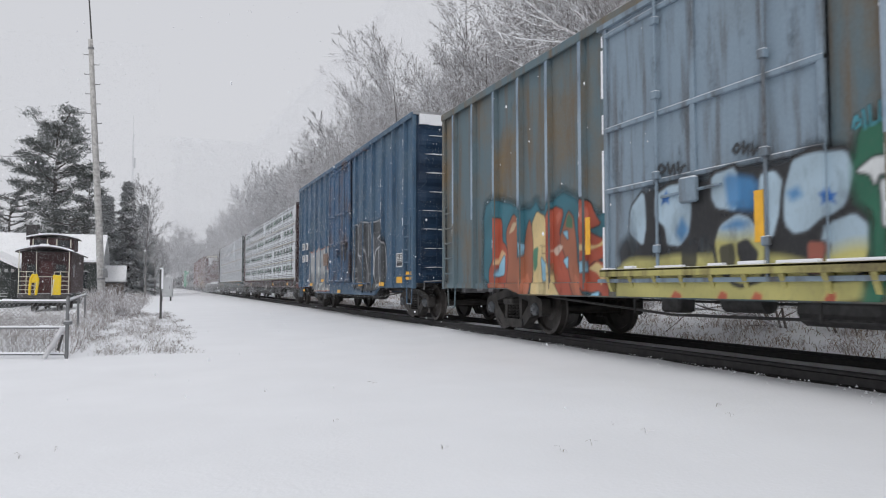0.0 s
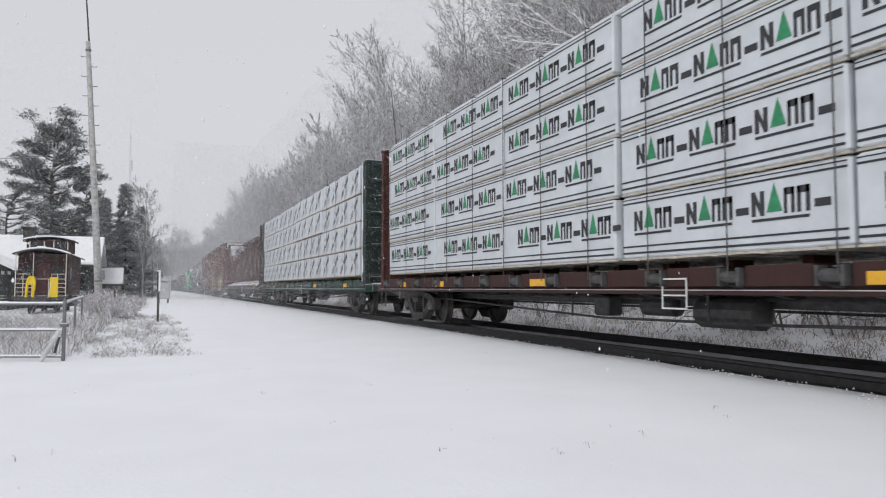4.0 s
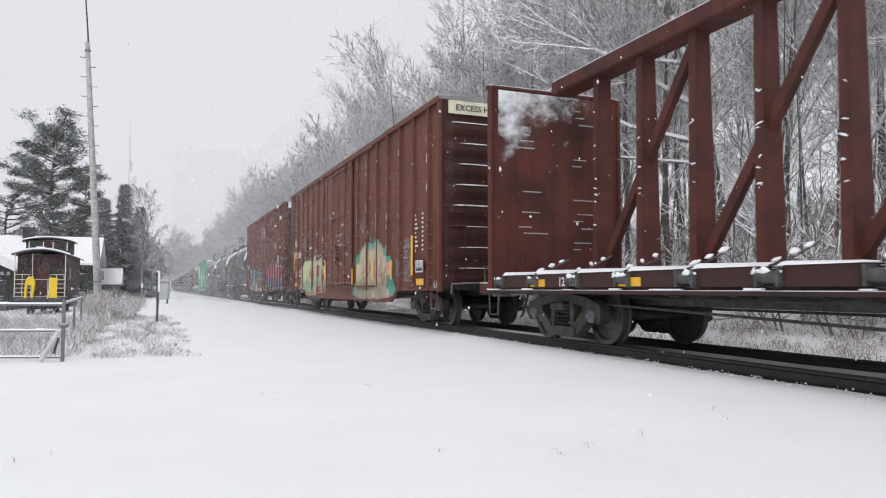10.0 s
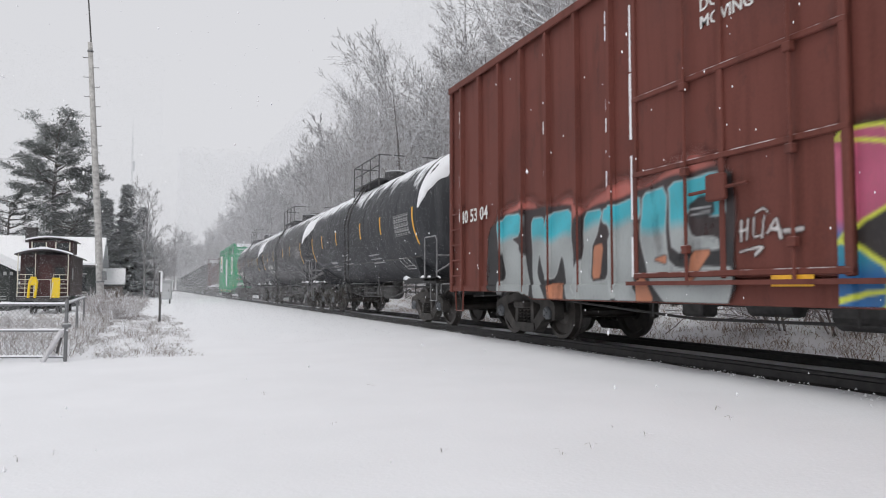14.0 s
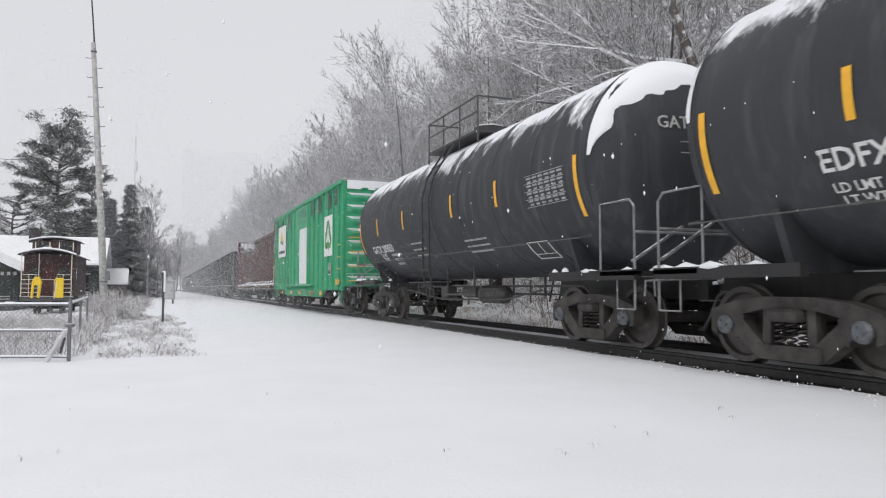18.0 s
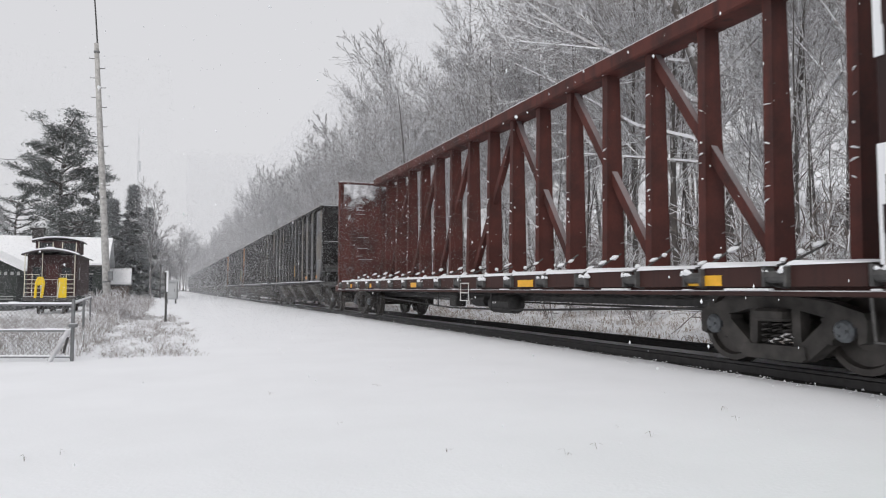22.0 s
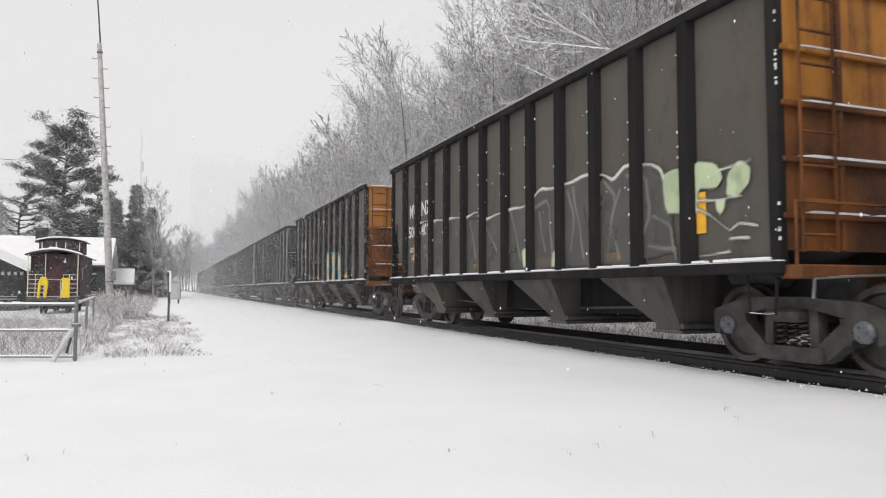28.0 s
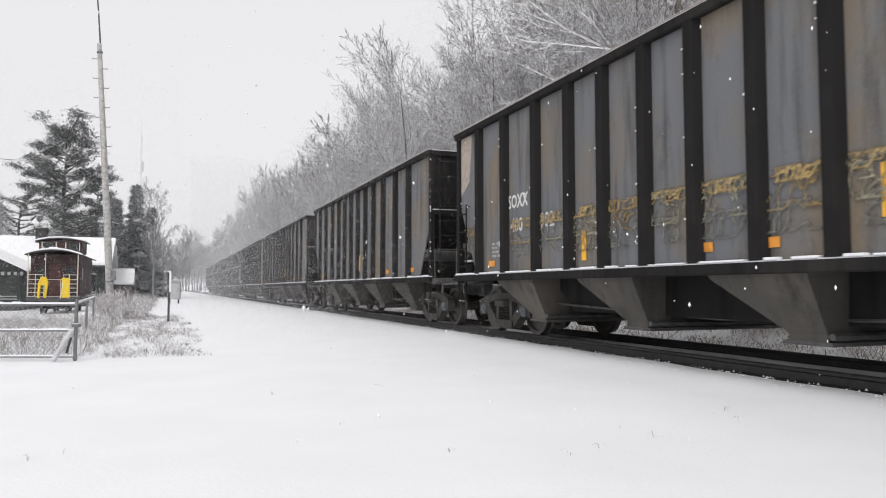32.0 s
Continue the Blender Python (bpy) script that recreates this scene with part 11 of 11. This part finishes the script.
# ---------------------------------------------------------------- motion of the train
TRAVEL = [(0, 0), (1, 9.14), (2, 18.14), (3, 27.2), (6, 54.7), (7, 63.9), (8, 73.05), (9, 82.15), (10, 91.2), (11, 100.36), (12, 109.45), (13, 118.65), (14, 127.85), (17, 155.7),
          (18, 165.0), (19, 174.25), (20, 183.5), (21, 192.6), (22, 201.75), (23, 210.75), (24, 219.85), (25, 229.0), (28, 256.0), (30, 274.4), (32, 292.8)]


def motions():
    for ob, y in MOVERS:
        walk(ob, [(t, pose(TRACK_X, y - s, RAIL_Z)) for t, s in TRAVEL])
    for ob, vx, vz in FLAKES:
        walk(ob, [(t, pose(-vx * 16 + vx * t, 0, vz * t)) for t in (0.0, 8.0, 16.0, 24.0, 32.0)])
    first = WHEELSETS[0]
    ts = np.array([t for t, s in TRAVEL], float)
    ss = np.array([s for t, s in TRAVEL], float)
    rows = []
    for k in range(0, 481):
        t = k * 2 / 30
        rows.append((t, pose(0, 0, 0, math.degrees(float(np.interp(t, ts, ss)) / WHEEL_R) % 360.0)))
    walk(first, rows)
    act, slot = first.animation_data.action, first.animation_data.action_slot
    for w in WHEELSETS[1:]:
        w.rotation_mode = "QUATERNION"
        w.animation_data_create()
        w.animation_data.action = act
        w.animation_data.action_slot = slot


motions()
